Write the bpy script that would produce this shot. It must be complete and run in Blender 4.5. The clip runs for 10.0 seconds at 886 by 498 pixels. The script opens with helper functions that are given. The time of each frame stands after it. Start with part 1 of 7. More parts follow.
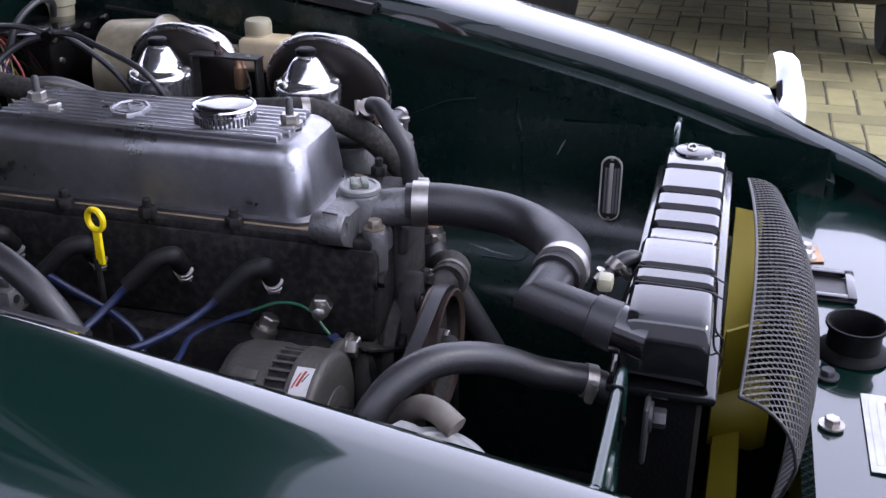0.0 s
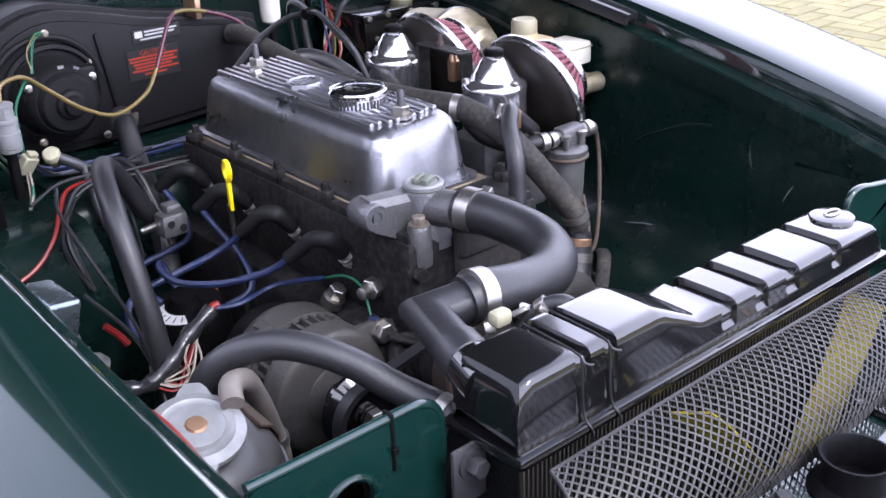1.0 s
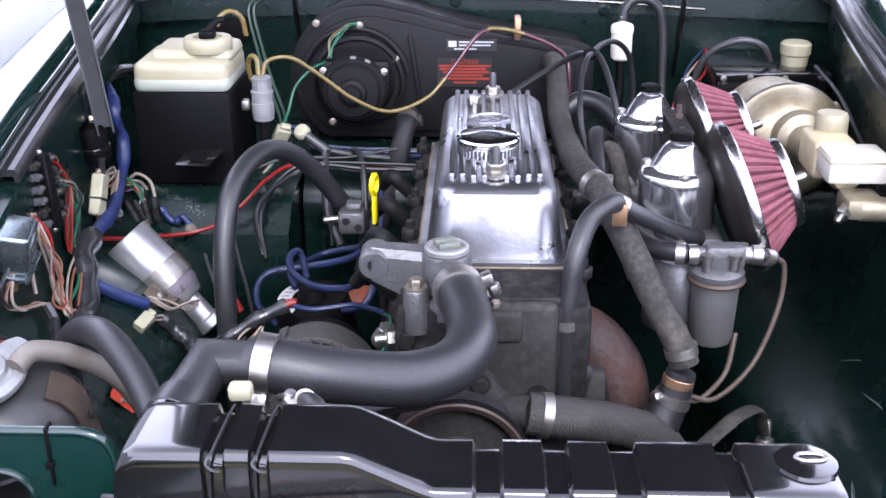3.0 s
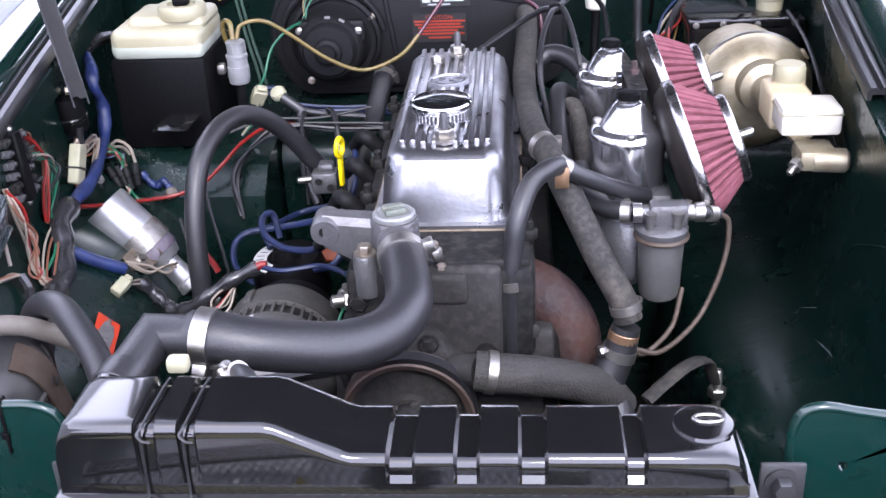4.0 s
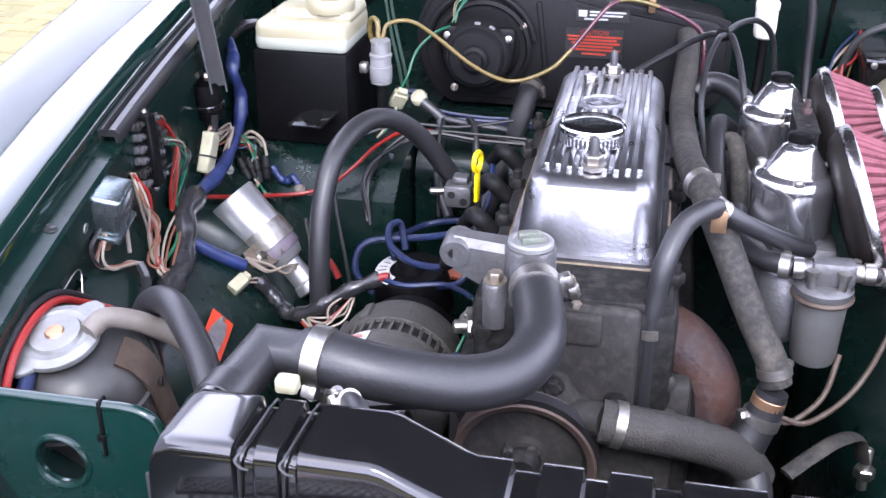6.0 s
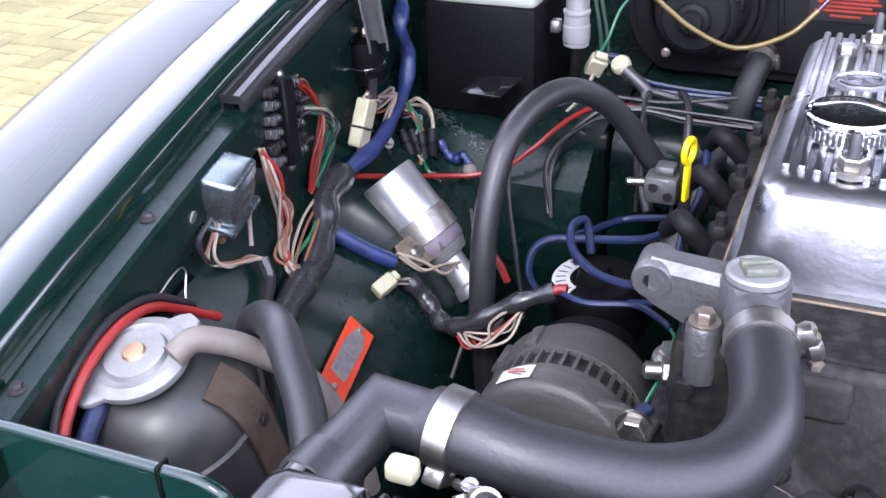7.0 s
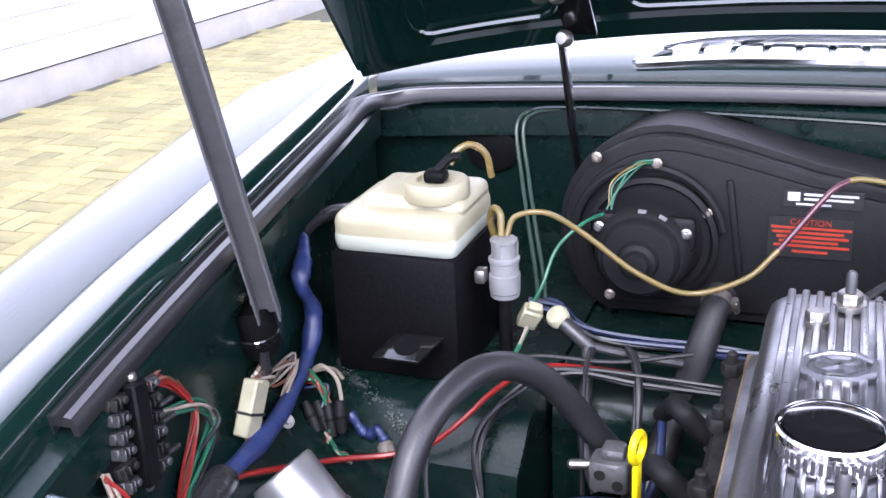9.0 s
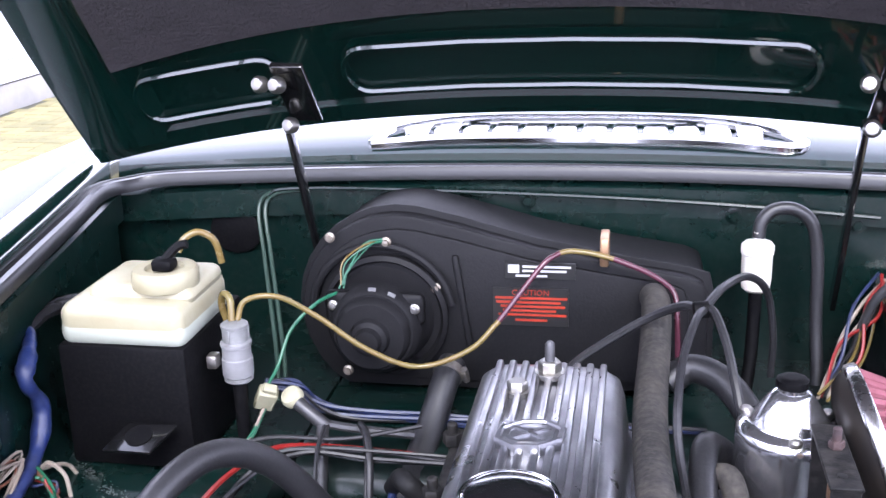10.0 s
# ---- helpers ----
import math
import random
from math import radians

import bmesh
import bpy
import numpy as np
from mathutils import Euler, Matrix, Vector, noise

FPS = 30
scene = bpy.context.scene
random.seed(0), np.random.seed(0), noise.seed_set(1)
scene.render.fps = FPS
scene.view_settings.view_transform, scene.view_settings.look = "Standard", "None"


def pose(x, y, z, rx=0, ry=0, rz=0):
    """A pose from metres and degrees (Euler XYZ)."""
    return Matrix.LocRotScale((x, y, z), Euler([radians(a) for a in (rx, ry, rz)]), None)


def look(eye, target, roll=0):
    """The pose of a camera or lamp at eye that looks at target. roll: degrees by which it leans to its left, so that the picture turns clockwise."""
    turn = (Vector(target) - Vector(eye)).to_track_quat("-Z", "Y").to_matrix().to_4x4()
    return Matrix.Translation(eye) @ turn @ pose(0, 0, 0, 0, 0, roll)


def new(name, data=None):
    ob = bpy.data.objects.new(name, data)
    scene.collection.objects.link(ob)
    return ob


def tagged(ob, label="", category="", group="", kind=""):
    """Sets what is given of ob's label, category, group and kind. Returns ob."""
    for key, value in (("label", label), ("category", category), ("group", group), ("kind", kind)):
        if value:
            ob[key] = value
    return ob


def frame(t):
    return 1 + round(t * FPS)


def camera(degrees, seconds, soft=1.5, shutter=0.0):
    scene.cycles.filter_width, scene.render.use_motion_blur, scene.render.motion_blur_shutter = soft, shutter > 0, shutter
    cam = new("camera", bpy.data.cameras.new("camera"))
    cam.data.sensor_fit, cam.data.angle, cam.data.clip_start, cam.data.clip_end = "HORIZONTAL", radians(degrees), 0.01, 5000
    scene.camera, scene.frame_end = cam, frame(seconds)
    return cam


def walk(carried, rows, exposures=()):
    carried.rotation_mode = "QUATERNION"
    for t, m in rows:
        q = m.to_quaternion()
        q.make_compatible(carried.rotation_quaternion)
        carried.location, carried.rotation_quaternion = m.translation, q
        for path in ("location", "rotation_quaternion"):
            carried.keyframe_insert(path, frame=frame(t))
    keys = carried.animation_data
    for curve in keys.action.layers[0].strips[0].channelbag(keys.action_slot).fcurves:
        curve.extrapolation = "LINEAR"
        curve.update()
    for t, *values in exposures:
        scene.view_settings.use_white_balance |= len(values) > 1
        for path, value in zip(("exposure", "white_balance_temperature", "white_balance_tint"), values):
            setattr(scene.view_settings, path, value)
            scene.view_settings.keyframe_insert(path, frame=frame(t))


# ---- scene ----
cam = camera(44.5, 10.0)
PATH = [
    (0, (-0.856, -0.042, 1.182), (0.888, 0.427, 0.322), 0.1),
    (0.2, (-0.792, -0.117, 1.178), (0.884, 0.524, 0.295), 0.5),
    (0.5, (-0.723, -0.249, 1.18), (0.816, 0.722, 0.351), -1.3),
    (0.7, (-0.686, -0.353, 1.182), (0.675, 0.829, 0.317), -2.0),
    (1, (-0.6, -0.448, 1.178), (0.558, 0.951, 0.34), -2.4),
    (1.5, (-0.379, -0.527, 1.163), (0.519, 1.03, 0.286), -1.4),
    (2, (-0.213, -0.567, 1.168), (0.321, 1.177, 0.346), 1.3),
    (2.2, (-0.156, -0.614, 1.174), (0.145, 1.195, 0.378), 1.5),
    (3.3, (0.014, -0.535, 1.173), (-0.103, 1.301, 0.388), -1.7),
    (3.5, (0.032, -0.532, 1.17), (-0.119, 1.275, 0.325), -2.8),
    (4, (0.066, -0.57, 1.213), (-0.077, 1.209, 0.31), -2.8),
    (4.5, (0.066, -0.602, 1.245), (-0.084, 1.182, 0.353), -2.1),
    (5, (0.069, -0.601, 1.251), (-0.056, 1.213, 0.418), -1.8),
    (5.5, (0.07, -0.579, 1.243), (-0.13, 1.235, 0.423), -1.4),
    (5.7, (0.064, -0.56, 1.227), (-0.216, 1.232, 0.384), -0.1),
    (6.8, (-0.001, -0.334, 1.152), (-0.564, 1.328, 0.191), -2.5),
    (7, (0.006, -0.313, 1.145), (-0.686, 1.3, 0.186), -1.7),
    (7.5, (-0.001, -0.26, 1.126), (-0.825, 1.288, 0.165), -3.5),
    (8, (-0.035, -0.183, 1.134), (-0.837, 1.409, 0.226), -2.4),
    (8.5, (-0.045, -0.153, 1.142), (-0.771, 1.53, 0.342), -3.4),
    (9, (-0.013, -0.134, 1.171), (-0.69, 1.612, 0.468), -2.7),
    (9.5, (0.014, -0.124, 1.18), (-0.515, 1.69, 0.525), -1.9),
    (10, (0.06, -0.133, 1.194), (-0.293, 1.738, 0.582), -1.8),
]
walk(cam, [(t, look(eye, target, roll)) for t, eye, target, roll in PATH],
     exposures=[(t, stops, 6200, 12) for t, stops in ((0, 0.33), (0.5, 0.82), (1, 1.06), (1.5, 1.12), (2, 1.2), (3.3, 1.27), (5.7, 1.56), (7, 1.47), (7.6, 1.4), (8.5, 1.45), (9.5, 1.53), (10, 1.6))])

# ---- light ----
world = bpy.data.worlds.new("sky")
scene.world = world
world.use_nodes = True
wn = world.node_tree.nodes
wl = world.node_tree.links
sky = wn.new("ShaderNodeTexSky")
sky.sky_type = "NISHITA"
sky.sun_disc = False
sky.sun_elevation = radians(48)
sky.sun_rotation = radians(205)
sky.air_density, sky.dust_density = 1.0, 2.0
# bright haze low down, clearer and darker blue overhead
where = wn.new("ShaderNodeTexCoord")
split = wn.new("ShaderNodeSeparateXYZ")
wl.new(where.outputs["Generated"], split.inputs[0])
haze = wn.new("ShaderNodeMapRange")
haze.interpolation_type = "SMOOTHSTEP"
haze.inputs[1].default_value, haze.inputs[2].default_value = 0.6, 0.98
haze.inputs[3].default_value, haze.inputs[4].default_value = 0.95, 0.32
wl.new(split.outputs[2], haze.inputs[0])
cloud = wn.new("ShaderNodeMix")
cloud.data_type = "RGBA"
cloud.inputs[7].default_value = (16.6, 16.6, 21.0, 1)
wl.new(haze.outputs[0], cloud.inputs[0])
wl.new(sky.outputs[0], cloud.inputs[6])
wl.new(cloud.outputs[2], wn["Background"].inputs[0])
wn["Background"].inputs[1].default_value = 0.15
sun = new("sun", bpy.data.lights.new("sun", "SUN"))
sun.data.energy, sun.data.angle, sun.data.color = 1.3, radians(14), (1.0, 0.98, 0.95)
sun.matrix_world = look((0.5, -2.2, 3.0), (0, 0.2, 0.6))


# ---- materials ----
def material(name, color, rough=0.5, metal=0.0, dark=None, scale=30.0, amount=0.5, bump=0.0, fine=300.0, coat=0.0, coat_ior=1.5,
             rough_var=0.1, dust=0.0, dust_color=(0.2, 0.19, 0.17), island=0.0, spec=0.5, coat_rough=0.05, scuff=0.0, scuff_color=(0.09, 0.1, 0.1), grain=(5, 45, 30)):
    """Principled surface with stains at one scale, grain at another, and dust that settles on upward faces."""
    m = bpy.data.materials.new(name)
    m.use_nodes = True
    n, l = m.node_tree.nodes, m.node_tree.links
    b = n["Principled BSDF"]
    b.inputs["Metallic"].default_value = metal
    b.inputs["Specular IOR Level"].default_value = spec
    b.inputs["Coat Weight"].default_value = coat
    b.inputs["Coat Roughness"].default_value = coat_rough
    b.inputs["Coat IOR"].default_value = coat_ior
    at = n.new("ShaderNodeTexCoord")
    big = n.new("ShaderNodeTexNoise")
    big.inputs["Scale"].default_value = scale
    big.inputs["Detail"].default_value = 6
    big.inputs["Roughness"].default_value = 0.65
    l.new(at.outputs["Object"], big.inputs["Vector"])
    small = n.new("ShaderNodeTexNoise")
    small.inputs["Scale"].default_value = fine
    small.inputs["Detail"].default_value = 3
    l.new(at.outputs["Object"], small.inputs["Vector"])
    ramp = n.new("ShaderNodeMapRange")
    ramp.inputs[1].default_value, ramp.inputs[2].default_value = 0.35, 0.68
    l.new(big.outputs[0], ramp.inputs[0])
    mix = n.new("ShaderNodeMix")
    mix.data_type = "RGBA"
    other = dark or tuple(c * 0.6 for c in color)
    mix.inputs[6].default_value = (*color, 1)
    mix.inputs[7].default_value = (*other, 1)
    times = n.new("ShaderNodeMath")
    times.operation = "MULTIPLY"
    times.inputs[1].default_value = amount
    l.new(ramp.outputs[0], times.inputs[0])
    l.new(times.outputs[0], mix.inputs[0])
    out = mix.outputs[2]
    if island:
        info = n.new("ShaderNodeObjectInfo")
        geo = n.new("ShaderNodeNewGeometry")
        both = n.new("ShaderNodeMath")
        both.operation = "ADD"
        l.new(info.outputs["Random"], both.inputs[0])
        l.new(geo.outputs["Random Per Island"], both.inputs[1])
        frac = n.new("ShaderNodeMath")
        frac.operation = "FRACT"
        l.new(both.outputs[0], frac.inputs[0])
        span = n.new("ShaderNodeMapRange")
        span.inputs[3].default_value, span.inputs[4].default_value = 1 - island, 1 + island
        l.new(frac.outputs[0], span.inputs[0])
        hsv = n.new("ShaderNodeHueSaturation")
        l.new(span.outputs[0], hsv.inputs["Value"])
        l.new(out, hsv.inputs["Color"])
        out = hsv.outputs[0]
    if dust:
        fleck = n.new("ShaderNodeMapRange")
        fleck.inputs[1].default_value, fleck.inputs[2].default_value = 0.42, 0.75
        fleck.inputs[4].default_value = dust
        l.new(small.outputs[0], fleck.inputs[0])
        lay = n.new("ShaderNodeMix")
        lay.data_type = "RGBA"
        lay.inputs[7].default_value = (*dust_color, 1)
        l.new(fleck.outputs[0], lay.inputs[0])
        l.new(out, lay.inputs[6])
        out = lay.outputs[2]
    if scuff:
        stretch = n.new("ShaderNodeMapping")
        stretch.inputs["Scale"].default_value = grain
        stretch.inputs["Rotation"].default_value = (0.5, 0.35, 0.6)
        l.new(at.outputs["Object"], stretch.inputs["Vector"])
        streak = n.new("ShaderNodeTexNoise")
        streak.inputs["Scale"].default_value = 2.2
        streak.inputs["Detail"].default_value = 8
        streak.inputs["Roughness"].default_value = 0.72
        l.new(stretch.outputs[0], streak.inputs["Vector"])
        patch = n.new("ShaderNodeTexNoise")
        patch.inputs["Scale"].default_value = 6.5
        patch.inputs["Detail"].default_value = 3
        l.new(at.outputs["Object"], patch.inputs["Vector"])
        cut = n.new("ShaderNodeMapRange")
        cut.inputs[1].default_value, cut.inputs[2].default_value = 0.47, 0.72
        l.new(streak.outputs[0], cut.inputs[0])
        where_ = n.new("ShaderNodeMapRange")
        where_.inputs[1].default_value, where_.inputs[2].default_value, where_.inputs[4].default_value = 0.45, 0.7, scuff
        l.new(patch.outputs[0], where_.inputs[0])
        worn = n.new("ShaderNodeMath")
        worn.operation = "MULTIPLY"
        l.new(cut.outputs[0], worn.inputs[0])
        l.new(where_.outputs[0], worn.inputs[1])
        rub = n.new("ShaderNodeMix")
        rub.data_type = "RGBA"
        rub.inputs[7].default_value = (*scuff_color, 1)
        l.new(worn.outputs[0], rub.inputs[0])
        l.new(out, rub.inputs[6])
        out = rub.outputs[2]
    l.new(out, b.inputs["Base Color"])
    rr = n.new("ShaderNodeMapRange")
    rr.inputs[3].default_value, rr.inputs[4].default_value = max(0.02, rough - rough_var), min(1, rough + rough_var)
    l.new(big.outputs[0], rr.inputs[0])
    l.new(rr.outputs[0], b.inputs["Roughness"])
    if bump:
        bp = n.new("ShaderNodeBump")
        bp.inputs["Strength"].default_value = bump
        bp.inputs["Distance"].default_value = 0.002
        l.new(small.outputs[0], bp.inputs["Height"])
        l.new(bp.outputs[0], b.inputs["Normal"])
    return m


GREEN = material("green_paint", (0.0015, 0.011, 0.0085), 0.2, coat=1.0, coat_ior=1.65, scale=5, amount=0.35, rough_var=0.06, spec=0.3, scuff=0.2, scuff_color=(0.035, 0.05, 0.047), grain=(50, 4, 30))
BAY = material("bay_green", (0.0012, 0.0092, 0.0074), 0.28, coat=0.25, coat_rough=0.15, scale=9, amount=0.6, rough_var=0.16, dust=0.03, fine=140, dark=(0.001, 0.0062, 0.0052), spec=0.22, scuff=0.5, scuff_color=(0.04, 0.048, 0.046))
RUBBER = material("hose_rubber", (0.01409, 0.01409, 0.01572), 0.42, scale=14, amount=0.5, bump=0.12, fine=420, dust=0.1, dust_color=(0.06502, 0.06502, 0.06773), spec=0.5)
BOOT = material("boot_rubber", (0.008, 0.008, 0.0085), 0.6, scale=40, amount=0.6, bump=0.15, fine=300, dust=0.1, dust_color=(0.04, 0.04, 0.04), spec=0.2)
OLD_RUBBER = material("worn_hose", (0.024, 0.023, 0.022), 0.72, scale=22, amount=0.4, bump=0.3, fine=200, dust=0.22, dust_color=(0.14, 0.125, 0.1), spec=0.2, scuff=0.8, scuff_color=(0.17, 0.15, 0.12), grain=(14, 10, 14))
SEAL = material("seal_rubber", (0.012, 0.012, 0.013), 0.35, scale=12, bump=0.08)
BLACK_GLOSS = material("black_gloss", (0.0035, 0.0035, 0.004), 0.22, coat=0.95, coat_ior=1.66, scale=25, amount=0.4, rough_var=0.1, dust=0.015, fine=220, spec=0.15, coat_rough=0.09, scuff=0.25, scuff_color=(0.03, 0.03, 0.032))
BLACK = material("black_plastic", (0.0028, 0.0028, 0.0034), 0.5, scale=18, bump=0.04, dust=0.02, spec=0.07, scuff=0.25, scuff_color=(0.02, 0.02, 0.022))
SATIN = material("heater_black", (0.0088, 0.0088, 0.0098), 0.52, scale=8, amount=0.6, bump=0.12, fine=500, dust=0.08, dust_color=(0.055, 0.052, 0.05), spec=0.12, scuff=0.25, scuff_color=(0.035, 0.034, 0.034))
IRON = material("engine_iron", (0.01497, 0.01497, 0.01559), 0.62, metal=0.3, scale=22, amount=0.8, bump=0.5, fine=120, dark=(0.008732, 0.008108, 0.007484), dust=0.36, dust_color=(0.07484, 0.06861, 0.06237), spec=0.15)
# real dust plus the daylight on the engine's front; shaded sides stay IRON
DUSTY = material("dusty_iron", (0.034, 0.032, 0.031), 0.7, metal=0.2, scale=18, amount=0.7, bump=0.4, fine=140, dark=(0.014, 0.013, 0.012), dust=0.25, dust_color=(0.1, 0.09, 0.082), spec=0.2)
ALLOY = material("polished_alloy", (0.37, 0.37, 0.385), 0.35, metal=1.0, scale=18, amount=0.9, bump=0.1, fine=240, dark=(0.19, 0.19, 0.2), rough_var=0.28, scuff=0.5, scuff_color=(0.2, 0.2, 0.21), grain=(16, 16, 4))
RIB = material("polished_rib", (0.44, 0.44, 0.455), 0.3, metal=1.0, scale=30, amount=0.6, dark=(0.24, 0.24, 0.25), rough_var=0.12)
CAST = material("cast_alloy", (0.1622, 0.1622, 0.168), 0.52, metal=0.75, scale=45, amount=0.7, bump=0.45, fine=260, dark=(0.09851, 0.09547, 0.09266), spec=0.4)
CHROME = material("chrome", (0.8, 0.8, 0.82), 0.11, metal=1.0, scale=30, amount=0.2, rough_var=0.05)
STEEL = material("steel", (0.45, 0.44, 0.42), 0.38, metal=1.0, scale=70, amount=0.6, dark=(0.25, 0.22, 0.18), bump=0.1)
ZINC = material("gold_zinc", (0.42, 0.375, 0.27), 0.45, metal=0.65, scale=17, amount=1.0, dark=(0.17, 0.135, 0.075), rough_var=0.16, scuff=0.6, scuff_color=(0.5, 0.47, 0.4))
RUST = material("rusty_iron", (0.045, 0.033, 0.035), 0.7, scale=26, amount=1.0, bump=1.0, fine=160, dark=(0.062, 0.027, 0.019), dust=0.25, dust_color=(0.12, 0.1, 0.1), spec=0.25, rough_var=0.2, scuff=0.5, scuff_color=(0.012, 0.009, 0.009), grain=(40, 40, 40))
PULLEY = material("worn_pulley", (0.085, 0.066, 0.058), 0.42, metal=0.4, scale=50, amount=0.7, dark=(0.1, 0.06, 0.045), bump=0.2)
TARNISH = material("tarnished_bolt", (0.3, 0.27, 0.23), 0.45, metal=0.75, scale=160, amount=0.7, dark=(0.15, 0.11, 0.08), bump=0.2)
BRACKET = material("old_bracket", (0.16, 0.13, 0.1), 0.6, metal=0.4, scale=90, amount=0.8, dark=(0.06, 0.045, 0.03), bump=0.2)
CLIP = material("clip_steel", (0.36, 0.35, 0.33), 0.4, metal=0.9, scale=80, amount=0.7, dark=(0.16, 0.13, 0.1), bump=0.15)
RIM = material("satin_rim", (0.5, 0.49, 0.49), 0.27, metal=1.0, scale=50, amount=0.5, dark=(0.3, 0.28, 0.27))
OLD_RESERVOIR = material("yellowed_reservoir", (0.5, 0.43, 0.29), 0.4, scale=22, amount=0.8, dark=(0.36, 0.28, 0.15), bump=0.05)
FLUID = material("bottle_with_fluid", (0.33, 0.35, 0.3), 0.35, scale=14, amount=0.4, dark=(0.27, 0.28, 0.21))
BOWL = material("filter_bowl", (0.17, 0.17, 0.165), 0.42, metal=0.6, scale=25, amount=0.6, dark=(0.1, 0.095, 0.09), bump=0.1)
WORN_SILVER = material("worn_silver_plate", (0.24, 0.24, 0.245), 0.4, metal=0.6, scale=70, amount=0.8, dark=(0.13, 0.1, 0.1))
COPPER = material("brass", (0.48, 0.30, 0.18), 0.4, metal=0.9, scale=60, amount=0.6)
BOTTLE = material("milky_plastic", (0.31, 0.295, 0.205), 0.42, scale=14, amount=0.6, dark=(0.24, 0.205, 0.12), bump=0.06, scuff=0.25, scuff_color=(0.16, 0.12, 0.07))
RESERVOIR = material("reservoir_plastic", (0.58, 0.56, 0.5), 0.35, scale=18, amount=0.5, dark=(0.5, 0.46, 0.36), bump=0.04)
WHITE = material("white_plastic", (0.19, 0.19, 0.195), 0.42, scale=45, amount=0.7, dark=(0.13, 0.13, 0.13))
CREAM = material("cream_connector", (0.33, 0.315, 0.215), 0.45, scale=50, amount=0.6)
YELLOW = material("yellow_plastic", (0.2646, 0.2142, 0.0126), 0.5, scale=20, amount=0.5, dark=(0.2835, 0.2142, 0.0189))
DIPYEL = material("dipstick_yellow", (0.8, 0.65, 0.0), 0.45, scale=120, amount=0.9, dark=(0.65, 0.46, 0.0), scuff=1.0, scuff_color=(0.015, 0.012, 0.005), grain=(40, 40, 40))
RED_FILTER = material("red_filter", (0.17, 0.05, 0.066), 0.85, scale=60, amount=0.75, bump=0.5, fine=900, dark=(0.0868, 0.0186, 0.0248))
RED = material("red_insulation", (0.2, 0.011, 0.009), 0.4, scale=30)
GREENW = material("green_insulation", (0.012, 0.1, 0.052), 0.4, scale=30)
BLUEW = material("blue_insulation", (0.008775, 0.01822, 0.0675), 0.42, scale=45, amount=0.9, dark=(0.00675, 0.00945, 0.027), dust=0.15, dust_color=(0.0675, 0.0675, 0.081))
LOOM_BLUE = material("blue_tape", (0.01295, 0.0266, 0.112), 0.4, scale=50, amount=0.9, dark=(0.0084, 0.0126, 0.042), bump=0.4, fine=120, dust=0.25, dust_color=(0.077, 0.084, 0.112))
WHITEW = material("pale_insulation", (0.252, 0.21, 0.168), 0.45, scale=30)
BROWNW = material("brown_insulation", (0.16, 0.062, 0.036), 0.45, scale=30)
BLACKW = material("black_insulation", (0.014, 0.014, 0.016), 0.4, scale=30, dust=0.05, spec=0.3)
TAPE = material("shiny_tape", (0.02, 0.02, 0.022), 0.22, scale=60, bump=0.6, fine=90)
FUEL = material("amber_tube", (0.12, 0.094, 0.03), 0.25, scale=30, dark=(0.17, 0.1, 0.036))
PLATE = material("orange_red_plate", (0.45, 0.04, 0.014), 0.4, scale=40)
PAPER = material("label_white", (0.4675, 0.4675, 0.4675), 0.5, scale=60)
INK = material("label_black", (0.012, 0.012, 0.012), 0.4, scale=60)
REDINK = material("label_red", (0.28, 0.0245, 0.0084), 0.5, scale=60)
MESH = material("guard_wire", (0.05, 0.049, 0.047), 0.42, metal=0.6, scale=60, amount=0.7)
GREY = material("grey_metal", (0.06912, 0.06912, 0.072), 0.45, metal=0.6, scale=30, amount=0.6, bump=0.1)
ALT = material("alternator_alloy", (0.075, 0.071, 0.066), 0.55, metal=0.5, scale=40, amount=0.7, bump=0.3, dark=(0.055, 0.052, 0.048), spec=0.3, scuff=0.5, scuff_color=(0.17, 0.165, 0.16))
SILVER = material("silver_can", (0.525, 0.525, 0.5375), 0.36, metal=0.85, scale=20, amount=0.4)
PURPLE = material("faded_purple_label", (0.1, 0.075, 0.11), 0.45, scale=50, amount=0.9, dark=(0.2, 0.19, 0.2))
HOSE_GREY = material("grey_pipe", (0.13, 0.12, 0.105), 0.6, scale=40, amount=0.7, dark=(0.08, 0.06, 0.045))
SCRATCH = material("bare_scratch", (0.2, 0.21, 0.21), 0.5, metal=0.2, scale=90, amount=0.8, dark=(0.05, 0.07, 0.065))
SMEAR = material("paint_scuff", (0.085, 0.095, 0.092), 0.6, scale=70, amount=0.9, dark=(0.02, 0.03, 0.028), spec=0.3)
# bay green lightened for plates that face the sky; daylight in the colour
PLATE_GREEN_LIT = material("plate_green_lit", (0.002, 0.019, 0.0155), 0.25, coat=0.7, coat_rough=0.12, scale=14, amount=0.6, rough_var=0.14, dust=0.05, dust_color=(0.12, 0.13, 0.12), spec=0.3, scuff=0.6, scuff_color=(0.035, 0.055, 0.05))
BRAID = material("cloth_hose", (0.034, 0.032, 0.03), 0.62, scale=30, amount=0.6, bump=0.8, fine=520, dust=0.25, dust_color=(0.1, 0.092, 0.082), spec=0.25, scuff=0.5, scuff_color=(0.08, 0.074, 0.066))
CORK = material("cork_gasket", (0.22, 0.17, 0.11), 0.8, scale=60, amount=0.8, dark=(0.08, 0.06, 0.04))
VERDIGRIS = material("verdigris_plug", (0.2, 0.2, 0.165), 0.55, metal=0.5, scale=110, amount=0.9, dark=(0.1, 0.13, 0.11), bump=0.2)
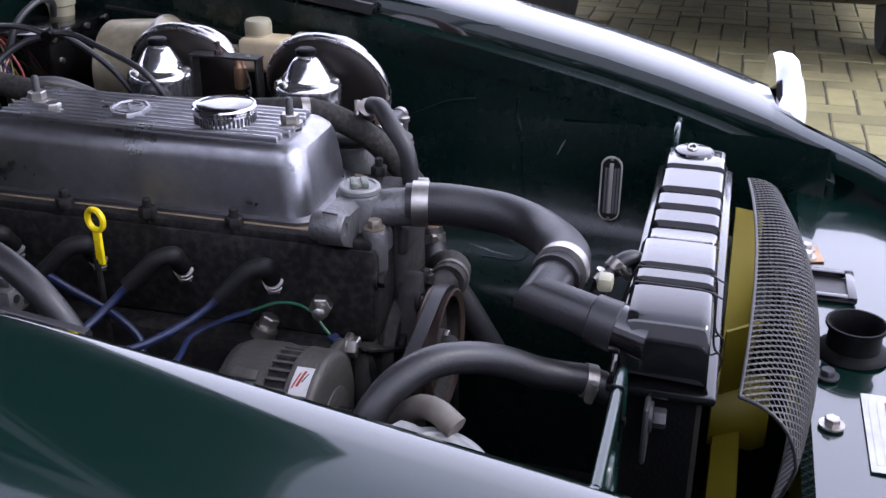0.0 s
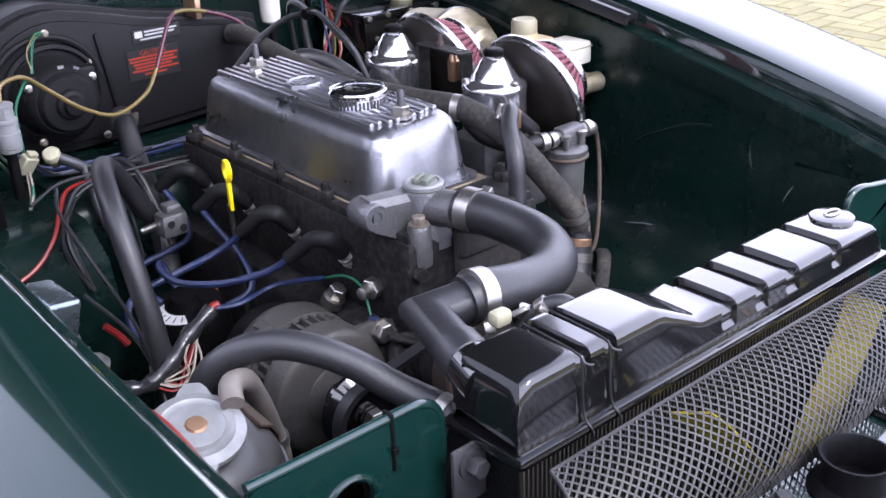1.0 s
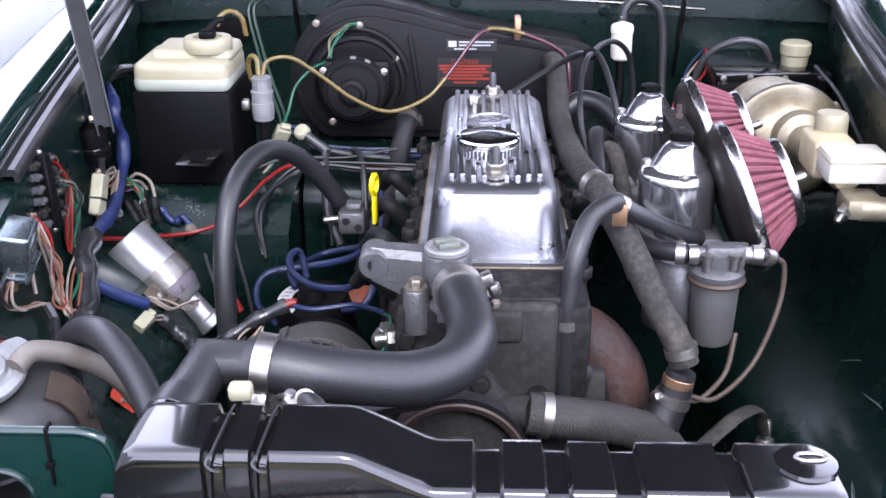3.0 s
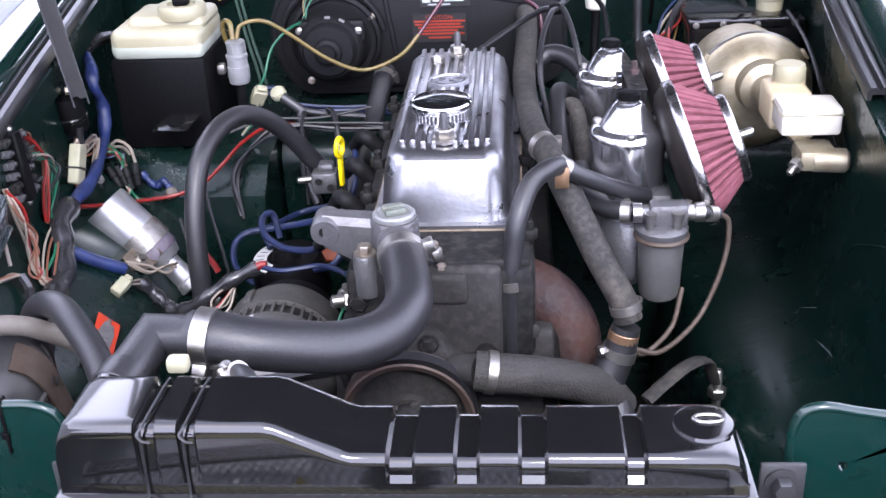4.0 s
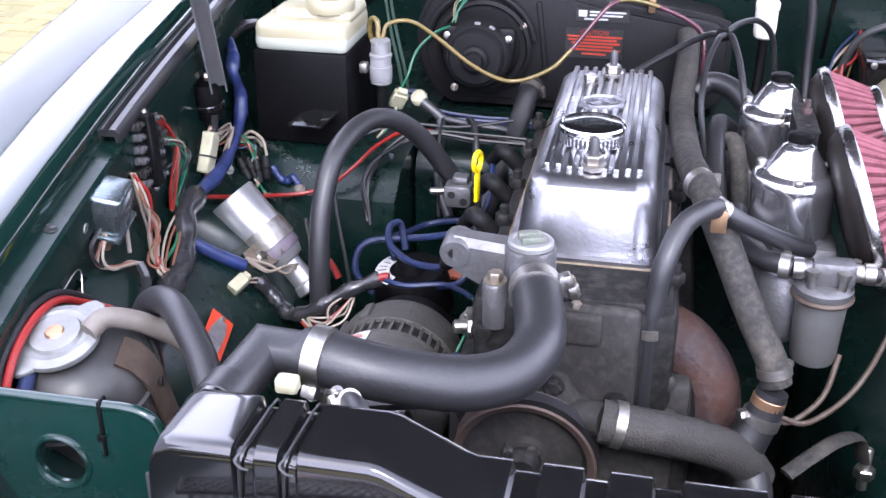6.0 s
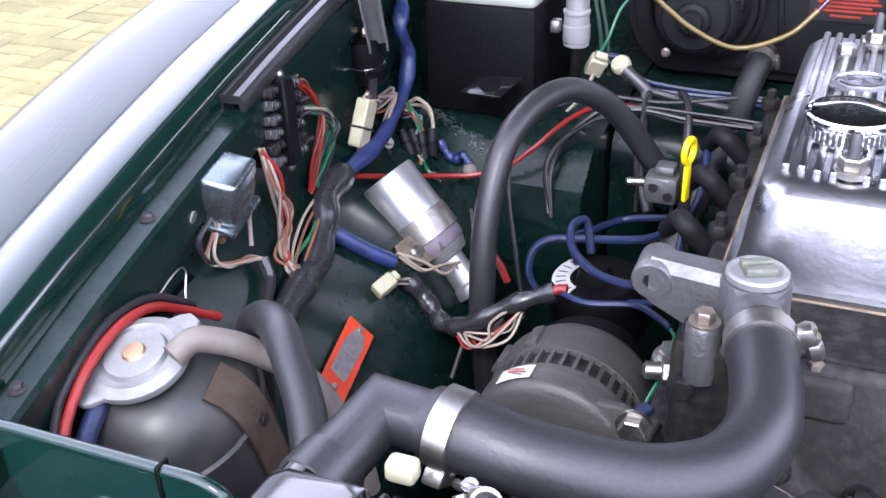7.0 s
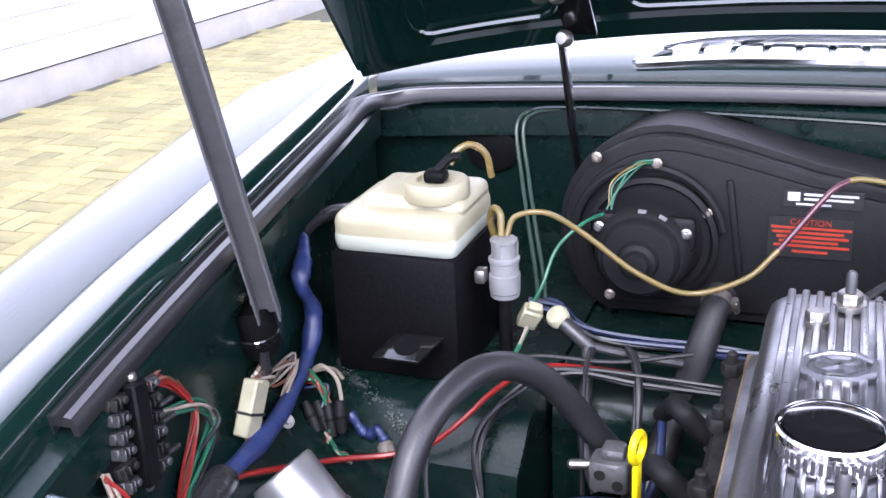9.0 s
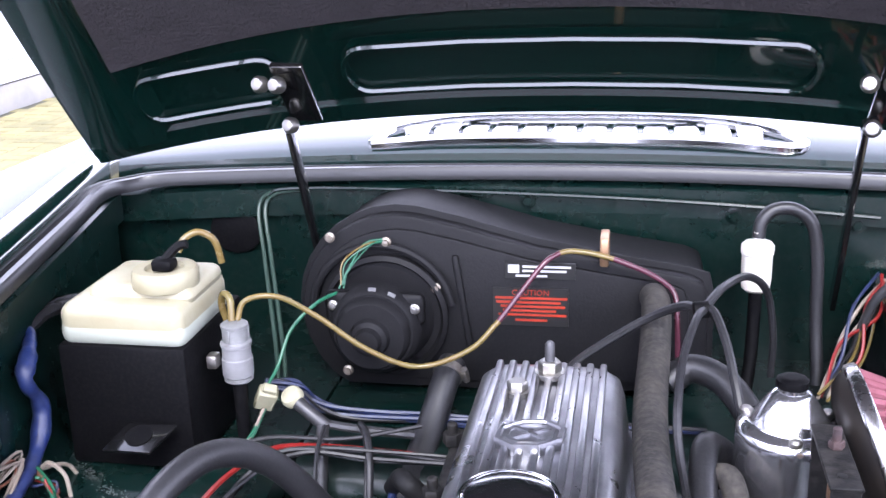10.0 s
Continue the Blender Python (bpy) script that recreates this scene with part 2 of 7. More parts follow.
RELAY = material("relay_can", (0.2, 0.235, 0.25), 0.27, metal=0.9, scale=40, amount=0.7, dark=(0.09, 0.12, 0.125), scuff=0.5, scuff_color=(0.3, 0.32, 0.3))
DASHPOT = material("polished_dashpot", (0.74, 0.74, 0.77), 0.16, metal=0.96, scale=30, amount=0.35, rough_var=0.06)
PROP = material("prop_grey", (0.13, 0.13, 0.135), 0.42, metal=0.4, scale=40, amount=0.5, bump=0.1, scuff=0.5, scuff_color=(0.24, 0.24, 0.25))
TANK = material("dusty_black_tank", (0.02, 0.02, 0.021), 0.42, scale=16, amount=0.9, dark=(0.034, 0.032, 0.031), rough_var=0.2, dust=0.2, dust_color=(0.09, 0.085, 0.075), fine=60, spec=0.4, scuff=1.0, scuff_color=(0.13, 0.12, 0.105), grain=(12, 12, 4))
CAP_ALLOY = material("dull_cap_alloy", (0.27, 0.275, 0.275), 0.55, metal=0.5, scale=30, amount=0.7, dark=(0.13, 0.13, 0.125), bump=0.25, fine=200, scuff=0.4, scuff_color=(0.3, 0.3, 0.29))
BACKPLATE = material("dull_black_plate", (0.007, 0.006, 0.006), 0.5, scale=25, amount=0.7, dark=(0.02, 0.016, 0.012), spec=0.2, scuff=0.6, scuff_color=(0.05, 0.04, 0.03))
FIN = material("radiator_fin", (0.045, 0.04, 0.032), 0.6, metal=0.4, scale=30, amount=0.7, dark=(0.02, 0.018, 0.015))
STRAP = material("rusty_strap", (0.075, 0.058, 0.045), 0.6, metal=0.4, scale=60, amount=0.8, dark=(0.05, 0.03, 0.02), bump=0.2)
PINK = material("reddened_tube", (0.072, 0.021, 0.033), 0.25, scale=30)
ORANGE = material("orange_paint", (0.17, 0.04, 0.015), 0.5, scale=30, amount=0.6)
PIPE_GREEN = material("painted_pipe", (0.03, 0.055, 0.042), 0.4, scale=40)
FELT = material("bonnet_felt", (0.034, 0.031, 0.034), 0.95, scale=40, amount=0.5, bump=0.8, fine=300, spec=0.1)
PAVER = material("paving_brick", (0.235, 0.205, 0.09), 0.85, scale=6, amount=0.5, bump=0.5, fine=60, dark=(0.0945, 0.0945, 0.05355), island=0.16)
JOINT = material("sandy_joint", (0.055, 0.05, 0.034), 0.95, scale=3, amount=0.7, bump=0.5, fine=40, dark=(0.045, 0.05, 0.026))
SIDING = material("white_siding", (0.46, 0.47, 0.5), 0.5, scale=2, amount=0.2)
CONCRETE = material("grey_plinth", (0.26, 0.25, 0.23), 0.85, scale=4, amount=0.5, bump=0.3, fine=50)
TYRE = material("tyre", (0.015, 0.015, 0.015), 0.75, scale=20)
ROOF = material("dark_roof", (0.03, 0.03, 0.032), 0.8, scale=3, amount=0.6, bump=0.3, fine=30)
GLASS = material("lamp_glass", (0.85, 0.87, 0.9), 0.05, scale=10, amount=0.1)
CORE = material("radiator_core", (0.00735, 0.00735, 0.00784), 0.6, metal=0.4, scale=40, bump=0.4, fine=300, spec=0.15)


# ---- mesh tools ----
def spline(points, steps=6, closed=False):
    """Points along a smooth curve through the given ones."""
    p = [Vector(q) for q in points]
    out = []
    count = len(p)
    for i in range(count if closed else count - 1):
        if closed:
            a, b, c, d = p[i - 1], p[i], p[(i + 1) % count], p[(i + 2) % count]
        else:
            b, c = p[i], p[i + 1]
            a = p[i - 1] if i else b * 2 - c
            d = p[i + 2] if i + 2 < count else c * 2 - b
        for k in range(steps):
            t = k / steps
            out.append(0.5 * ((2 * b) + (c - a) * t + (2 * a - 5 * b + 4 * c - d) * t * t + (3 * b - a - 3 * c + d) * t ** 3))
    if not closed:
        out.append(p[-1])
    return out


def tube(points, radius, seg=12, steps=6, smooth=True, flat=1.0):
    """A round bar or hose along a smooth curve; radius may be a function of 0..1."""
    bm = bmesh.new()
    path = spline(points, steps) if smooth else [Vector(q) for q in points]
    rings = []
    side = None
    for i, p in enumerate(path):
        way = (path[min(i + 1, len(path) - 1)] - path[max(i - 1, 0)]).normalized()
        if side is None:
            side = way.cross(Vector((0, 0, 1)))
            if side.length < 0.1:
                side = way.cross(Vector((1, 0, 0)))
        side = (side - way * side.dot(way)).normalized()
        up = way.cross(side)
        r = radius(i / (len(path) - 1)) if callable(radius) else radius
        rings.append([bm.verts.new(p + (side * math.cos(a) + up * math.sin(a) * flat) * r) for a in (2 * math.pi * k / seg for k in range(seg))])
    for a, b in zip(rings, rings[1:]):
        for k in range(seg):
            bm.faces.new((a[k], a[(k + 1) % seg], b[(k + 1) % seg], b[k]))
    bm.faces.new(rings[0][::-1])
    bm.faces.new(rings[-1])
    return bm


def lathe(profile, seg=32, m=None):
    """Turns (radius, height) pairs round the z axis; a profile that ends where it began stays a ring."""
    bm = bmesh.new()
    ring = profile[0] == profile[-1]
    rings = []
    for r, z in profile[:-1] if ring else profile:
        if r < 1e-6:
            rings.append([bm.verts.new((0, 0, z))])
        else:
            rings.append([bm.verts.new((r * math.cos(2 * math.pi * k / seg), r * math.sin(2 * math.pi * k / seg), z)) for k in range(seg)])
    for a, b in zip(rings, rings[1:] + (rings[:1] if ring else [])):
        for k in range(seg):
            j = (k + 1) % seg
            if len(a) > 1 and len(b) > 1:
                bm.faces.new((a[k], a[j], b[j], b[k]))
            elif len(a) > 1:
                bm.faces.new((a[k], a[j], b[0]))
            elif len(b) > 1:
                bm.faces.new((a[0], b[j], b[k]))
    if not ring and len(rings[0]) > 1:
        bm.faces.new(rings[0][::-1])
    if not ring and len(rings[-1]) > 1:
        bm.faces.new(rings[-1])
    if m is not None:
        bm.transform(m)
    return bm


def box(x0, x1, y0, y1, z0, z1, bevel=0.0, seg=2, m=None):
    bm = bmesh.new()
    bmesh.ops.create_cube(bm, size=1, matrix=Matrix.Translation(((x0 + x1) / 2, (y0 + y1) / 2, (z0 + z1) / 2)) @ Matrix.Diagonal((x1 - x0, y1 - y0, z1 - z0, 1)))
    if bevel:
        bmesh.ops.bevel(bm, geom=bm.edges[:], offset=bevel, segments=seg, affect="EDGES", profile=0.5)
    if m is not None:
        bm.transform(m)
    return bm


def prism(outline, depth, bevel=0.0, m=None):
    """A flat plate of that outline in xy, standing from z = 0 to depth."""
    bm = bmesh.new()
    low = [bm.verts.new((x, y, 0)) for x, y in outline]
    high = [bm.verts.new((x, y, depth)) for x, y in outline]
    bm.faces.new(low[::-1])
    bm.faces.new(high)
    for k in range(len(low)):
        j = (k + 1) % len(low)
        bm.faces.new((low[k], low[j], high[j], high[k]))
    bmesh.ops.recalc_face_normals(bm, faces=bm.faces[:])
    if bevel:
        bmesh.ops.bevel(bm, geom=bm.edges[:], offset=bevel, segments=2, affect="EDGES", profile=0.5)
    if m is not None:
        bm.transform(m)
    return bm


def loft(sections, closed=False, thick=0.0):
    """A skin through rows of points; thick gives it a second side below."""
    bm = bmesh.new()
    rows = [[bm.verts.new(p) for p in s] for s in sections]
    for a, b in zip(rows, rows[1:]):
        last = len(a) if closed else len(a) - 1
        for k in range(last):
            bm.faces.new((a[k], a[(k + 1) % len(a)], b[(k + 1) % len(a)], b[k]))
    if thick:
        bm.normal_update()
        bmesh.ops.solidify(bm, geom=bm.faces[:], thickness=thick)
    return bm


def merge(*some):
    """Several shapes joined into one."""
    out = bmesh.new()
    for bm in some:
        me = bpy.data.meshes.new("joined")
        bm.to_mesh(me)
        bm.free()
        out.from_mesh(me)
        bpy.data.meshes.remove(me)
    return out


def mitre(points, r, seg=24):
    """A round pipe of straight legs joined at sharp mitred corners."""
    bm = bmesh.new()
    p = [Vector(q) for q in points]
    ways = [(b - a).normalized() for a, b in zip(p, p[1:])]
    side = ways[0].cross(Vector((0, 0, 1))).normalized()
    up = ways[0].cross(side)
    now = [p[0] + (side * math.cos(a) + up * math.sin(a)) * r for a in (2 * math.pi * k / seg for k in range(seg))]
    rings = [[bm.verts.new(v) for v in now]]
    for i, way in enumerate(ways):
        n = (way + ways[min(i + 1, len(ways) - 1)]).normalized()
        now = [v + way * ((p[i + 1] - v).dot(n) / way.dot(n)) for v in now]
        rings.append([bm.verts.new(v) for v in now])
    for a, b in zip(rings, rings[1:]):
        for k in range(seg):
            bm.faces.new((a[k], a[(k + 1) % seg], b[(k + 1) % seg], b[k]))
    bm.faces.new(rings[0][::-1])
    bm.faces.new(rings[-1])
    return bm


def hexagon(r, z0, z1, m=None):
    return lathe([(r * 0.92, z0), (r, z0 + 0.0008), (r, z1 - 0.001), (r * 0.88, z1)], 6, m)


def along(a, b):
    """A pose whose z axis runs from a to b."""
    a, b = Vector(a), Vector(b)
    return Matrix.Translation(a) @ (b - a).to_track_quat("Z", "Y").to_matrix().to_4x4()


def part(name, bm, mat, parent=None, label="", smooth=40):
    """Links a shape as one mesh object under a thing or a part."""
    me = bpy.data.meshes.new(name)
    bmesh.ops.recalc_face_normals(bm, faces=bm.faces[:])
    if bm.calc_volume(signed=True) < 0:
        bmesh.ops.reverse_faces(bm, faces=bm.faces[:])
    if smooth:
        for f in bm.faces:
            f.smooth = True
        limit = radians(smooth)
        for e in bm.edges:
            if len(e.link_faces) == 2 and e.calc_face_angle(0) > limit:
                e.smooth = False
    bm.to_mesh(me)
    bm.free()
    me.materials.append(mat)
    ob = new(name, me)
    if parent is not None:
        ob.parent = parent
        if parent.type == "EMPTY":
            ob.matrix_parent_inverse = Matrix.Translation(parent.location).inverted()
    if label:
        ob["label"] = label
    return ob


def thing(name, label, category, group="", kind="", at=(0, 0, 0)):
    """An empty at a thing's base that carries its parts."""
    ob = new(name)
    ob.empty_display_size = 0.02
    ob.location = at
    return tagged(ob, label, category, group, kind)


def single(name, bm, mat, label, category, group="", kind="", smooth=40):
    return tagged(part(name, bm, mat, None, "", smooth), label, category, group, kind)


# ---- the car's shell ----
LIP = [(-0.30, 0.25, 0.715), (-0.2, 0.32, 0.742), (-0.09, 0.362, 0.775), (0.0, 0.376, 0.802), (0.1, 0.386, 0.826), (0.2, 0.393, 0.848), (0.3, 0.4, 0.868),
       (0.4, 0.407, 0.885), (0.5, 0.414, 0.897), (0.6, 0.424, 0.907), (0.7, 0.436, 0.914), (0.8, 0.452, 0.919), (0.9, 0.47, 0.922)]


def lip(y, s=-1):
    """Half width and height of the bonnet opening's edge at y, on either side."""
    off = 0.012 if s > 0 else 0.0
    aside = off + (0.014 * min(1.0, max(0.0, (y - 0.1) / 0.3)) if s > 0 else 0.0)
    for (ya, xa, za), (yb, xb, zb) in zip(LIP, LIP[1:]):
        if y <= yb:
            k = (y - ya) / (yb - ya)
            return xa + (xb - xa) * k - aside, za + (zb - za) * k - off
    return LIP[-1][1] - aside, LIP[-1][2] - off


def wing(s):
    rows = []
    for y in (-0.26, -0.2, -0.17, -0.135, -0.101, -0.094, -0.07, -0.04, 0.02, 0.1, 0.2, 0.3, 0.4, 0.5, 0.6, 0.7, 0.8, 0.9, 1.0, 1.2, 1.45):
        x, z = lip(min(y, 0.9), s)
        w = 1.0 if y < 0.8 else 1.0 - 0.1 * (y - 0.8)
        row = [(0.026, 0.004), (0.028, 0.022), (0.031, 0.027), (0.036, 0.031), (0.05, 0.0335), (0.08, 0.0355), (0.12, 0.034), (0.16, 0.026), (0.2, 0.008), (0.235, -0.025), (0.258, -0.075),
               (0.268, -0.15), (0.27, -0.25), (0.262, -0.4), (0.25, -0.55)]
        if s > 0:
            row[:4] = [(0.0165, 0.004), (0.0175, 0.02), (0.0205, 0.0265), (0.03, 0.0305)]
        if s < 0:
            row[:4] = [(0.0175, 0.004), (0.0185, 0.021), (0.0215, 0.0265), (0.03, 0.0305)]
            row[4:11] = [(0.05, 0.0308), (0.08, 0.0262), (0.12, 0.0165), (0.16, 0.003), (0.2, -0.0165), (0.235, -0.044), (0.258, -0.088)]
        reach = 0.3 if y > -0.095 else 0.062 if y > -0.135 else 0.04
        rows.append([(s * (x + min(dx * w, reach)), y, z + dz) for dx, dz in row])
    return loft(rows, thick=0.0015)


def gutter(s):
    """The flat flange round the opening, with its turned-down edge."""
    rows = []
    for y in [-0.17 + 0.045 * k for k in range(24)]:
        x, z = lip(y, s)
        rows.append([(s * (x + dx), y, z + dz) for dx, dz in ((0.0, -0.03), (0.0, -0.002), (0.002, 0.0), (0.0155 if s < 0 else 0.0145, 0.001), (0.018 if s < 0 else 0.017, 0.003))])
    return loft(rows, thick=0.0012)


def inner_wing_right(s):
    """Engine bay side below the gutter on the coil's side."""
    rows = []
    for y in [-0.16 + 0.06 * k for k in range(18)]:
        x, z = lip(y, s)
        f = min(1.0, max(0.0, (y + 0.05) / 0.3))
        rows.append([(s * xx, y, zz) for xx, zz in ((x + 0.004, z - 0.02), (x + 0.006, z - 0.06), (x + 0.002, 0.785), (x - 0.02, 0.745), (0.33, 0.70), (0.30, 0.66), (0.275, 0.60), (0.265, 0.5), (0.262, 0.36))])
    return loft(rows, thick=0.0015)


def inner_wing_left(s):
    rows = []
    for y in [-0.16 + 0.06 * k for k in range(18)]:
        x, z = lip(y, s)
        arch = 0.05 * math.exp(-((y - 0.25) / 0.2) ** 2)
        rows.append([(s * xx, y, zz) for xx, zz in ((x + 0.004, z - 0.02), (x + 0.004, z - 0.06), (x - 0.0, 0.76), (x - 0.01, 0.70), (0.37 - 0.3 * arch, 0.64), (0.33 - arch * 0.5, 0.615), (0.265, 0.60), (0.245, 0.57), (0.24, 0.36))])
    return loft(rows, thick=0.0015)


def chips(points, across, count, size, seed):
    """Flakes of bare metal strewn along a line on a panel; each point has its surface normal."""
    rnd = random.Random(seed)
    bm = bmesh.new()
    for _ in range(count):
        k = rnd.random() * (len(points) - 1.001)
        (p, n), (q, m) = points[int(k)], points[int(k) + 1]
        f = k - int(k)
        up = Vector(n).lerp(Vector(m), f).normalized()
        run = (Vector(q) - Vector(p)).normalized()
        side = up.cross(run).normalized()
        c = Vector(p).lerp(Vector(q), f) + side * rnd.gauss(0, across) + up * 0.0004
        a, r = rnd.uniform(0, 6.28), size * rnd.uniform(0.3, 1.0) ** 2
        ring = [c + (run * math.cos(a + 1.257 * i) * 1.7 + side * math.sin(a + 1.257 * i)) * r * rnd.uniform(0.5, 1.1) for i in range(5)]
        bm.faces.new([bm.verts.new(v) for v in ring])
    bmesh.ops.recalc_face_normals(bm, faces=bm.faces[:])
    return bm


car = thing("car", "dark green classic sports car body, bonnet open", "car", at=(0, 0.4, 0))
for s in (-1, 1):
    part("wing", wing(s), GREEN, car, "glossy dark green front wing")
    part("bonnet_gutter", gutter(s), BAY, car, "dark green flange round the bonnet opening")
part("inner_wing", inner_wing_right(-1), BAY, car, "scuffed dark green inner wing")
inner_left = part("inner_wing", inner_wing_left(1), BAY, car, "scratched dark green inner wing", 80)
for pts in ([(0.353, 0.355, 0.639), (0.356, 0.322, 0.646), (0.357, 0.305, 0.648)], [(0.333, 0.324, 0.628), (0.323, 0.285, 0.624), (0.311, 0.245, 0.619)],
            [(0.384, 0.35, 0.734), (0.386, 0.318, 0.755), (0.385, 0.282, 0.771)], [(0.31, 0.232, 0.619), (0.301, 0.195, 0.613), (0.295, 0.172, 0.611)],
            [(0.352, 0.227, 0.639), (0.327, 0.197, 0.627), (0.315, 0.176, 0.619)], [(0.318, 0.262, 0.622), (0.303, 0.209, 0.615), (0.299, 0.159, 0.612)],
            [(0.353, 0.421, 0.637), (0.365, 0.382, 0.659), (0.371, 0.341, 0.681)], [(0.381, 0.211, 0.769), (0.376, 0.196, 0.754), (0.372, 0.186, 0.737)], [(0.367, 0.147, 0.716), (0.369, 0.14, 0.733), (0.371, 0.134, 0.744)]):
    part("scratch", tube(pts, lambda k: 0.0001 + 0.0008 * math.sin(math.pi * k), 6, 6), SCRATCH, inner_left, "bare scratch in the paint")
for pts in (((0.3745, 0.365, 0.725), (0.3757, 0.347, 0.7448), (0.3782, 0.3025, 0.7669), (0.3789, 0.28, 0.776), (0.379, 0.25, 0.781)), ((0.379, 0.1955, 0.7894), (0.3765, 0.197, 0.768), (0.3718, 0.1904, 0.7446), (0.3646, 0.1852, 0.702), (0.3563, 0.178, 0.655), (0.331, 0.1648, 0.628), (0.296, 0.1703, 0.612), (0.2933, 0.2186, 0.6118))):
    part("pressed_swage", tube(pts, 0.0016, 8, 6), BAY, inner_left)
part("bay_floor", box(-0.27, 0.27, -0.16, 0.9, 0.34, 0.36), IRON, car, "grimy black floor under the engine")
part("bulkhead", box(-0.5, 0.5, 0.892, 0.9, 0.36, 0.9), BAY, car, "dark green bulkhead panel")


def shelf(x0, x1, a):
    """A length of the bulkhead's step, with its rounded front edge, reaching forward by a."""
    side = [(0.892, 0.753), (0.70 - a, 0.753), (0.66 - a, 0.751), (0.645 - a, 0.745), (0.635 - a, 0.735), (0.63 - 1.2 * a, 0.72), (0.63 - 1.4 * a, 0.66), (0.66 - a, 0.36), (0.892, 0.36)]
    return prism(side[::-1], x1 - x0, 0, Matrix(((0, 0, 1, x0), (1, 0, 0, 0), (0, 1, 0, 0), (0, 0, 0, 1))))


part("heater_shelf", shelf(-0.22, 0.46, 0.0), BAY, car, "dark green bulkhead shelf", 30)
step = part("battery_shelf", shelf(-0.46, -0.223, 0.075), BAY, car, "dark green shelf under the battery", 30)


part("paint_chips", chips([((-0.403, 0.612, 0.7527), (0, -0.05, 1)), ((-0.377, 0.593, 0.7522), (0, -0.05, 1)), ((-0.356, 0.579, 0.7488), (0, -0.37, 0.93)), ((-0.336, 0.567, 0.7424), (0, -0.71, 0.71)), ((-0.319, 0.559, 0.7345), (0, -0.6, 0.8))], 0.0032, 420, 0.0011, 3), SMEAR, step, "chipped paint showing bare metal", 0)
part("paint_chips", chips([((-0.4185, 0.64, 0.80), (0.98, 0, 0.1)), ((-0.4185, 0.645, 0.84), (0.98, 0, 0.1)), ((-0.418, 0.65, 0.87), (0.98, 0, 0.1))], 0.004, 90, 0.001, 5), SMEAR, step, "flaked paint on the side panel", 0)


# scuttle behind the opening, with a fresh air grille
def scuttle():
    rows = []
    for k in range(25):
        u = -1 + k / 12
        x = 0.48 * u
        bow = 0.02 * (1 - u * u)
        rows.append([(x, 0.90 + bow, 0.92 + 0.012 * (1 - u * u)), (x, 0.902 + bow, 0.938 + 0.014 * (1 - u * u)),
                     (x, 0.91 + bow, 0.944 + 0.015 * (1 - u * u)), (x * 1.15, 1.0 + bow, 0.957 + 0.016 * (1 - u * u)), (x * 1.25, 1.2 + bow, 0.975 + 0.016 * (1 - u * u)), (x * 1.3, 1.3 + bow, 0.98 + 0.016 * (1 - u * u))])
    return loft(rows, thick=0.0015)


def scuttle_flange():
    """The bulkhead's top flange below the seal."""
    rows = []
    for k in range(25):
        u = -1 + k / 12
        bow, up = 0.02 * (1 - u * u), 0.012 * (1 - u * u)
        rows.append([(0.48 * u, 0.874 + bow, 0.885 + up), (0.48 * u, 0.876 + bow, 0.912 + up), (0.48 * u, 0.88 + bow, 0.916 + up), (0.48 * u, 0.899 + bow, 0.92 + up)])
    return loft(rows, thick=0.0015)


part("bulkhead_flange", scuttle_flange(), BAY, car, "dark green flange under the seal")
part("scuttle_panel", scuttle(), GREEN, car, "glossy dark green scuttle panel")
part("windscreen_frame", tube([(-0.62, 1.3, 0.97), (0, 1.32, 0.99), (0.62, 1.3, 0.97)], 0.012, 8), CHROME, car, "bright windscreen base trim")


# fresh air grille let into the scuttle
vent = part("vent_frame", merge(tube([(-0.21, 0.925, 0.958), (-0.19, 0.96, 0.968), (-0.1, 0.985, 0.976), (0.1, 0.985, 0.976), (0.19, 0.96, 0.968), (0.21, 0.925, 0.958), (0.1, 0.93, 0.964), (-0.1, 0.93, 0.964), (-0.21, 0.925, 0.958)], 0.006, 8)), CHROME, car, "chrome scuttle vent")
for k in range(12):
    x = -0.165 + 0.03 * k
    part("vent_bar", box(x - 0.0125, x + 0.0125, 0.932, 0.978, 0.962, 0.972, 0.003), CHROME, vent)

# slam panel and nose ahead of the radiator
def slam():
    rows = []
    for k in range(17):
        u = -1 + k / 8
        x = 0.375 * u
        rows.append([(x, -0.122, 0.67), (x, -0.124, 0.714), (x, -0.132, 0.721), (x, -0.2, 0.719), (x, -0.25 + 0.02 * u * u, 0.714), (x, -0.262 + 0.03 * u * u, 0.70), (x, -0.27 + 0.03 * u * u, 0.64)])
    return loft(rows, thick=0.002)


part("slam_panel", slam(), GREEN, car, "glossy dark green lock platform")
# unseen panel added to keep paving light out of the tank's reflection
part("nose_panel", merge(box(-0.36, 0.36, -0.236, -0.23, 0.28, 0.66, 0.002), box(-0.36, 0.36, -0.24, -0.158, 0.28, 0.29, 0.002)), BAY, car, "unseen dark panel added ahead of the radiator to block light")


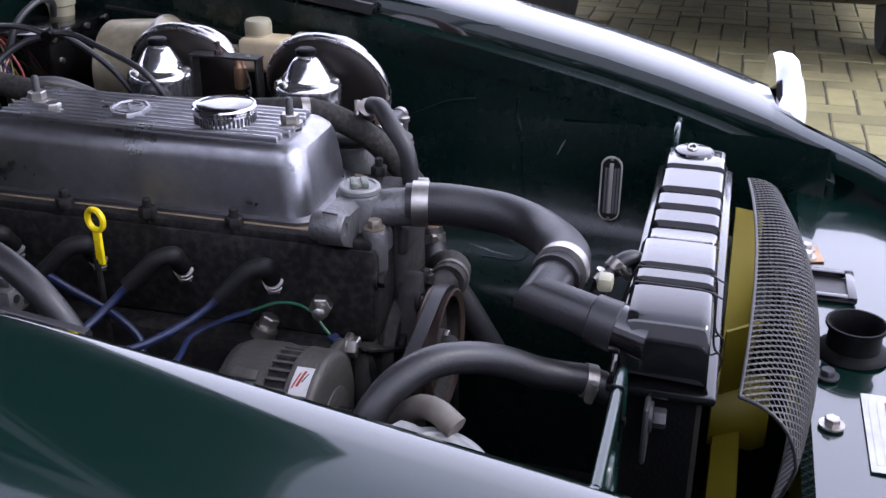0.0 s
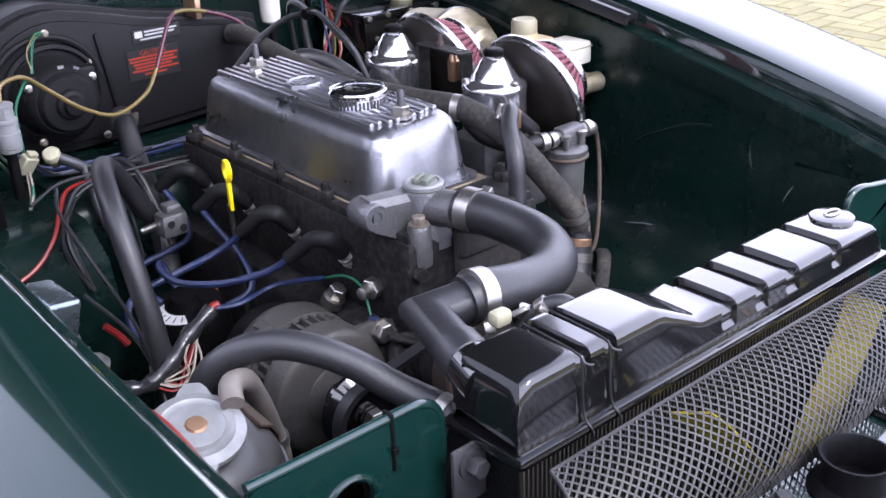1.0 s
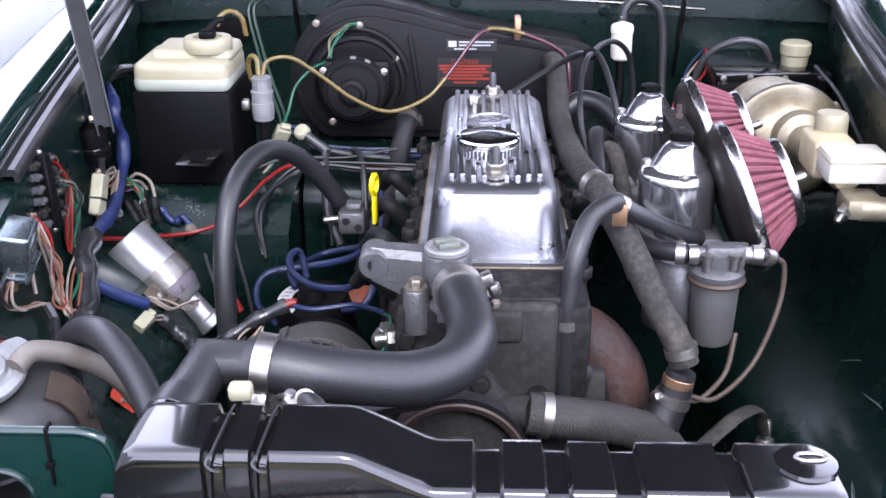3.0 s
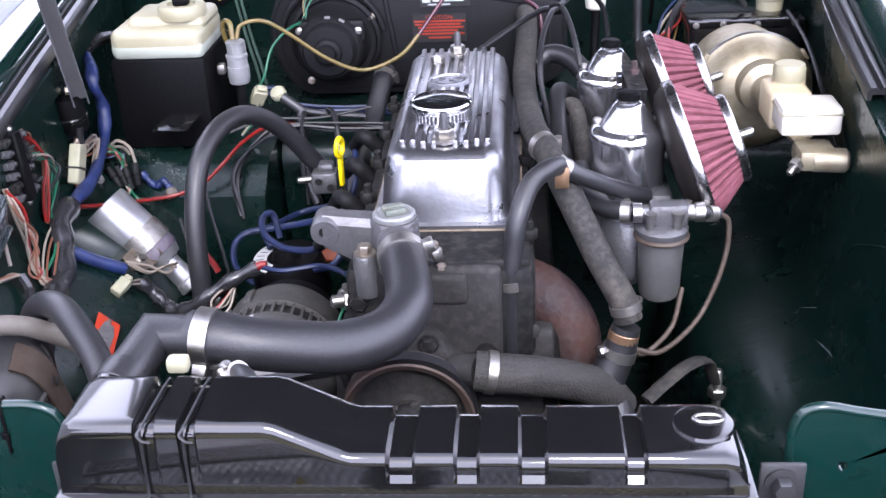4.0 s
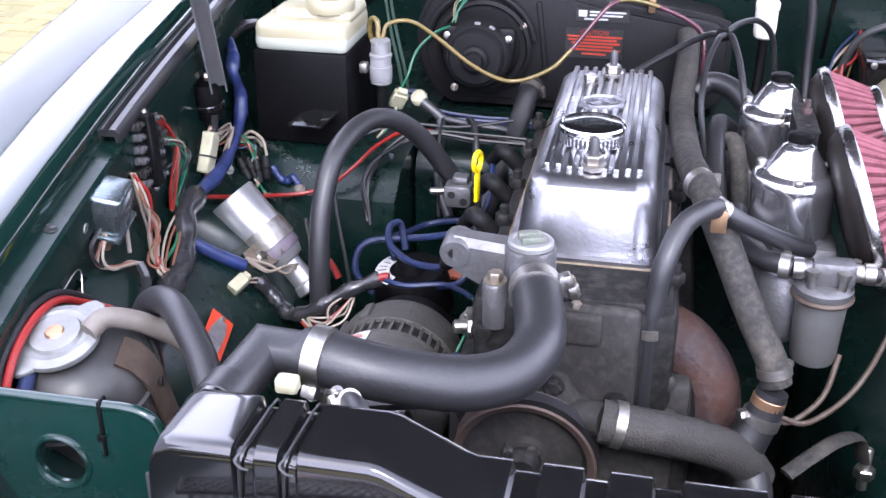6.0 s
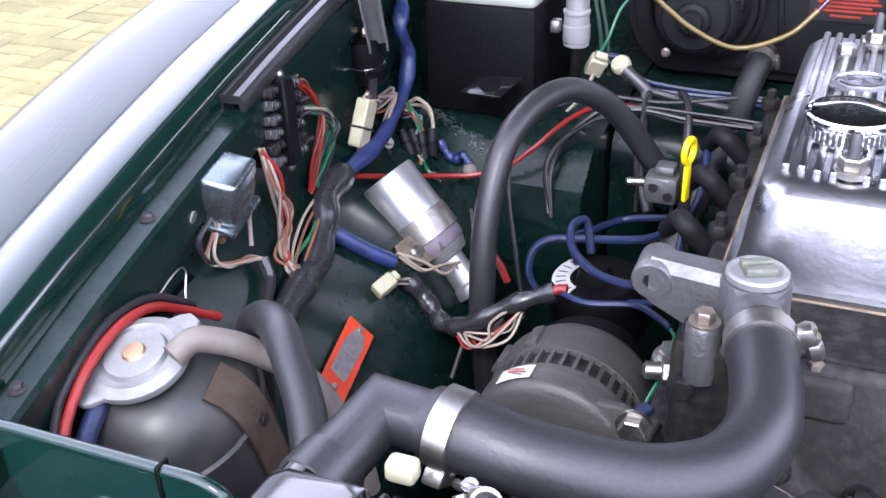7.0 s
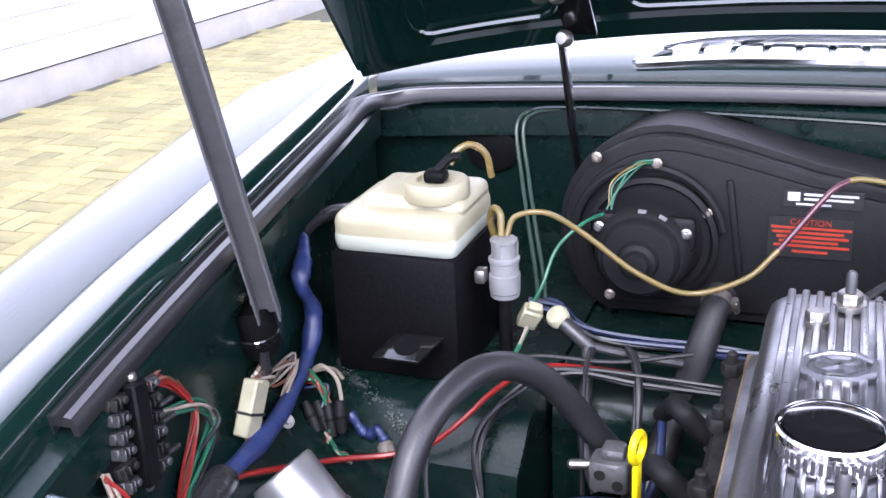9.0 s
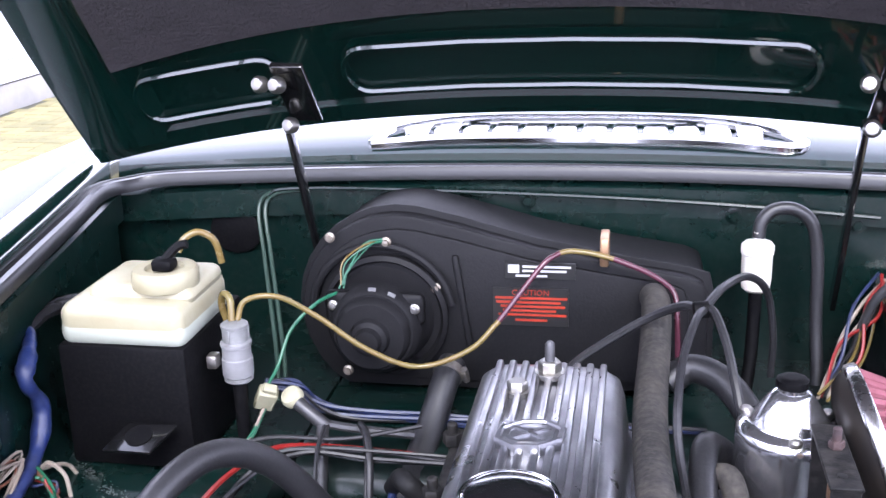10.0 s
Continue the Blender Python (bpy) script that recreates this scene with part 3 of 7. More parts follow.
cup_pose = Matrix.Translation((-0.023, -0.168, 0.7215))
part("catch_cup", lathe([(0.03, 0.0), (0.028, 0.003), (0.022, 0.006), (0.021, 0.022), (0.0245, 0.024), (0.0245, 0.027), (0.0225, 0.027), (0.0195, 0.022), (0.018, 0.004), (0, 0.003)], 36, cup_pose), BLACK, car, "black bonnet catch cup")
for x, y in ((-0.14, -0.146), (-0.07, -0.146), (0.151, -0.137), (0.17, -0.137)):
    part("panel_bolt", merge(lathe([(0.0095, 0), (0.0095, 0.0015), (0, 0.0015)], 20, Matrix.Translation((x, y, 0.7225))), hexagon(0.006, 0.001, 0.0065, Matrix.Translation((x, y, 0.7225)))), STEEL if abs(x) > 0.1 else GREY, car)
part("bolt_tab", prism([(0.138, -0.128), (0.176, -0.124), (0.186, -0.134), (0.182, -0.148), (0.146, -0.154)], 0.0012, 0, Matrix.Translation((0, 0, 0.7213))), COPPER, car, "pale washer tab under two bolts", 0)
plate = part("catch_plate", merge(box(0.064, 0.122, -0.127, -0.117, 0.7212, 0.727, 0.001), box(0.064, 0.122, -0.178, -0.170, 0.7212, 0.727, 0.001), box(0.064, 0.072, -0.17, -0.127, 0.7212, 0.727, 0.001), box(0.114, 0.122, -0.17, -0.127, 0.7212, 0.727, 0.001)), BLACK_GLOSS, car, "black framed catch plate")
# black sheet inside the frame paints the shade of an open slot
part("opening", box(0.072, 0.114, -0.17, -0.127, 0.7208, 0.7216), INK, plate, "", 0)
for x in (0.079, 0.096):
    part("plate_bolt", hexagon(0.0055, 0, 0.005, Matrix.Translation((x, -0.122, 0.727))), GREY, plate)
paper = part("service_label", box(-0.19, -0.088, -0.212, -0.170, 0.7213, 0.722), PAPER, car, "white paper label with pale red bars", 0)
for k in range(6):
    part("bar", box(-0.182, -0.098, -0.207 + 0.006 * k, -0.2045 + 0.006 * k, 0.7221, 0.7223), REDINK if k % 3 == 0 else PAPER, paper, "", 0)
oval = part("chassis_plate", prism([(0.013 * math.cos(a) , 0.028 * (1 if math.sin(a) > 0 else -1) + 0.013 * math.sin(a)) for a in (2 * math.pi * k / 24 + 0.01 for k in range(24))], 0.0015, 0, Matrix.Translation((0.350, 0.076, 0.693)) @ Euler((radians(90), 0, radians(-90))).to_matrix().to_4x4()), RESERVOIR, car, "oval plate with a black field and silver bars", 20)
part("plate_field", prism([(0.011 * math.cos(a), 0.028 * (1 if math.sin(a) > 0 else -1) + 0.011 * math.sin(a)) for a in (2 * math.pi * k / 24 + 0.01 for k in range(24))], 0.0006, 0, Matrix.Translation((0.3482, 0.076, 0.693)) @ Euler((radians(90), 0, radians(-90))).to_matrix().to_4x4()), INK, oval, "", 20)
for k in range(5):
    part("bar", box(0.3469, 0.3474, 0.0665 + 0.0036 * k, 0.0690 + 0.0036 * k + (0.002 if k == 2 else 0), 0.662, 0.72 if k != 2 else 0.726), RESERVOIR if k == 2 else WHITE, oval, "", 0)
for z in (0.655, 0.731):
    part("rivet", lathe([(0.0025, 0), (0.002, 0.0015), (0, 0.002)], 10, along((0.3482, 0.076, z), (0.33, 0.076, z))), STEEL, oval)


def nose():
    rows = []
    for k in range(21):
        u = -1 + k / 10
        x = 0.62 * u
        y = -0.33 + 0.2 * abs(u) ** 3
        low = 0.7 * max(0.0, abs(u) - 0.55)
        rows.append([(x, y + 0.05, 0.70 - low), (x, y, 0.68 - low), (x, y - 0.03, 0.6 - low), (x, y - 0.03, 0.4), (x, y + 0.02, 0.25)])
    return loft(rows, thick=0.002)


part("nose_panel", nose(), GREEN, car, "dark green nose panel")
for s in (-1, 1):
    lamp_pose = Matrix.Translation((s * 0.525, -0.096, 0.742)) @ Euler((radians(90), 0, radians(s * 6))).to_matrix().to_4x4()
    lamp = part("headlamp", lathe([(0.08, 0.0), (0.084, 0.008), (0.082, 0.022), (0.076, 0.03), (0.073, 0.028)], 40, lamp_pose), CHROME, car, "round headlamp with a chrome rim")
    part("lens", lathe([(0.073, 0.026), (0.055, 0.038), (0.03, 0.045), (0, 0.047)], 40, lamp_pose), GLASS, lamp, "clear ribbed lens")


# rubber seal round the opening
def seal(points):
    """A rubber strip of grooved channel section along a smooth line."""
    section = [(-0.0105, -0.004), (-0.011, 0.004), (-0.008, 0.0085), (-0.003, 0.009), (0.0, 0.006), (0.003, 0.009), (0.008, 0.0085), (0.011, 0.004), (0.0105, -0.004), (0.0065, -0.004), (0.006, 0.002), (-0.006, 0.002), (-0.0065, -0.004)]
    path = spline(points, 5)
    rows = []
    for i, p in enumerate(path):
        way = (path[min(i + 1, len(path) - 1)] - path[max(i - 1, 0)]).normalized()
        side = way.cross(Vector((0, 0, 1))).normalized()
        up_ = side.cross(way)
        rows.append([p + side * u + up_ * v for u, v in section])
    bm = loft(rows, closed=True)
    bm.verts.ensure_lookup_table()
    n = len(section)
    bm.faces.new([bm.verts[k] for k in range(n)][::-1])
    bm.faces.new([bm.verts[len(bm.verts) - n + k] for k in range(n)])
    return bm


left_seal = [(-lip(y)[0] - 0.009, y, lip(y)[1] + 0.009) for y in (0.285, 0.35, 0.45, 0.55, 0.65, 0.75, 0.82)]
back_seal = [(-0.452, 0.862, 0.927), (-0.40, 0.882, 0.93), (-0.2, 0.896, 0.935), (0, 0.9, 0.937), (0.2, 0.896, 0.935), (0.39, 0.882, 0.93), (0.438, 0.862, 0.92)]
right_seal = [(lip(y, 1)[0] + 0.0085, y, lip(y, 1)[1] + 0.009) for y in (0.82, 0.75, 0.65, 0.55, 0.45, 0.38)]
single("bonnet_seal", seal(left_seal + back_seal + right_seal), SEAL, "black rubber seal strip round the bonnet opening", "seal", kind="structure")

# ---- ground and surroundings ----
def ground_sheet():
    bm = bmesh.new()
    bmesh.ops.create_grid(bm, x_segments=2, y_segments=2, size=300)
    bm.transform(Matrix.Translation((0, 0, -0.006)))
    return bm


ground = single("ground", ground_sheet(), JOINT, "sandy joints of a brick paved yard", "ground", kind="structure", smooth=0)

# white clad building beside the yard
building = thing("building", "white weatherboarded building with a grey plinth", "building", at=(-4.1, 5, 0))
part("plinth", box(-4.3, -3.9, -6, 22, -0.01, 0.17, 0.01), CONCRETE, building, "grey concrete plinth")
part("wall", box(-4.3, -3.93, -6, 22, 0.17, 3.11), SIDING, building)
for k in range(21):
    z = 0.18 + 0.14 * k
    part("board", prism([(-3.93, z), (-3.888, z), (-3.885, z + 0.004), (-3.892, z + 0.136), (-3.9, z + 0.139), (-3.93, z + 0.139)], 28, 0, Matrix.Translation((0, 22, 0)) @ Matrix.Rotation(radians(90), 4, "X")), SIDING, building, "", 0)
part("roof", prism([(-9, 3.11), (-3.82, 3.11), (-3.82, 3.2), (-9, 3.2)], 29, 0, Matrix.Translation((0, 22.5, 0)) @ Matrix.Rotation(radians(90), 4, "X")), ROOF, building, "dark grey roof", 0)

# another vehicle parked on the far side
van = thing("parked_car", "dark parked car standing across the paved yard", "car", at=(5.4, 0, 0))
part("body", merge(box(3.45, 7.4, -0.86, 0.9, 0.25, 0.85, 0.1, 3), box(4.6, 7.0, -0.75, 0.8, 0.8, 1.42, 0.22, 4)), BLACK_GLOSS, van, "dark lower body")
part("bumper", box(3.38, 3.5, -0.84, 0.88, 0.3, 0.48, 0.04, 3), GREY, van, "dark grey bumper")
for x in (3.82, 6.4):
    for y in (-0.72, 0.74):
        turn = Matrix.Translation((x, y, 0.3)) @ Matrix.Rotation(radians(90), 4, "X")
        wh = part("wheel", lathe([(0.2, -0.1), (0.28, -0.1), (0.298, -0.08), (0.302, 0), (0.298, 0.08), (0.28, 0.1), (0.2, 0.1)], 40, turn), TYRE, van, "black tyre")
        part("rim", lathe([(0.0, -0.05), (0.08, -0.06), (0.19, -0.07), (0.2, -0.08)], 32, turn), GREY, wh)


# ---- engine ----
engine = thing("engine", "four-cylinder engine with dark grimy block and polished alloy rocker cover", "engine", at=(0, 0.45, 0.36))
part("block", merge(box(-0.105, 0.1, 0.24, 0.64, 0.4, 0.70, 0.012), box(-0.12, -0.1, 0.27, 0.6, 0.42, 0.62, 0.008)), IRON, engine, "oily dark cast iron block")
part("cylinder_head", merge(box(-0.082, 0.078, 0.225, 0.635, 0.70, 0.79, 0.008), box(-0.078, 0.074, 0.23, 0.63, 0.785, 0.796, 0.003)), IRON, engine)


def rocker_body():
    rows = []
    for z, w, a, b, r in ((0.795, 0.066, 0.288, 0.636, 0.018), (0.8, 0.066, 0.288, 0.636, 0.018), (0.801, 0.060, 0.294, 0.63, 0.022), (0.81, 0.058, 0.296, 0.628, 0.022), (0.845, 0.054, 0.300, 0.622, 0.022), (0.856, 0.051, 0.304, 0.618, 0.022),
                          (0.861, 0.046, 0.31, 0.612, 0.02), (0.8625, 0.04, 0.318, 0.604, 0.016)):
        ring = []
        for cx, cy, a0 in ((w - r, b - r, 0), (-w + r, b - r, 90), (-w + r, a + r, 180), (w - r, a + r, 270)):
            for k in range(7):
                t = radians(a0 + 15 * k)
                ring.append((cx + 0.0 + r * math.cos(t), cy + r * math.sin(t), z))
        rows.append(ring)
    bm = loft(rows, closed=True)
    bm.faces.new([v for v in bm.verts][-28:])
    return bm


part("gasket", merge(box(-0.0685, 0.0685, 0.2855, 0.6385, 0.7935, 0.7965, 0.001)), CORK, engine, "pale cork gasket")
cover = part("rocker_cover", rocker_body(), ALLOY, engine, "polished ribbed alloy rocker cover", 30)
for k in range(9):
    x = -0.038 + 0.0095 * k
    part("rib", box(x - 0.0026, x + 0.0026, 0.322 if 1 < k < 7 else 0.326, 0.606, 0.860, 0.8675, 0.0018), RIB, cover)
badge_pose = Matrix.Translation((-0.004, 0.487, 0.8625)) @ Matrix.Rotation(radians(22.5), 4, "Z") @ Matrix.Diagonal((1, 0.8, 1, 1))
badge = part("badge", lathe([(0.024, 0.0), (0.024, 0.0065), (0.0235, 0.0078), (0.0205, 0.0078), (0.0195, 0.0062), (0.0, 0.0062)], 8, badge_pose), ALLOY, cover, "raised octagonal cast badge", 20)
part("emblem", merge(lathe([(0.0165, 0.0055), (0.0165, 0.0076), (0.0145, 0.0076), (0.0145, 0.0055), (0.0165, 0.0055)], 8, badge_pose), box(-0.014, 0.014, -0.0012, 0.0012, 0.006, 0.0078, m=Matrix.Translation((-0.004, 0.487, 0.8625)) @ Matrix.Rotation(radians(35), 4, "Z")), box(-0.014, 0.014, -0.0012, 0.0012, 0.006, 0.0078, m=Matrix.Translation((-0.004, 0.487, 0.8625)) @ Matrix.Rotation(radians(-35), 4, "Z"))), ALLOY, badge)
part("cover_bolt", merge(hexagon(0.0075, 0.866, 0.873, Matrix.Translation((-0.02, 0.557, 0))), lathe([(0.009, 0.8625), (0.009, 0.866)], 18, Matrix.Translation((-0.02, 0.557, 0)))), STEEL, cover)
cap = part("oil_filler_cap", lathe([(0.026, 0.863), (0.0275, 0.865), (0.0275, 0.876), (0.029, 0.8775), (0.029, 0.8805), (0.0278, 0.882), (0.0268, 0.8822), (0.0258, 0.8816), (0.0252, 0.8808), (0, 0.8805)], 48, Matrix.Translation((-0.006, 0.39, 0))), CHROME, cover, "chrome oil filler cap", 35)
part("cap_top", lathe([(0.0252, 0.8818), (0.0246, 0.8822), (0.012, 0.88235), (0, 0.8824)], 48, Matrix.Translation((-0.006, 0.39, 0))), BLACK_GLOSS, cap, "glossy black cap top")
for k in range(44):
    part("grip", box(0.0268, 0.02805, -0.0011, 0.0011, 0.8665, 0.8745, 0.0002, 1, Matrix.Translation((-0.006, 0.39, 0)) @ Matrix.Rotation(radians(360 / 44 * k), 4, "Z")), GREY, cap)
for y in (0.33, 0.587):
    st = part("stud", lathe([(0.0038, 0.8625), (0.0036, 0.889), (0.002, 0.891)], 12, Matrix.Translation((0.0, y, 0))), GREY, cover)
    part("nut", merge(hexagon(0.0085, 0.868, 0.876, Matrix.Translation((0, y, 0))), lathe([(0.011, 0.864), (0.011, 0.868)], 20, Matrix.Translation((0, y, 0)))), STEEL, st)

# thermostat housing and its arm
therm = part("thermostat_housing", merge(lathe([(0.028, 0.775), (0.028, 0.788), (0.0225, 0.797), (0.0208, 0.806), (0.0205, 0.824), (0.0195, 0.8265), (0, 0.8265)], 28, Matrix.Translation((-0.04, 0.252, 0))),
                                         tube([(-0.04, 0.25, 0.805), (-0.036, 0.225, 0.812), (-0.03, 0.2, 0.812)], 0.0165, 16)), CAST, engine, "cast alloy thermostat housing")
plug = part("housing_cap", lathe([(0.0165, 0.8265), (0.0182, 0.827), (0.0182, 0.8305), (0.0168, 0.832), (0.0145, 0.8322), (0.0135, 0.8308), (0, 0.8308)], 36, Matrix.Translation((-0.04, 0.252, 0))), CAP_ALLOY, therm, "greenish tarnished filler plug")
plug_turn = Matrix.Translation((-0.04, 0.252, 0)) @ Matrix.Rotation(radians(24), 4, "Z")
part("plug_head", merge(box(-0.0092, 0.0092, 0.0016, 0.0078, 0.8305, 0.8362, 0.0014, 2, plug_turn), box(-0.0092, 0.0092, -0.0078, -0.0016, 0.8305, 0.8362, 0.0014, 2, plug_turn), box(-0.0085, 0.0085, -0.002, 0.002, 0.8305, 0.833, 0.0004, 1, plug_turn)), VERDIGRIS, plug, "slotted plug head")

def arm_casting():
    """A cast arm that tapers from the housing out to its eye."""
    rows = []
    for k in range(8):
        u = k / 7
        x = -0.045 - 0.056 * u
        h0, h1 = 0.772 + 0.030 * u, 0.824 + 0.006 * u
        y0, y1 = 0.247 - 0.001 * u, 0.272 - 0.004 * u
        rows.append([(x, y0, h0), (x, y0 - 0.001, h1 - 0.006), (x, y0 + 0.004, h1), (x, y1 - 0.006, h1 + 0.001), (x, y1, h1 - 0.006), (x, y1, h0)])
    bm = loft(rows, closed=True)
    bmesh.ops.holes_fill(bm, edges=bm.edges[:])
    return bm


arm = part("housing_arm", merge(arm_casting(), lathe([(0.0115, -0.014), (0.0128, -0.012), (0.0128, 0.012), (0.0115, 0.014), (0.0055, 0.014), (0.0055, -0.014), (0.0115, -0.014)], 28, along((-0.099, 0.258, 0.8165), (-0.099, 0.24, 0.8155)))), CAST, therm, "cast arm with a bored eye")
# dark plug fills the eye, standing in for the shade of its bore
part("bore", lathe([(0.0052, -0.012), (0.0052, 0.012)], 16, along((-0.099, 0.258, 0.816), (-0.099, 0.24, 0.816))), IRON, arm)
for x, y, z0, z1, r in ((-0.064, 0.231, 0.765, 0.803, 0.0105), (-0.008, 0.24, 0.77, 0.80, 0.009), (0.0, 0.224, 0.765, 0.787, 0.0075)):
    post = part("post", lathe([(r, z0), (r * 1.04, z0 + 0.01), (r, z1 - 0.002), (r * 0.9, z1)], 20, Matrix.Translation((x, y, 0))), CAST, therm)
    part("bolt", merge(hexagon(r * 0.6, z1 + 0.001, z1 + 0.0085, Matrix.Translation((x, y, 0))), lathe([(r * 0.9, z1), (r * 0.9, z1 + 0.0015)], 16, Matrix.Translation((x, y, 0)))), TARNISH, post, "tarnished bolt")
for k in range(5):
    y = 0.272 + 0.083 * k
    part("head_nut", merge(lathe([(0.004, 0.79), (0.004, 0.812), (0.003, 0.813)], 10, Matrix.Translation((-0.076, y, 0))), hexagon(0.008, 0.795, 0.805, Matrix.Translation((-0.076, y, 0)))), IRON, engine)
    part("head_nut", merge(lathe([(0.004, 0.79), (0.004, 0.812), (0.003, 0.813)], 10, Matrix.Translation((0.073, y, 0))), hexagon(0.008, 0.795, 0.805, Matrix.Translation((0.073, y, 0)))), IRON, engine)
for k in range(4):
    y = 0.319 + 0.0855 * k
    m = along((-0.072, y + 0.002, 0.74), (-0.108, y - 0.004, 0.778))
    plug = part("spark_plug", merge(hexagon(0.0105, -0.006, 0.009, m), lathe([(0.0095, 0.009), (0.0095, 0.0115), (0.0075, 0.012), (0.0075, 0.0145), (0.0092, 0.015), (0.0092, 0.0175), (0.0065, 0.018), (0.0065, 0.026)], 18, m)), STEEL, engine, "spark plug with a right-angled rubber boot")
    part("boot", tube([tuple(m @ Vector((0, 0, 0.022))), tuple(m @ Vector((0, 0, 0.036))), tuple(m @ Vector((0, 0, 0.049))), (-0.1135, y + 0.008, 0.774), (-0.12, y + 0.02, 0.763), (-0.127, y + 0.032, 0.7515)], lambda u: 0.0084 - 0.003 * max(0.0, u - 0.45), 14, 20), BOOT, plug, "dark grey bent rubber boot")
part("front_plate", merge(box(-0.1, 0.085, 0.229, 0.242, 0.5, 0.70, 0.004), lathe([(0.045, 0), (0.05, 0.012), (0.042, 0.02)], 28, along((-0.028, 0.235, 0.672), (-0.028, 0.2, 0.672)))), DUSTY, engine, "oily front plate and water pump")
for x, y, z in ((0.036, 0.2185, 0.712), (-0.072, 0.226, 0.76)):
    part("front_bolt", merge(hexagon(0.0075, 0, 0.007, along((x, y, z), (x, y - 0.02, z))), lathe([(0.01, -0.002), (0.01, 0.0012)], 18, along((x, y, z), (x, y - 0.02, z)))), IRON, engine)
part("head_front", merge(box(-0.03, 0.05, 0.219, 0.232, 0.69, 0.794, 0.006, 3), box(-0.03, 0.022, 0.213, 0.224, 0.762, 0.79, 0.005, 3)), DUSTY, engine, "dusty cast front of the cylinder head")
part("mount_boss", merge(box(0.066, 0.094, 0.236, 0.258, 0.68, 0.722, 0.005, 2), lathe([(0.008, 0), (0.0085, 0.006), (0.006, 0.008), (0, 0.009)], 16, along((0.073, 0.236, 0.726), (0.073, 0.21, 0.728)))), DUSTY, engine, "grey casting beside the block")
pump_body = part("water_pump", merge(prism([(-0.05, -0.02), (-0.03, 0.048), (-0.012, 0.06), (0.002, 0.055), (0.012, 0.038), (0.03, 0.026), (0.034, 0.008), (0.02, -0.005), (0.0, -0.03)][::-1], 0.022, 0.005, Matrix.Translation((-0.006, 0.222, 0.682)) @ Matrix(((1, 0, 0, 0), (0, 0, -1, 0), (0, 1, 0, 0), (0, 0, 0, 1)))),
                                     tube([(-0.006, 0.208, 0.698), (0.012, 0.2, 0.708), (0.03, 0.1915, 0.712)], 0.0138, 18)), DUSTY, engine, "dusty cast water pump with its outlet neck")
for x, z in ((-0.012, 0.733), (-0.036, 0.722)):
    part("pump_bolt", merge(hexagon(0.0068, 0, 0.006, along((x, 0.2, z), (x, 0.18, z))), lathe([(0.009, -0.002), (0.009, 0.001)], 18, along((x, 0.2, z), (x, 0.18, z)))), IRON, pump_body)
part("adjuster_arm", merge(box(-0.0065, 0.0065, -0.002, 0.002, 0, 0.075, 0.001, 1, along((-0.104, 0.232, 0.708), (-0.045, 0.212, 0.678))), lathe([(0.01, -0.002), (0.01, 0.003)], 18, along((-0.047, 0.212, 0.684), (-0.047, 0.2, 0.684)))), IRON, engine, "slotted adjuster arm")
part("oil_pipe", tube([(-0.09, 0.25, 0.71), (-0.094, 0.235, 0.70), (-0.085, 0.225, 0.66), (-0.07, 0.222, 0.60)], 0.0045, 10), IRON, engine)
part("sender", merge(hexagon(0.01, 0, 0.012, along((-0.082, 0.275, 0.735), (-0.11, 0.268, 0.735))), lathe([(0.006, 0.012), (0.006, 0.022), (0.003, 0.024)], 12, along((-0.082, 0.275, 0.735), (-0.11, 0.268, 0.735)))), STEEL, engine)

# radiator
radiator = thing("radiator", "gloss black radiator with a ribbed top tank", "radiator", at=(0, -0.03, 0.38))


GROOVES = ((-0.169, -0.155), (-0.142, -0.130), (-0.017, 0.001), (0.024, 0.040), (0.063, 0.081), (0.126, 0.140))


def tank():
    """Top tank with pressed grooves across it."""
    stations = [(-0.2205, 0.794, 0.0), (-0.22, 0.814, 0.0), (-0.218, 0.8245, 0.0), (-0.214, 0.8305, 0.0), (-0.206, 0.834, 0.0), (-0.09, 0.834, 0.0), (-0.083, 0.8325, 0.0), (-0.045, 0.8135, 0.0), (-0.038, 0.811, 0.0), (0.185, 0.811, 0.0), (0.193, 0.808, 0.0), (0.198, 0.80, 0.0), (0.2, 0.79, 0.0)]
    for a, b in GROOVES:
        top = 0.834 if a < -0.1 else 0.811
        stations += [(a, top, 0), (a + 0.0022, top, 1), (b - 0.0022, top, 1), (b, top, 0)]
    rows = []
    for x, top, g in sorted(stations):
        y0, y1 = -0.052 + 0.0025 * g, 0.006 - 0.003 * g
        t = top - 0.005 * g
        rows.append([(x, -0.055, 0.782), (x, -0.053, 0.7885), (x, -0.0528, 0.7915), (x, y0 - 0.0001, t - 0.0105), (x, y0, t - 0.0075), (x, y0 + 0.0007, t - 0.0042), (x, y0 + 0.0024, t - 0.0018), (x, y0 + 0.005, t - 0.0004), (x, y0 + 0.008, t), (x, y0 + 0.011, t + 0.0001), (x, -0.022, t + 0.0003), (x, y1 - 0.010, t + 0.0001), (x, y1 - 0.007, t), (x, y1 - 0.003, t - 0.0012), (x, y1, t - 0.006), (x, 0.009, 0.782)])
    bm = loft(rows)
    bmesh.ops.holes_fill(bm, edges=bm.edges[:])
    return bm


part("top_tank", tank(), BLACK_GLOSS, radiator, "gloss black top tank", 30)
part("seam", box(-0.2245, 0.206, -0.06, 0.014, 0.776, 0.784, 0.003), BLACK_GLOSS, radiator)
part("core", box(-0.216, 0.196, -0.048, 0.002, 0.42, 0.777), CORE, radiator, "dark finned core")

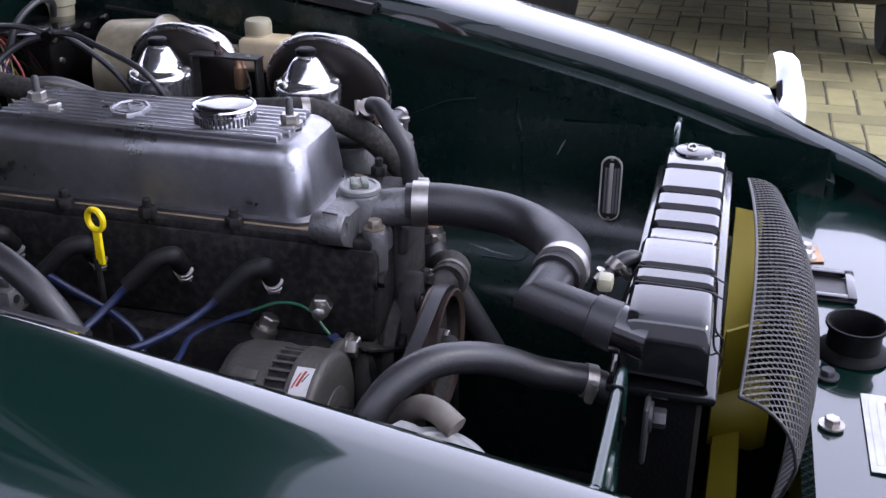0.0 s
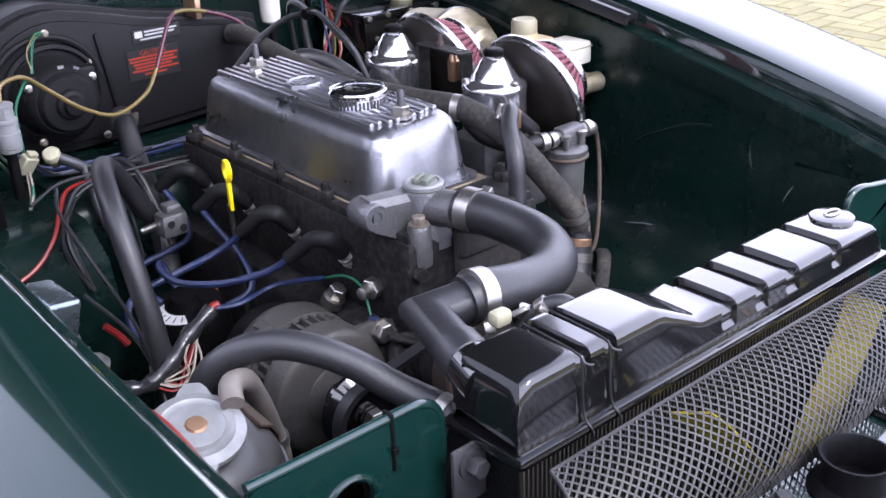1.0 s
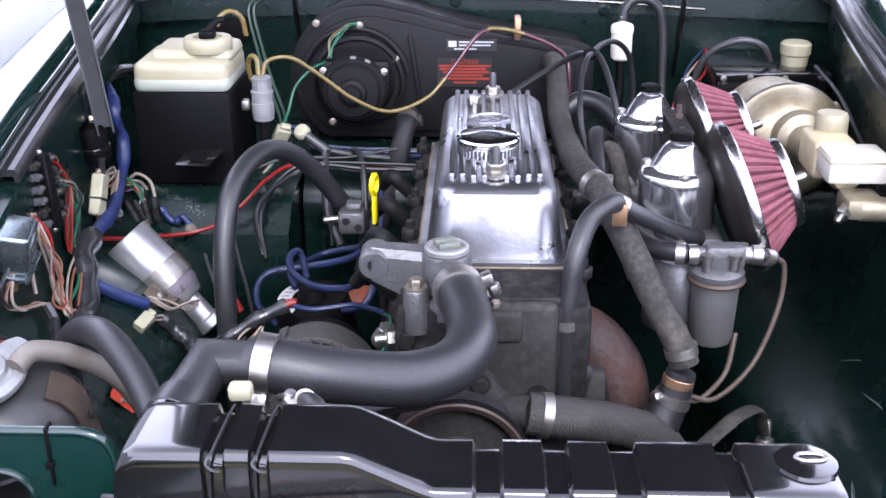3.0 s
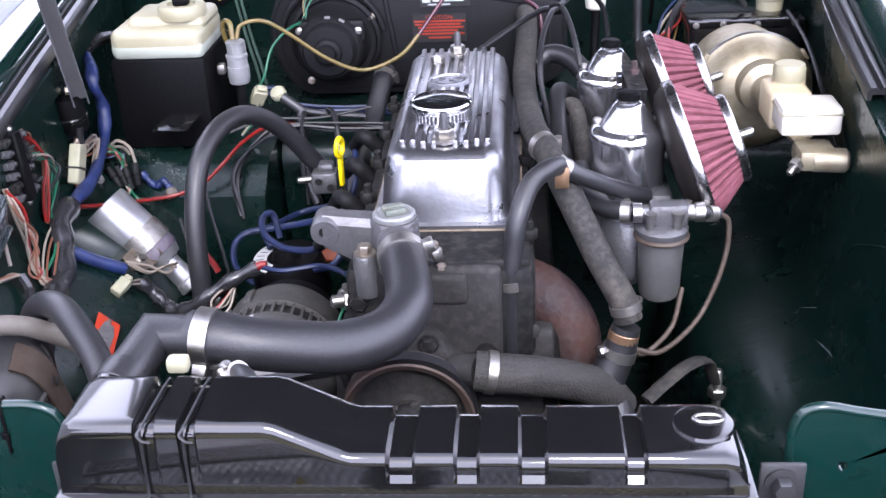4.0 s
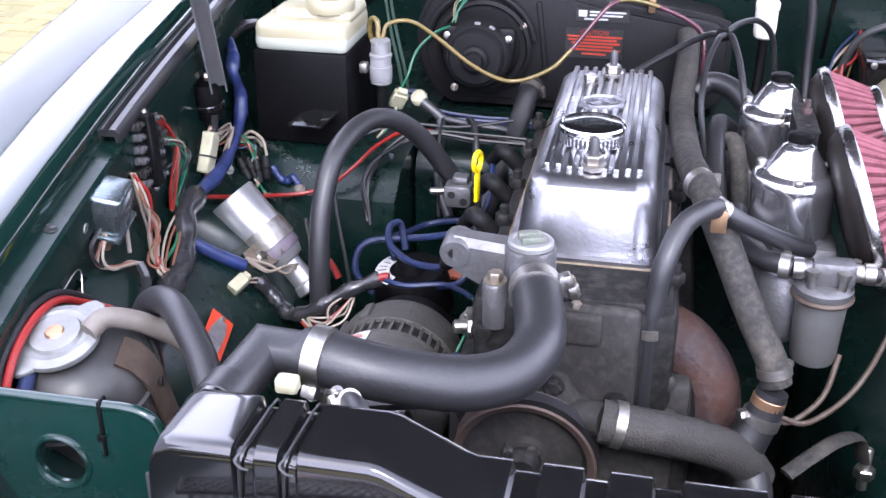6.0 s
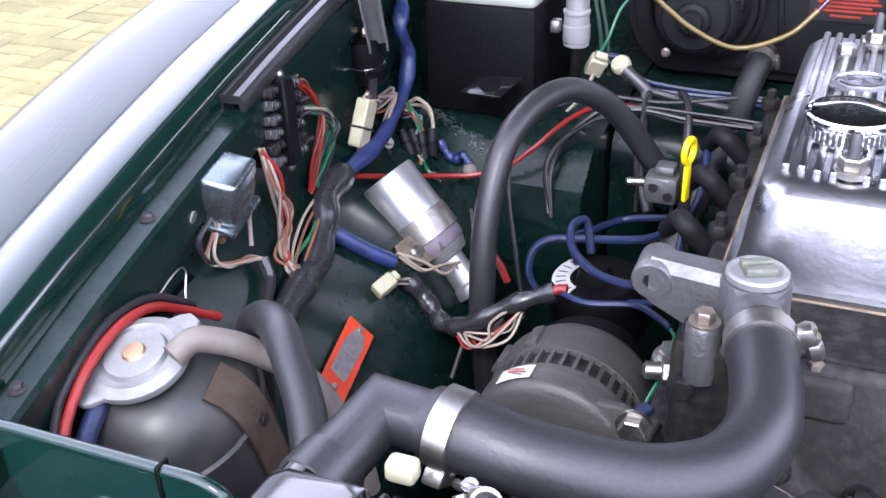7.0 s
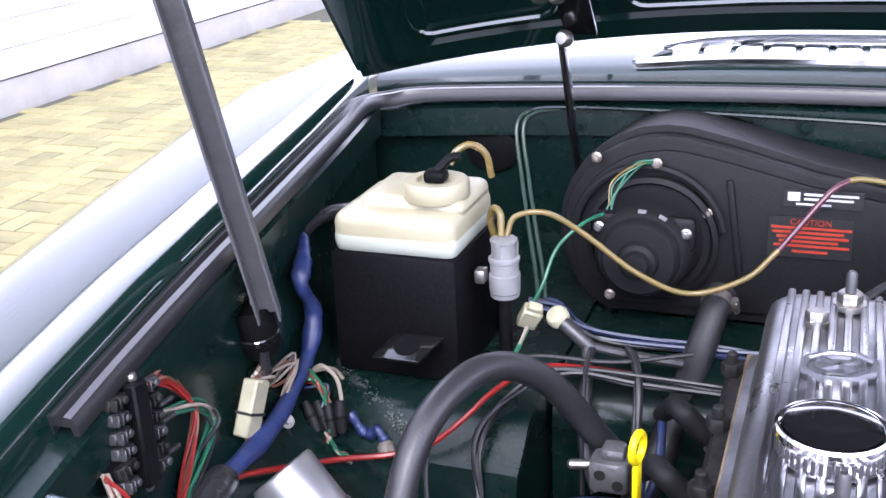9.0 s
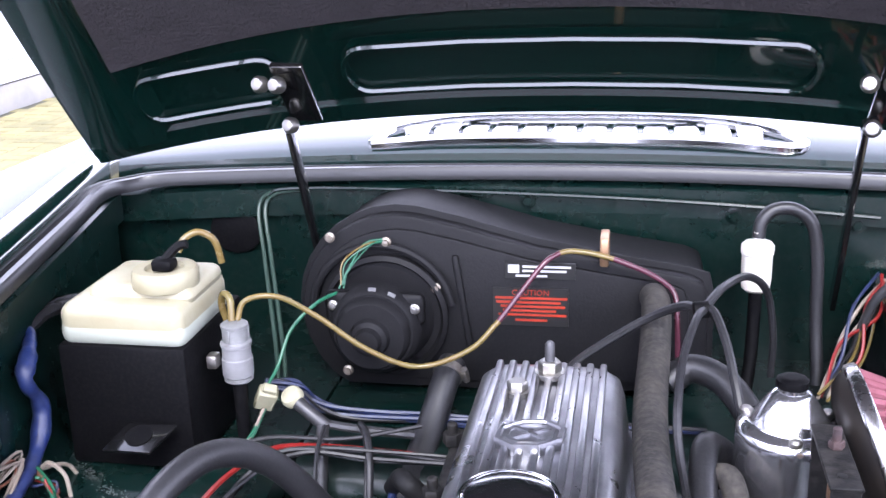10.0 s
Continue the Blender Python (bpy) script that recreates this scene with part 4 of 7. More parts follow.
fin = part("fin", box(-0.0007, 0.0007, -0.0515, -0.047, 0.43, 0.774), FIN, radiator, "", 0)
fin.location.x = -0.214
for k in range(1, 102):
    other = new("fin", fin.data)
    other.parent = radiator
    other.matrix_parent_inverse = fin.matrix_parent_inverse
    other.location.x = -0.214 + 0.004 * k
part("boss", lathe([(0.019, 0.0), (0.018, 0.0022), (0.0165, 0.0028), (0.0, 0.0028)], 36, Matrix.Translation((0.176, -0.02, 0.811))), BLACK_GLOSS, radiator)
part("boss_slot", tube([(0.17, -0.018, 0.8145), (0.174, -0.0145, 0.8145), (0.184, -0.0145, 0.8145), (0.188, -0.018, 0.8145), (0.184, -0.0215, 0.8145), (0.174, -0.0215, 0.8145), (0.17, -0.018, 0.8145)], 0.0012, 6, 4), STEEL, radiator)
for x in (-0.163, -0.137):
    part("tie_wire", tube([(x + 0.003, 0.014, 0.80), (x + 0.003, 0.0055, 0.828), (x + 0.002, -0.002, 0.8315), (x + 0.001, -0.025, 0.8318), (x, -0.046, 0.8312), (x - 0.001, -0.0525, 0.826), (x - 0.001, -0.055, 0.79), (x + 0.001, -0.062, 0.776), (x + 0.002, -0.052, 0.74)], 0.0009, 6, 5), BLACKW, radiator, "twisted black tie wire")
    part("wire_end", tube([(x, -0.05, 0.831), (x - 0.002, -0.055, 0.829), (x + 0.002, -0.057, 0.826), (x + 0.006, -0.056, 0.8245)], 0.0008, 6, 5), GREY, radiator)
part("tank_neck", tube([(-0.207, -0.012, 0.812), (-0.2035, 0.004, 0.8145), (-0.2, 0.02, 0.8175)], 0.0172, 24, 5), BLACK_GLOSS, radiator)

# top hose
hose = thing("radiator_hose", "thick black rubber top radiator hose with steel clips", "hose", at=(-0.1, 0.07, 0.78))
part("rubber", tube([(-0.031, 0.212, 0.814), (-0.026, 0.185, 0.815), (-0.02, 0.155, 0.812), (-0.0195, 0.127, 0.809), (-0.032, 0.099, 0.806), (-0.059, 0.078, 0.808), (-0.089, 0.066, 0.815), (-0.118, 0.059, 0.822), (-0.145, 0.0585, 0.8275), (-0.162, 0.061, 0.827)], 0.0185, 32, 10), RUBBER, hose)
part("elbow", mitre([(-0.145, 0.0585, 0.8275), (-0.1905, 0.066, 0.825), (-0.2035, 0.004, 0.8145)], 0.0155), RUBBER, hose, "smooth black mitred elbow")
part("elbow_sleeve", lathe([(0.0155, -0.001), (0.0175, 0.0), (0.018, 0.018), (0.0165, 0.0195)], 28, along((-0.1985, 0.028, 0.8187), (-0.2035, 0.004, 0.8145))), RUBBER, hose)
for p, q, w in (((-0.1515, 0.0582, 0.829), (-0.16, 0.059, 0.83), 0.006), ((-0.029, 0.2, 0.815), (-0.027, 0.19, 0.815), 0.007)):
    m = along(p, q)
    band = part("clip_band", lathe([(0.0188, -w), (0.0202, -w), (0.0202, w), (0.0188, w)], 36, m), STEEL, hose, "bright steel hose clip")
    turn = m @ Matrix.Rotation(radians(-60 if w < 0.0065 else 20), 4, "Z")
    part("clip_screw", merge(box(0.0195, 0.028, -0.005, 0.006, -0.005, 0.005, 0.0012, m=turn), hexagon(0.005, -0.004, 0.006, turn @ Matrix.Translation((0.026, -0.009, 0)) @ Matrix.Rotation(radians(90), 4, "X"))), STEEL, band)

# bonnet
def bonnet_rows(inset, lift, v0, v1, n=14):
    rows = []
    for k in range(n + 1):
        v = v0 + (v1 - v0) * k / n
        half = 0.487 - 0.10 * v * v - inset
        y, z = 0.86 - 0.65 * v, 0.947 + 0.755 * v
        rows.append([(half * u, y + (0.035 * (1 - u * u) + lift) * 0.755, z + (0.058 * (1 - abs(u) ** 2.4) + lift) * 0.65 + 0.012 * (1 - u * u)) for u in [-1 + j / 12 for j in range(25)]])
    return rows


bonnet = thing("bonnet", "open dark green bonnet with grey felt under it", "bonnet", at=(0, 0.86, 0.95))
part("skin", loft(bonnet_rows(0, 0.012, 0, 1.22, 16), thick=0.002), GREEN, bonnet, "glossy green bonnet skin")


def bonnet_frame():
    """Inner stiffening frame: a rear bar with three long recesses, and two sides."""
    pieces = [loft(bonnet_rows(0.012, 0.0, 0.006, 0.03, 2), thick=0.004), loft(bonnet_rows(0.012, 0.0, 0.125, 0.165, 2), thick=0.004), loft(bonnet_rows(0.012, 0.004, 0.02, 0.14, 4), thick=0.002)]
    for s in (-1, 1):
        rows = []
        for k in range(15):
            v = 0.03 + 1.17 * k / 14
            half = 0.487 - 0.10 * v * v
            y, z = 0.86 - 0.65 * v, 0.947 + 0.755 * v
            rows.append([(s * (half - 0.012), y, z + 0.002), (s * (half - 0.03), y + 0.004, z - 0.004), (s * (half - 0.085), y + 0.012, z + 0.006), (s * (half - 0.1), y + 0.02, z + 0.016)])
        pieces.append(loft(rows, thick=0.003))
    return merge(*pieces)


frame_part = part("inner_frame", bonnet_frame(), GREEN, bonnet, "dark green pressed inner frame")


def bonnet_point(u, v, lift):
    half = 0.487 - 0.10 * v * v - 0.012
    y, z = 0.86 - 0.65 * v, 0.947 + 0.755 * v
    return Vector((half * u, y + (0.035 * (1 - u * u) + lift) * 0.755, z + (0.058 * (1 - abs(u) ** 2.4) + lift) * 0.65 + 0.012 * (1 - u * u)))


for u0, u1 in ((-0.86, -0.56), (-0.44, 0.44), (0.56, 0.86)):
    loop = []
    r = 0.05 if u1 - u0 > 0.5 else 0.045
    for k in range(10):
        loop.append((u1 - r * 0.9 + 0.9 * r * math.sin(math.pi * k / 9), 0.047 + 0.06 * (1 - math.cos(math.pi * k / 9)) / 2))
    for k in range(10):
        loop.append((u0 + r * 0.9 - 0.9 * r * math.sin(math.pi * k / 9), 0.047 + 0.06 * (1 + math.cos(math.pi * k / 9)) / 2))
    steps = []
    for (ua, va), (ub, vb) in zip(loop, loop[1:] + loop[:1]):
        for k in range(4):
            steps.append(bonnet_point(ua + (ub - ua) * k / 4, va + (vb - va) * k / 4, -0.001))
    part("recess_edge", tube(steps + steps[:1], 0.0032, 6, 1), GREEN, frame_part)
part("felt", loft(bonnet_rows(0.082, -0.004, 0.15, 1.16), thick=0.006), FELT, bonnet, "dark grey felt lining")
for x in (-0.243, 0.243):
    h = part("hinge", merge(box(x - 0.003, x + 0.026, -0.003, 0.003, -0.03, 0.045, 0.002, m=Matrix.Translation((0, 0.762, 1.035)) @ Matrix.Rotation(radians(42), 4, "X")),
                            box(-0.0028, 0.0028, -0.007, 0.007, 0, 0.215, 0.0015, m=along((x * 1.01 - 0.004, 0.868, 0.82), (x - 0.004, 0.775, 1.01)))), BLACK_GLOSS, bonnet, "black bonnet hinge arm")
    for p in ((x - 0.012, 0.732, 1.052), (x + 0.004, 0.728, 1.052), (x, 0.768, 1.01)):
        part("bolt", lathe([(0.007, -0.004), (0.0075, 0.002), (0.005, 0.006), (0, 0.007)], 14, along(p, Vector(p) + Vector((-0.3, -1, 0.2)))), STEEL, h)

# prop
prop_dir = Vector((0.0353, -0.3371, 0.9408))
prop_foot = Vector((-0.396, 0.497, 0.852))
prop = thing("bonnet_prop", "grey channel-section bonnet prop rod", "prop rod", at=prop_foot)
pm = along(prop_foot, prop_foot + prop_dir) @ Matrix.Rotation(radians(200), 4, "Z")
def channel():
    """A pressed steel channel section."""
    outline = [(-0.0085, 0.008), (-0.0085, -0.006), (0.0085, -0.006), (0.0085, 0.008), (0.0068, 0.008), (0.0068, -0.0043), (-0.0068, -0.0043), (-0.0068, 0.008)]
    return prism(outline, 0.96, 0, pm)


part("channel", channel(), PROP, prop)
part("pivot_bolt", hexagon(0.0045, -0.012, 0.004, along(prop_foot + prop_dir * 0.012 + Vector((-0.012, 0.006, 0)), prop_foot + prop_dir * 0.012 + Vector((-1, -0.4, 0)))), TARNISH, prop)

# heater on the bulkhead shelf
heater = thing("heater", "satin black heater box with a round blower motor", "heater", at=(-0.05, 0.83, 0.77))


def heater_outline(grow):
    """Snail shaped blower end running into a tapering box."""
    c, r = (-0.155, 0.832), 0.094 + grow
    pts = [(c[0] + r * math.cos(radians(a)), c[1] + r * math.sin(radians(a))) for a in range(80, 262, 12)]
    pts += [(-0.05, 0.757), (0.10, 0.764)]
    pts += [(0.118 + grow, 0.775), (0.123 + grow, 0.79), (0.123 + grow, 0.852), (0.118 + grow, 0.868 + grow), (0.105, 0.874 + grow), (0.04, 0.884 + grow), (-0.03, 0.897 + grow), (-0.10, 0.916 + grow)]
    return [(x, max(z, 0.757)) for x, z in pts]


flip = Matrix(((1, 0, 0, 0), (0, 0, -1, 0), (0, 1, 0, 0), (0, 0, 0, 1)))
part("casing", prism(heater_outline(0), 0.1, 0.004, Matrix.Translation((0, 0.882, 0)) @ flip), SATIN, heater, "satin black pressed casing")
part("flange", prism(heater_outline(0.006), 0.004, 0.001, Matrix.Translation((0, 0.80, 0)) @ flip), SATIN, heater)
part("inner_plate", prism([(x * 0.93 - 0.008, 0.838 + (z - 0.838) * 0.86) for x, z in heater_outline(0)], 0.006, 0.002, Matrix.Translation((0, 0.783, 0)) @ flip), SATIN, heater)
facing = Matrix.Translation((-0.157, 0.775, 0.846)) @ Matrix.Rotation(radians(90), 4, "X")
motor = part("blower_motor", lathe([(0.05, 0.0), (0.05, 0.004), (0.046, 0.008), (0.042, 0.03), (0.040, 0.046), (0.036, 0.05), (0.034, 0.05), (0.032, 0.058), (0.03, 0.06), (0.018, 0.061), (0.016, 0.066), (0.012, 0.068), (0.01, 0.074), (0, 0.075)], 40, facing @ Matrix.Translation((-0.01, -0.012, 0))), SATIN, heater, "round satin black blower motor")
part("motor_flange", merge(box(-0.212, -0.122, 0.735, 0.742, 0.838, 0.868, 0.006, 3), lathe([(0.058, 0.0), (0.058, 0.006), (0.054, 0.009), (0.051, 0.004)], 40, facing @ Matrix.Translation((-0.008, -0.012, 0.003)))), SATIN, motor)
for p in ((-0.204, 0.733, 0.856), (-0.13, 0.733, 0.855), (-0.142, 0.738, 0.82), (-0.196, 0.742, 0.79), (-0.216, 0.776, 0.905), (-0.162, 0.77, 0.904), (-0.118, 0.77, 0.862), (-0.107, 0.775, 0.77)):
    part("bolt", lathe([(0.0048, 0), (0.0048, 0.002), (0.003, 0.003), (0.003, 0.0055), (0, 0.006)], 12, Matrix.Translation(p) @ Matrix.Rotation(radians(90), 4, "X")), STEEL if p[1] < 0.735 else TARNISH, heater)
for a0 in (58, 84):
    part("plate_bar", loft([[tuple(facing @ Matrix.Translation((-0.01, -0.012, 0)) @ Vector((q * math.cos(radians(a0 + b)), q * math.sin(radians(a0 + b)), h))) for b in (0, 5, 10)] for q, h in ((0.0415, 0.0475), (0.0385, 0.0490))], thick=0.0004), GREY, motor, "worn pale lettering on the motor")
ridge = part("volute_ridge", tube([tuple(facing @ Vector((-0.012 + 0.066 * math.cos(radians(a)), -0.012 + 0.066 * math.sin(radians(a)), 0.004))) for a in range(10, 176, 15)], 0.004, 8, 3), SATIN, heater)
part("case_clip", box(0.028, 0.036, 0.768, 0.80, 0.886, 0.912, 0.002), COPPER, heater, "tarnished clip on the casing edge")
part("stiffener", box(-0.098, -0.092, 0.772, 0.778, 0.80, 0.892, 0.002, m=Matrix.Translation((-0.095, 0, 0.85)) @ Matrix.Rotation(radians(-8), 4, "Y") @ Matrix.Translation((0.095, 0, -0.85))), SATIN, heater)
lab = part("maker_label", box(-0.056, 0.007, 0.7755, 0.7775, 0.871, 0.886, 0.0), INK, heater, "black label with a white emblem and white bars", 0)
for x0, x1, z0, z1 in ((-0.053, -0.043, 0.8765, 0.884), (-0.040, 0.003, 0.8815, 0.8835), (-0.040, -0.001, 0.8775, 0.8795), (-0.046, -0.018, 0.873, 0.8748)):
    part("bar", box(x0, x1, 0.775, 0.7756, z0, z1), PAPER, lab, "", 0)
lab = part("warning_label", box(-0.067, 0.001, 0.7755, 0.7775, 0.826, 0.862, 0.0), INK, heater, "black warning label headed CAUTION in red", 0)
for x0, x1, z in ((-0.065, 0.0, 0.8515), (-0.064, -0.006, 0.8475), (-0.06, -0.002, 0.8435), (-0.058, -0.01, 0.8395), (-0.062, -0.001, 0.8355), (-0.047, -0.018, 0.8305)):
    part("bar", box(x0, x1, 0.775, 0.7756, z, z + 0.0022), REDINK, lab, "", 0)


def lettering(text, size, m, mat, parent, depth=0.0003):
    """Raised letters in the built-in font, as a mesh."""
    curve = bpy.data.curves.new("letters", "FONT")
    curve.body, curve.size, curve.extrude, curve.align_x, curve.align_y = text, size, depth, "CENTER", "CENTER"
    curve.resolution_u = 2
    ob = bpy.data.objects.new("letters", curve)
    me = bpy.data.meshes.new_from_object(ob)
    bpy.data.objects.remove(ob)
    bpy.data.curves.remove(curve)
    bm = bmesh.new()
    bm.from_mesh(me)
    bpy.data.meshes.remove(me)
    bm.transform(m)
    return part("lettering", bm, mat, parent, "", 0)


lettering("CAUTION", 0.0075, Matrix.Translation((-0.033, 0.7752, 0.8575)) @ Matrix.Rotation(radians(90), 4, "X"), REDINK, lab)

# battery box with the washer bottle on it
battery = thing("battery", "black battery box with a bent lifting tab", "battery", at=(-0.34, 0.65, 0.752))
part("case", box(-0.402, -0.292, 0.61, 0.74, 0.7535, 0.861, 0.004), BLACK, battery)
part("tab", prism([(-0.352, 0), (-0.312, 0), (-0.300, 0.03), (-0.342, 0.03)], 0.003, 0.0008, Matrix.Translation((0, 0.572, 0.787)) @ Matrix.Rotation(radians(20), 4, "X")), BLACK_GLOSS, battery, "bent black metal tab")
# dark disc on the tab, painted as the shade in its hole
part("tab_hole_shade", lathe([(0.011, 0), (0.011, 0.0006), (0, 0.0006)], 20, Matrix.Translation((-0.327, 0.586, 0.7956)) @ Matrix.Rotation(radians(20), 4, "X")), BLACK, battery)
bottle = thing("washer_bottle", "yellowed milky plastic washer bottle on the battery box", "bottle", at=(-0.335, 0.65, 0.866))
part("body", merge(box(-0.4, -0.293, 0.613, 0.715, 0.858, 0.894, 0.010, 3), box(-0.385, -0.293, 0.635, 0.71, 0.885, 0.903, 0.009, 3)), BOTTLE, bottle)
part("fluid_band", box(-0.4006, -0.2924, 0.6124, 0.7156, 0.8575, 0.8825, 0.0100, 3), FLUID, bottle, "paler band where the fluid stands")
bcap = part("cap", lathe([(0.0265, 0.899), (0.0275, 0.9005), (0.0275, 0.9115), (0.0255, 0.9145), (0.0165, 0.9145), (0.0155, 0.911), (0, 0.911)], 40, Matrix.Translation((-0.322, 0.655, 0))), BOTTLE, bottle, "round ribbed cap")
part("nozzle", merge(box(-0.331, -0.313, 0.647, 0.663, 0.912, 0.922, 0.003), tube([(-0.322, 0.656, 0.92), (-0.312, 0.662, 0.93), (-0.304, 0.664, 0.932)], 0.004, 8)), BLACK, bcap)

pump = thing("washer_pump", "small white washer pump strapped beside the battery box", "pump", at=(-0.263, 0.645, 0.80))
at = Matrix.Translation((-0.263, 0.647, 0.1569)) @ Matrix.Diagonal((0.82, 0.82, 0.82, 1))
part("body", lathe([(0.0125, 0.813), (0.0155, 0.815), (0.0158, 0.817), (0.0158, 0.8335), (0.0146, 0.8345), (0.0146, 0.846), (0.0158, 0.847), (0.0158, 0.8505), (0.0135, 0.852), (0, 0.852)], 32, at), WHITE, pump, "", 40)
part("motor_cap", lathe([(0.0128, 0.852), (0.0128, 0.866), (0.0138, 0.867), (0.0138, 0.8695), (0.0115, 0.871), (0, 0.8715)], 32, at), CAP_ALLOY, pump, "dull grey end with a ridge", 40)
for a in (20, 140, 260):
    part("rib", box(0.0124, 0.0142, -0.0015, 0.0015, 0.8525, 0.8665, 0.0004, 1, at @ Matrix.Rotation(radians(a), 4, "Z")), CAP_ALLOY, pump)
part("base_ring", lathe([(0.0125, 0.808), (0.0148, 0.81), (0.0148, 0.814), (0.0125, 0.8145)], 28, at), CAP_ALLOY, pump)
part("lower_tube", lathe([(0.007, 0.745), (0.007, 0.815)], 12, at), BLACK, pump)
part("bracket", box(-0.285, -0.276, 0.633, 0.645, 0.834, 0.846, 0.002), STEEL, pump)

# carburettors with their air filters
def carburettor(x, y, name="carburettor"):
    c = thing(name, "twin side-draught carburettor with a chrome dashpot", "carburettor", "pair of carburettors", at=(x, y, 0.74))
    at = Matrix.Translation((x, y, 0))
    part("dashpot", lathe([(0.031, 0.775), (0.0345, 0.782), (0.0352, 0.79), (0.0348, 0.84), (0.0354, 0.8455), (0.0354, 0.8495), (0.0342, 0.853), (0.0318, 0.8552), (0.0275, 0.8565), (0.0262, 0.8572), (0.0255, 0.859), (0.0245, 0.861), (0.0145, 0.8762), (0.0115, 0.8788), (0.0095, 0.8795), (0.0095, 0.882)], 72, at), DASHPOT, c, "chrome dashpot", 60)
    for a in (30, 150, 270):
        part("screw", lathe([(0.0045, 0), (0.0045, 0.003), (0.003, 0.0045), (0, 0.0045)], 12, at @ Matrix.Translation((0.031 * math.cos(radians(a)), 0.031 * math.sin(radians(a)), 0.8545))), STEEL, c)
    part("ribbed_flange", lathe([(0.034, 0.762), (0.0345, 0.764), (0.0345, 0.768), (0.033, 0.769), (0.0345, 0.77), (0.0345, 0.774), (0.03, 0.776)], 40, at), CAST, c)
    part("damper_cap", lathe([(0.009, 0.8815), (0.0108, 0.8825), (0.0108, 0.8875), (0.0085, 0.889), (0.005, 0.8892), (0, 0.8892)], 10, at), BLACK, c, "black damper cap")
    part("body", merge(box(x - 0.045, x + 0.042, y - 0.032, y + 0.032, 0.752, 0.8, 0.008), lathe([(0.022, 0.7), (0.024, 0.705), (0.024, 0.752)], 20, at)), CAST, c, "dull cast body")
    part("float_bowl", lathe([(0.022, 0.735), (0.024, 0.74), (0.024, 0.785), (0.02, 0.79), (0, 0.792)], 24, Matrix.Translation((x - 0.002, y - 0.052, 0))), CAST, c)
    return c


carburettor(0.166, 0.380)
carburettor(0.163, 0.548)


def air_filter(y, x=0.2243):
    a = thing("air_filter", "red pleated cone air filter with chrome rims", "air filter", "pair of air filters", at=(x, y, 0.79))
    tip = Matrix.Translation((x, y, 0.8286)) @ Matrix.Rotation(radians(1), 4, "Z") @ Matrix.Rotation(radians(90 - 19.7), 4, "Y") @ Matrix.Rotation(radians(90), 4, "Z")
    rows = []
    for h, r, deep in ((0.003, 0.068, 0.0085), (0.02, 0.0548, 0.0078), (0.037, 0.0412, 0.0065)):
        ring = []
        for j in range(200):
            step, low = ((0.0, 0.2), (0.28, 0.0), (0.56, 0.2), (0.72, 1.0), (0.84, 1.0))[j % 5]
            a_, q = math.tau * (j // 5 + step) / 40, r - deep * low
            ring.append(tip @ Vector((q * math.cos(a_), q * math.sin(a_), h)))
        rows.append(ring)
    part("pleats", loft(rows, closed=True), RED_FILTER, a, "pinkish red pleated gauze", 25)
    part("rim", lathe([(0.06, -0.006), (0.0695, -0.0055), (0.0709, -0.004), (0.0709, 0.003), (0.0695, 0.0042), (0.064, 0.0045)], 72, tip), RIM, a, "worn bright metal rim", 50)
    part("cap", lathe([(0.037, 0.035), (0.0405, 0.0355), (0.0417, 0.037), (0.0417, 0.043), (0.04, 0.0445), (0.033, 0.0455), (0, 0.0455)], 56, tip), RIM, a, "bright metal end cap", 50)
    part("screw", lathe([(0.0045, 0.0455), (0.0045, 0.058), (0.003, 0.06), (0, 0.06)], 14, tip), STEEL, a)
    part("base_plate", lathe([(0.03, -0.02), (0.05, -0.0185), (0.061, -0.0145), (0.0665, -0.008), (0.068, -0.003)], 56, tip), BACKPLATE, a, "dished black backplate", 60)
    return a


air_filter(0.379)
air_filter(0.545)

# throttle linkage bracket between the carburettors
link = thing("linkage_bracket", "dark steel linkage bracket between the two carburettors", "bracket", at=(0.18, 0.477, 0.80))
part("plate", box(0.171, 0.19, 0.438, 0.518, 0.8685, 0.871, 0.0006, 1), IRON, link)
part("leg", box(0.172, 0.189, 0.514, 0.517, 0.795, 0.8685, 0.0006, 1), IRON, link)
part("leg", box(0.172, 0.189, 0.439, 0.442, 0.795, 0.8685, 0.0006, 1), IRON, link)
# black disc on the solid plate, a hole's shade put in colour
part("plate_hole_shade", lathe([(0.003, 0), (0.003, 0.0005), (0, 0.0005)], 12, Matrix.Translation((0.18, 0.452, 0.8711))), INK, link)
part("adjuster", merge(lathe([(0.006, 0.835), (0.007, 0.837), (0.007, 0.858), (0.005, 0.86), (0.0035, 0.8685)], 14, Matrix.Translation((0.181, 0.463, 0)))), COPPER, link, "tarnished brass adjuster")
part("screw", merge(hexagon(0.005, 0.871, 0.876, Matrix.Translation((0.182, 0.487, 0))), lathe([(0.0028, 0.876), (0.0028, 0.884), (0, 0.885)], 10, Matrix.Translation((0.182, 0.487, 0)))), RUST, link)

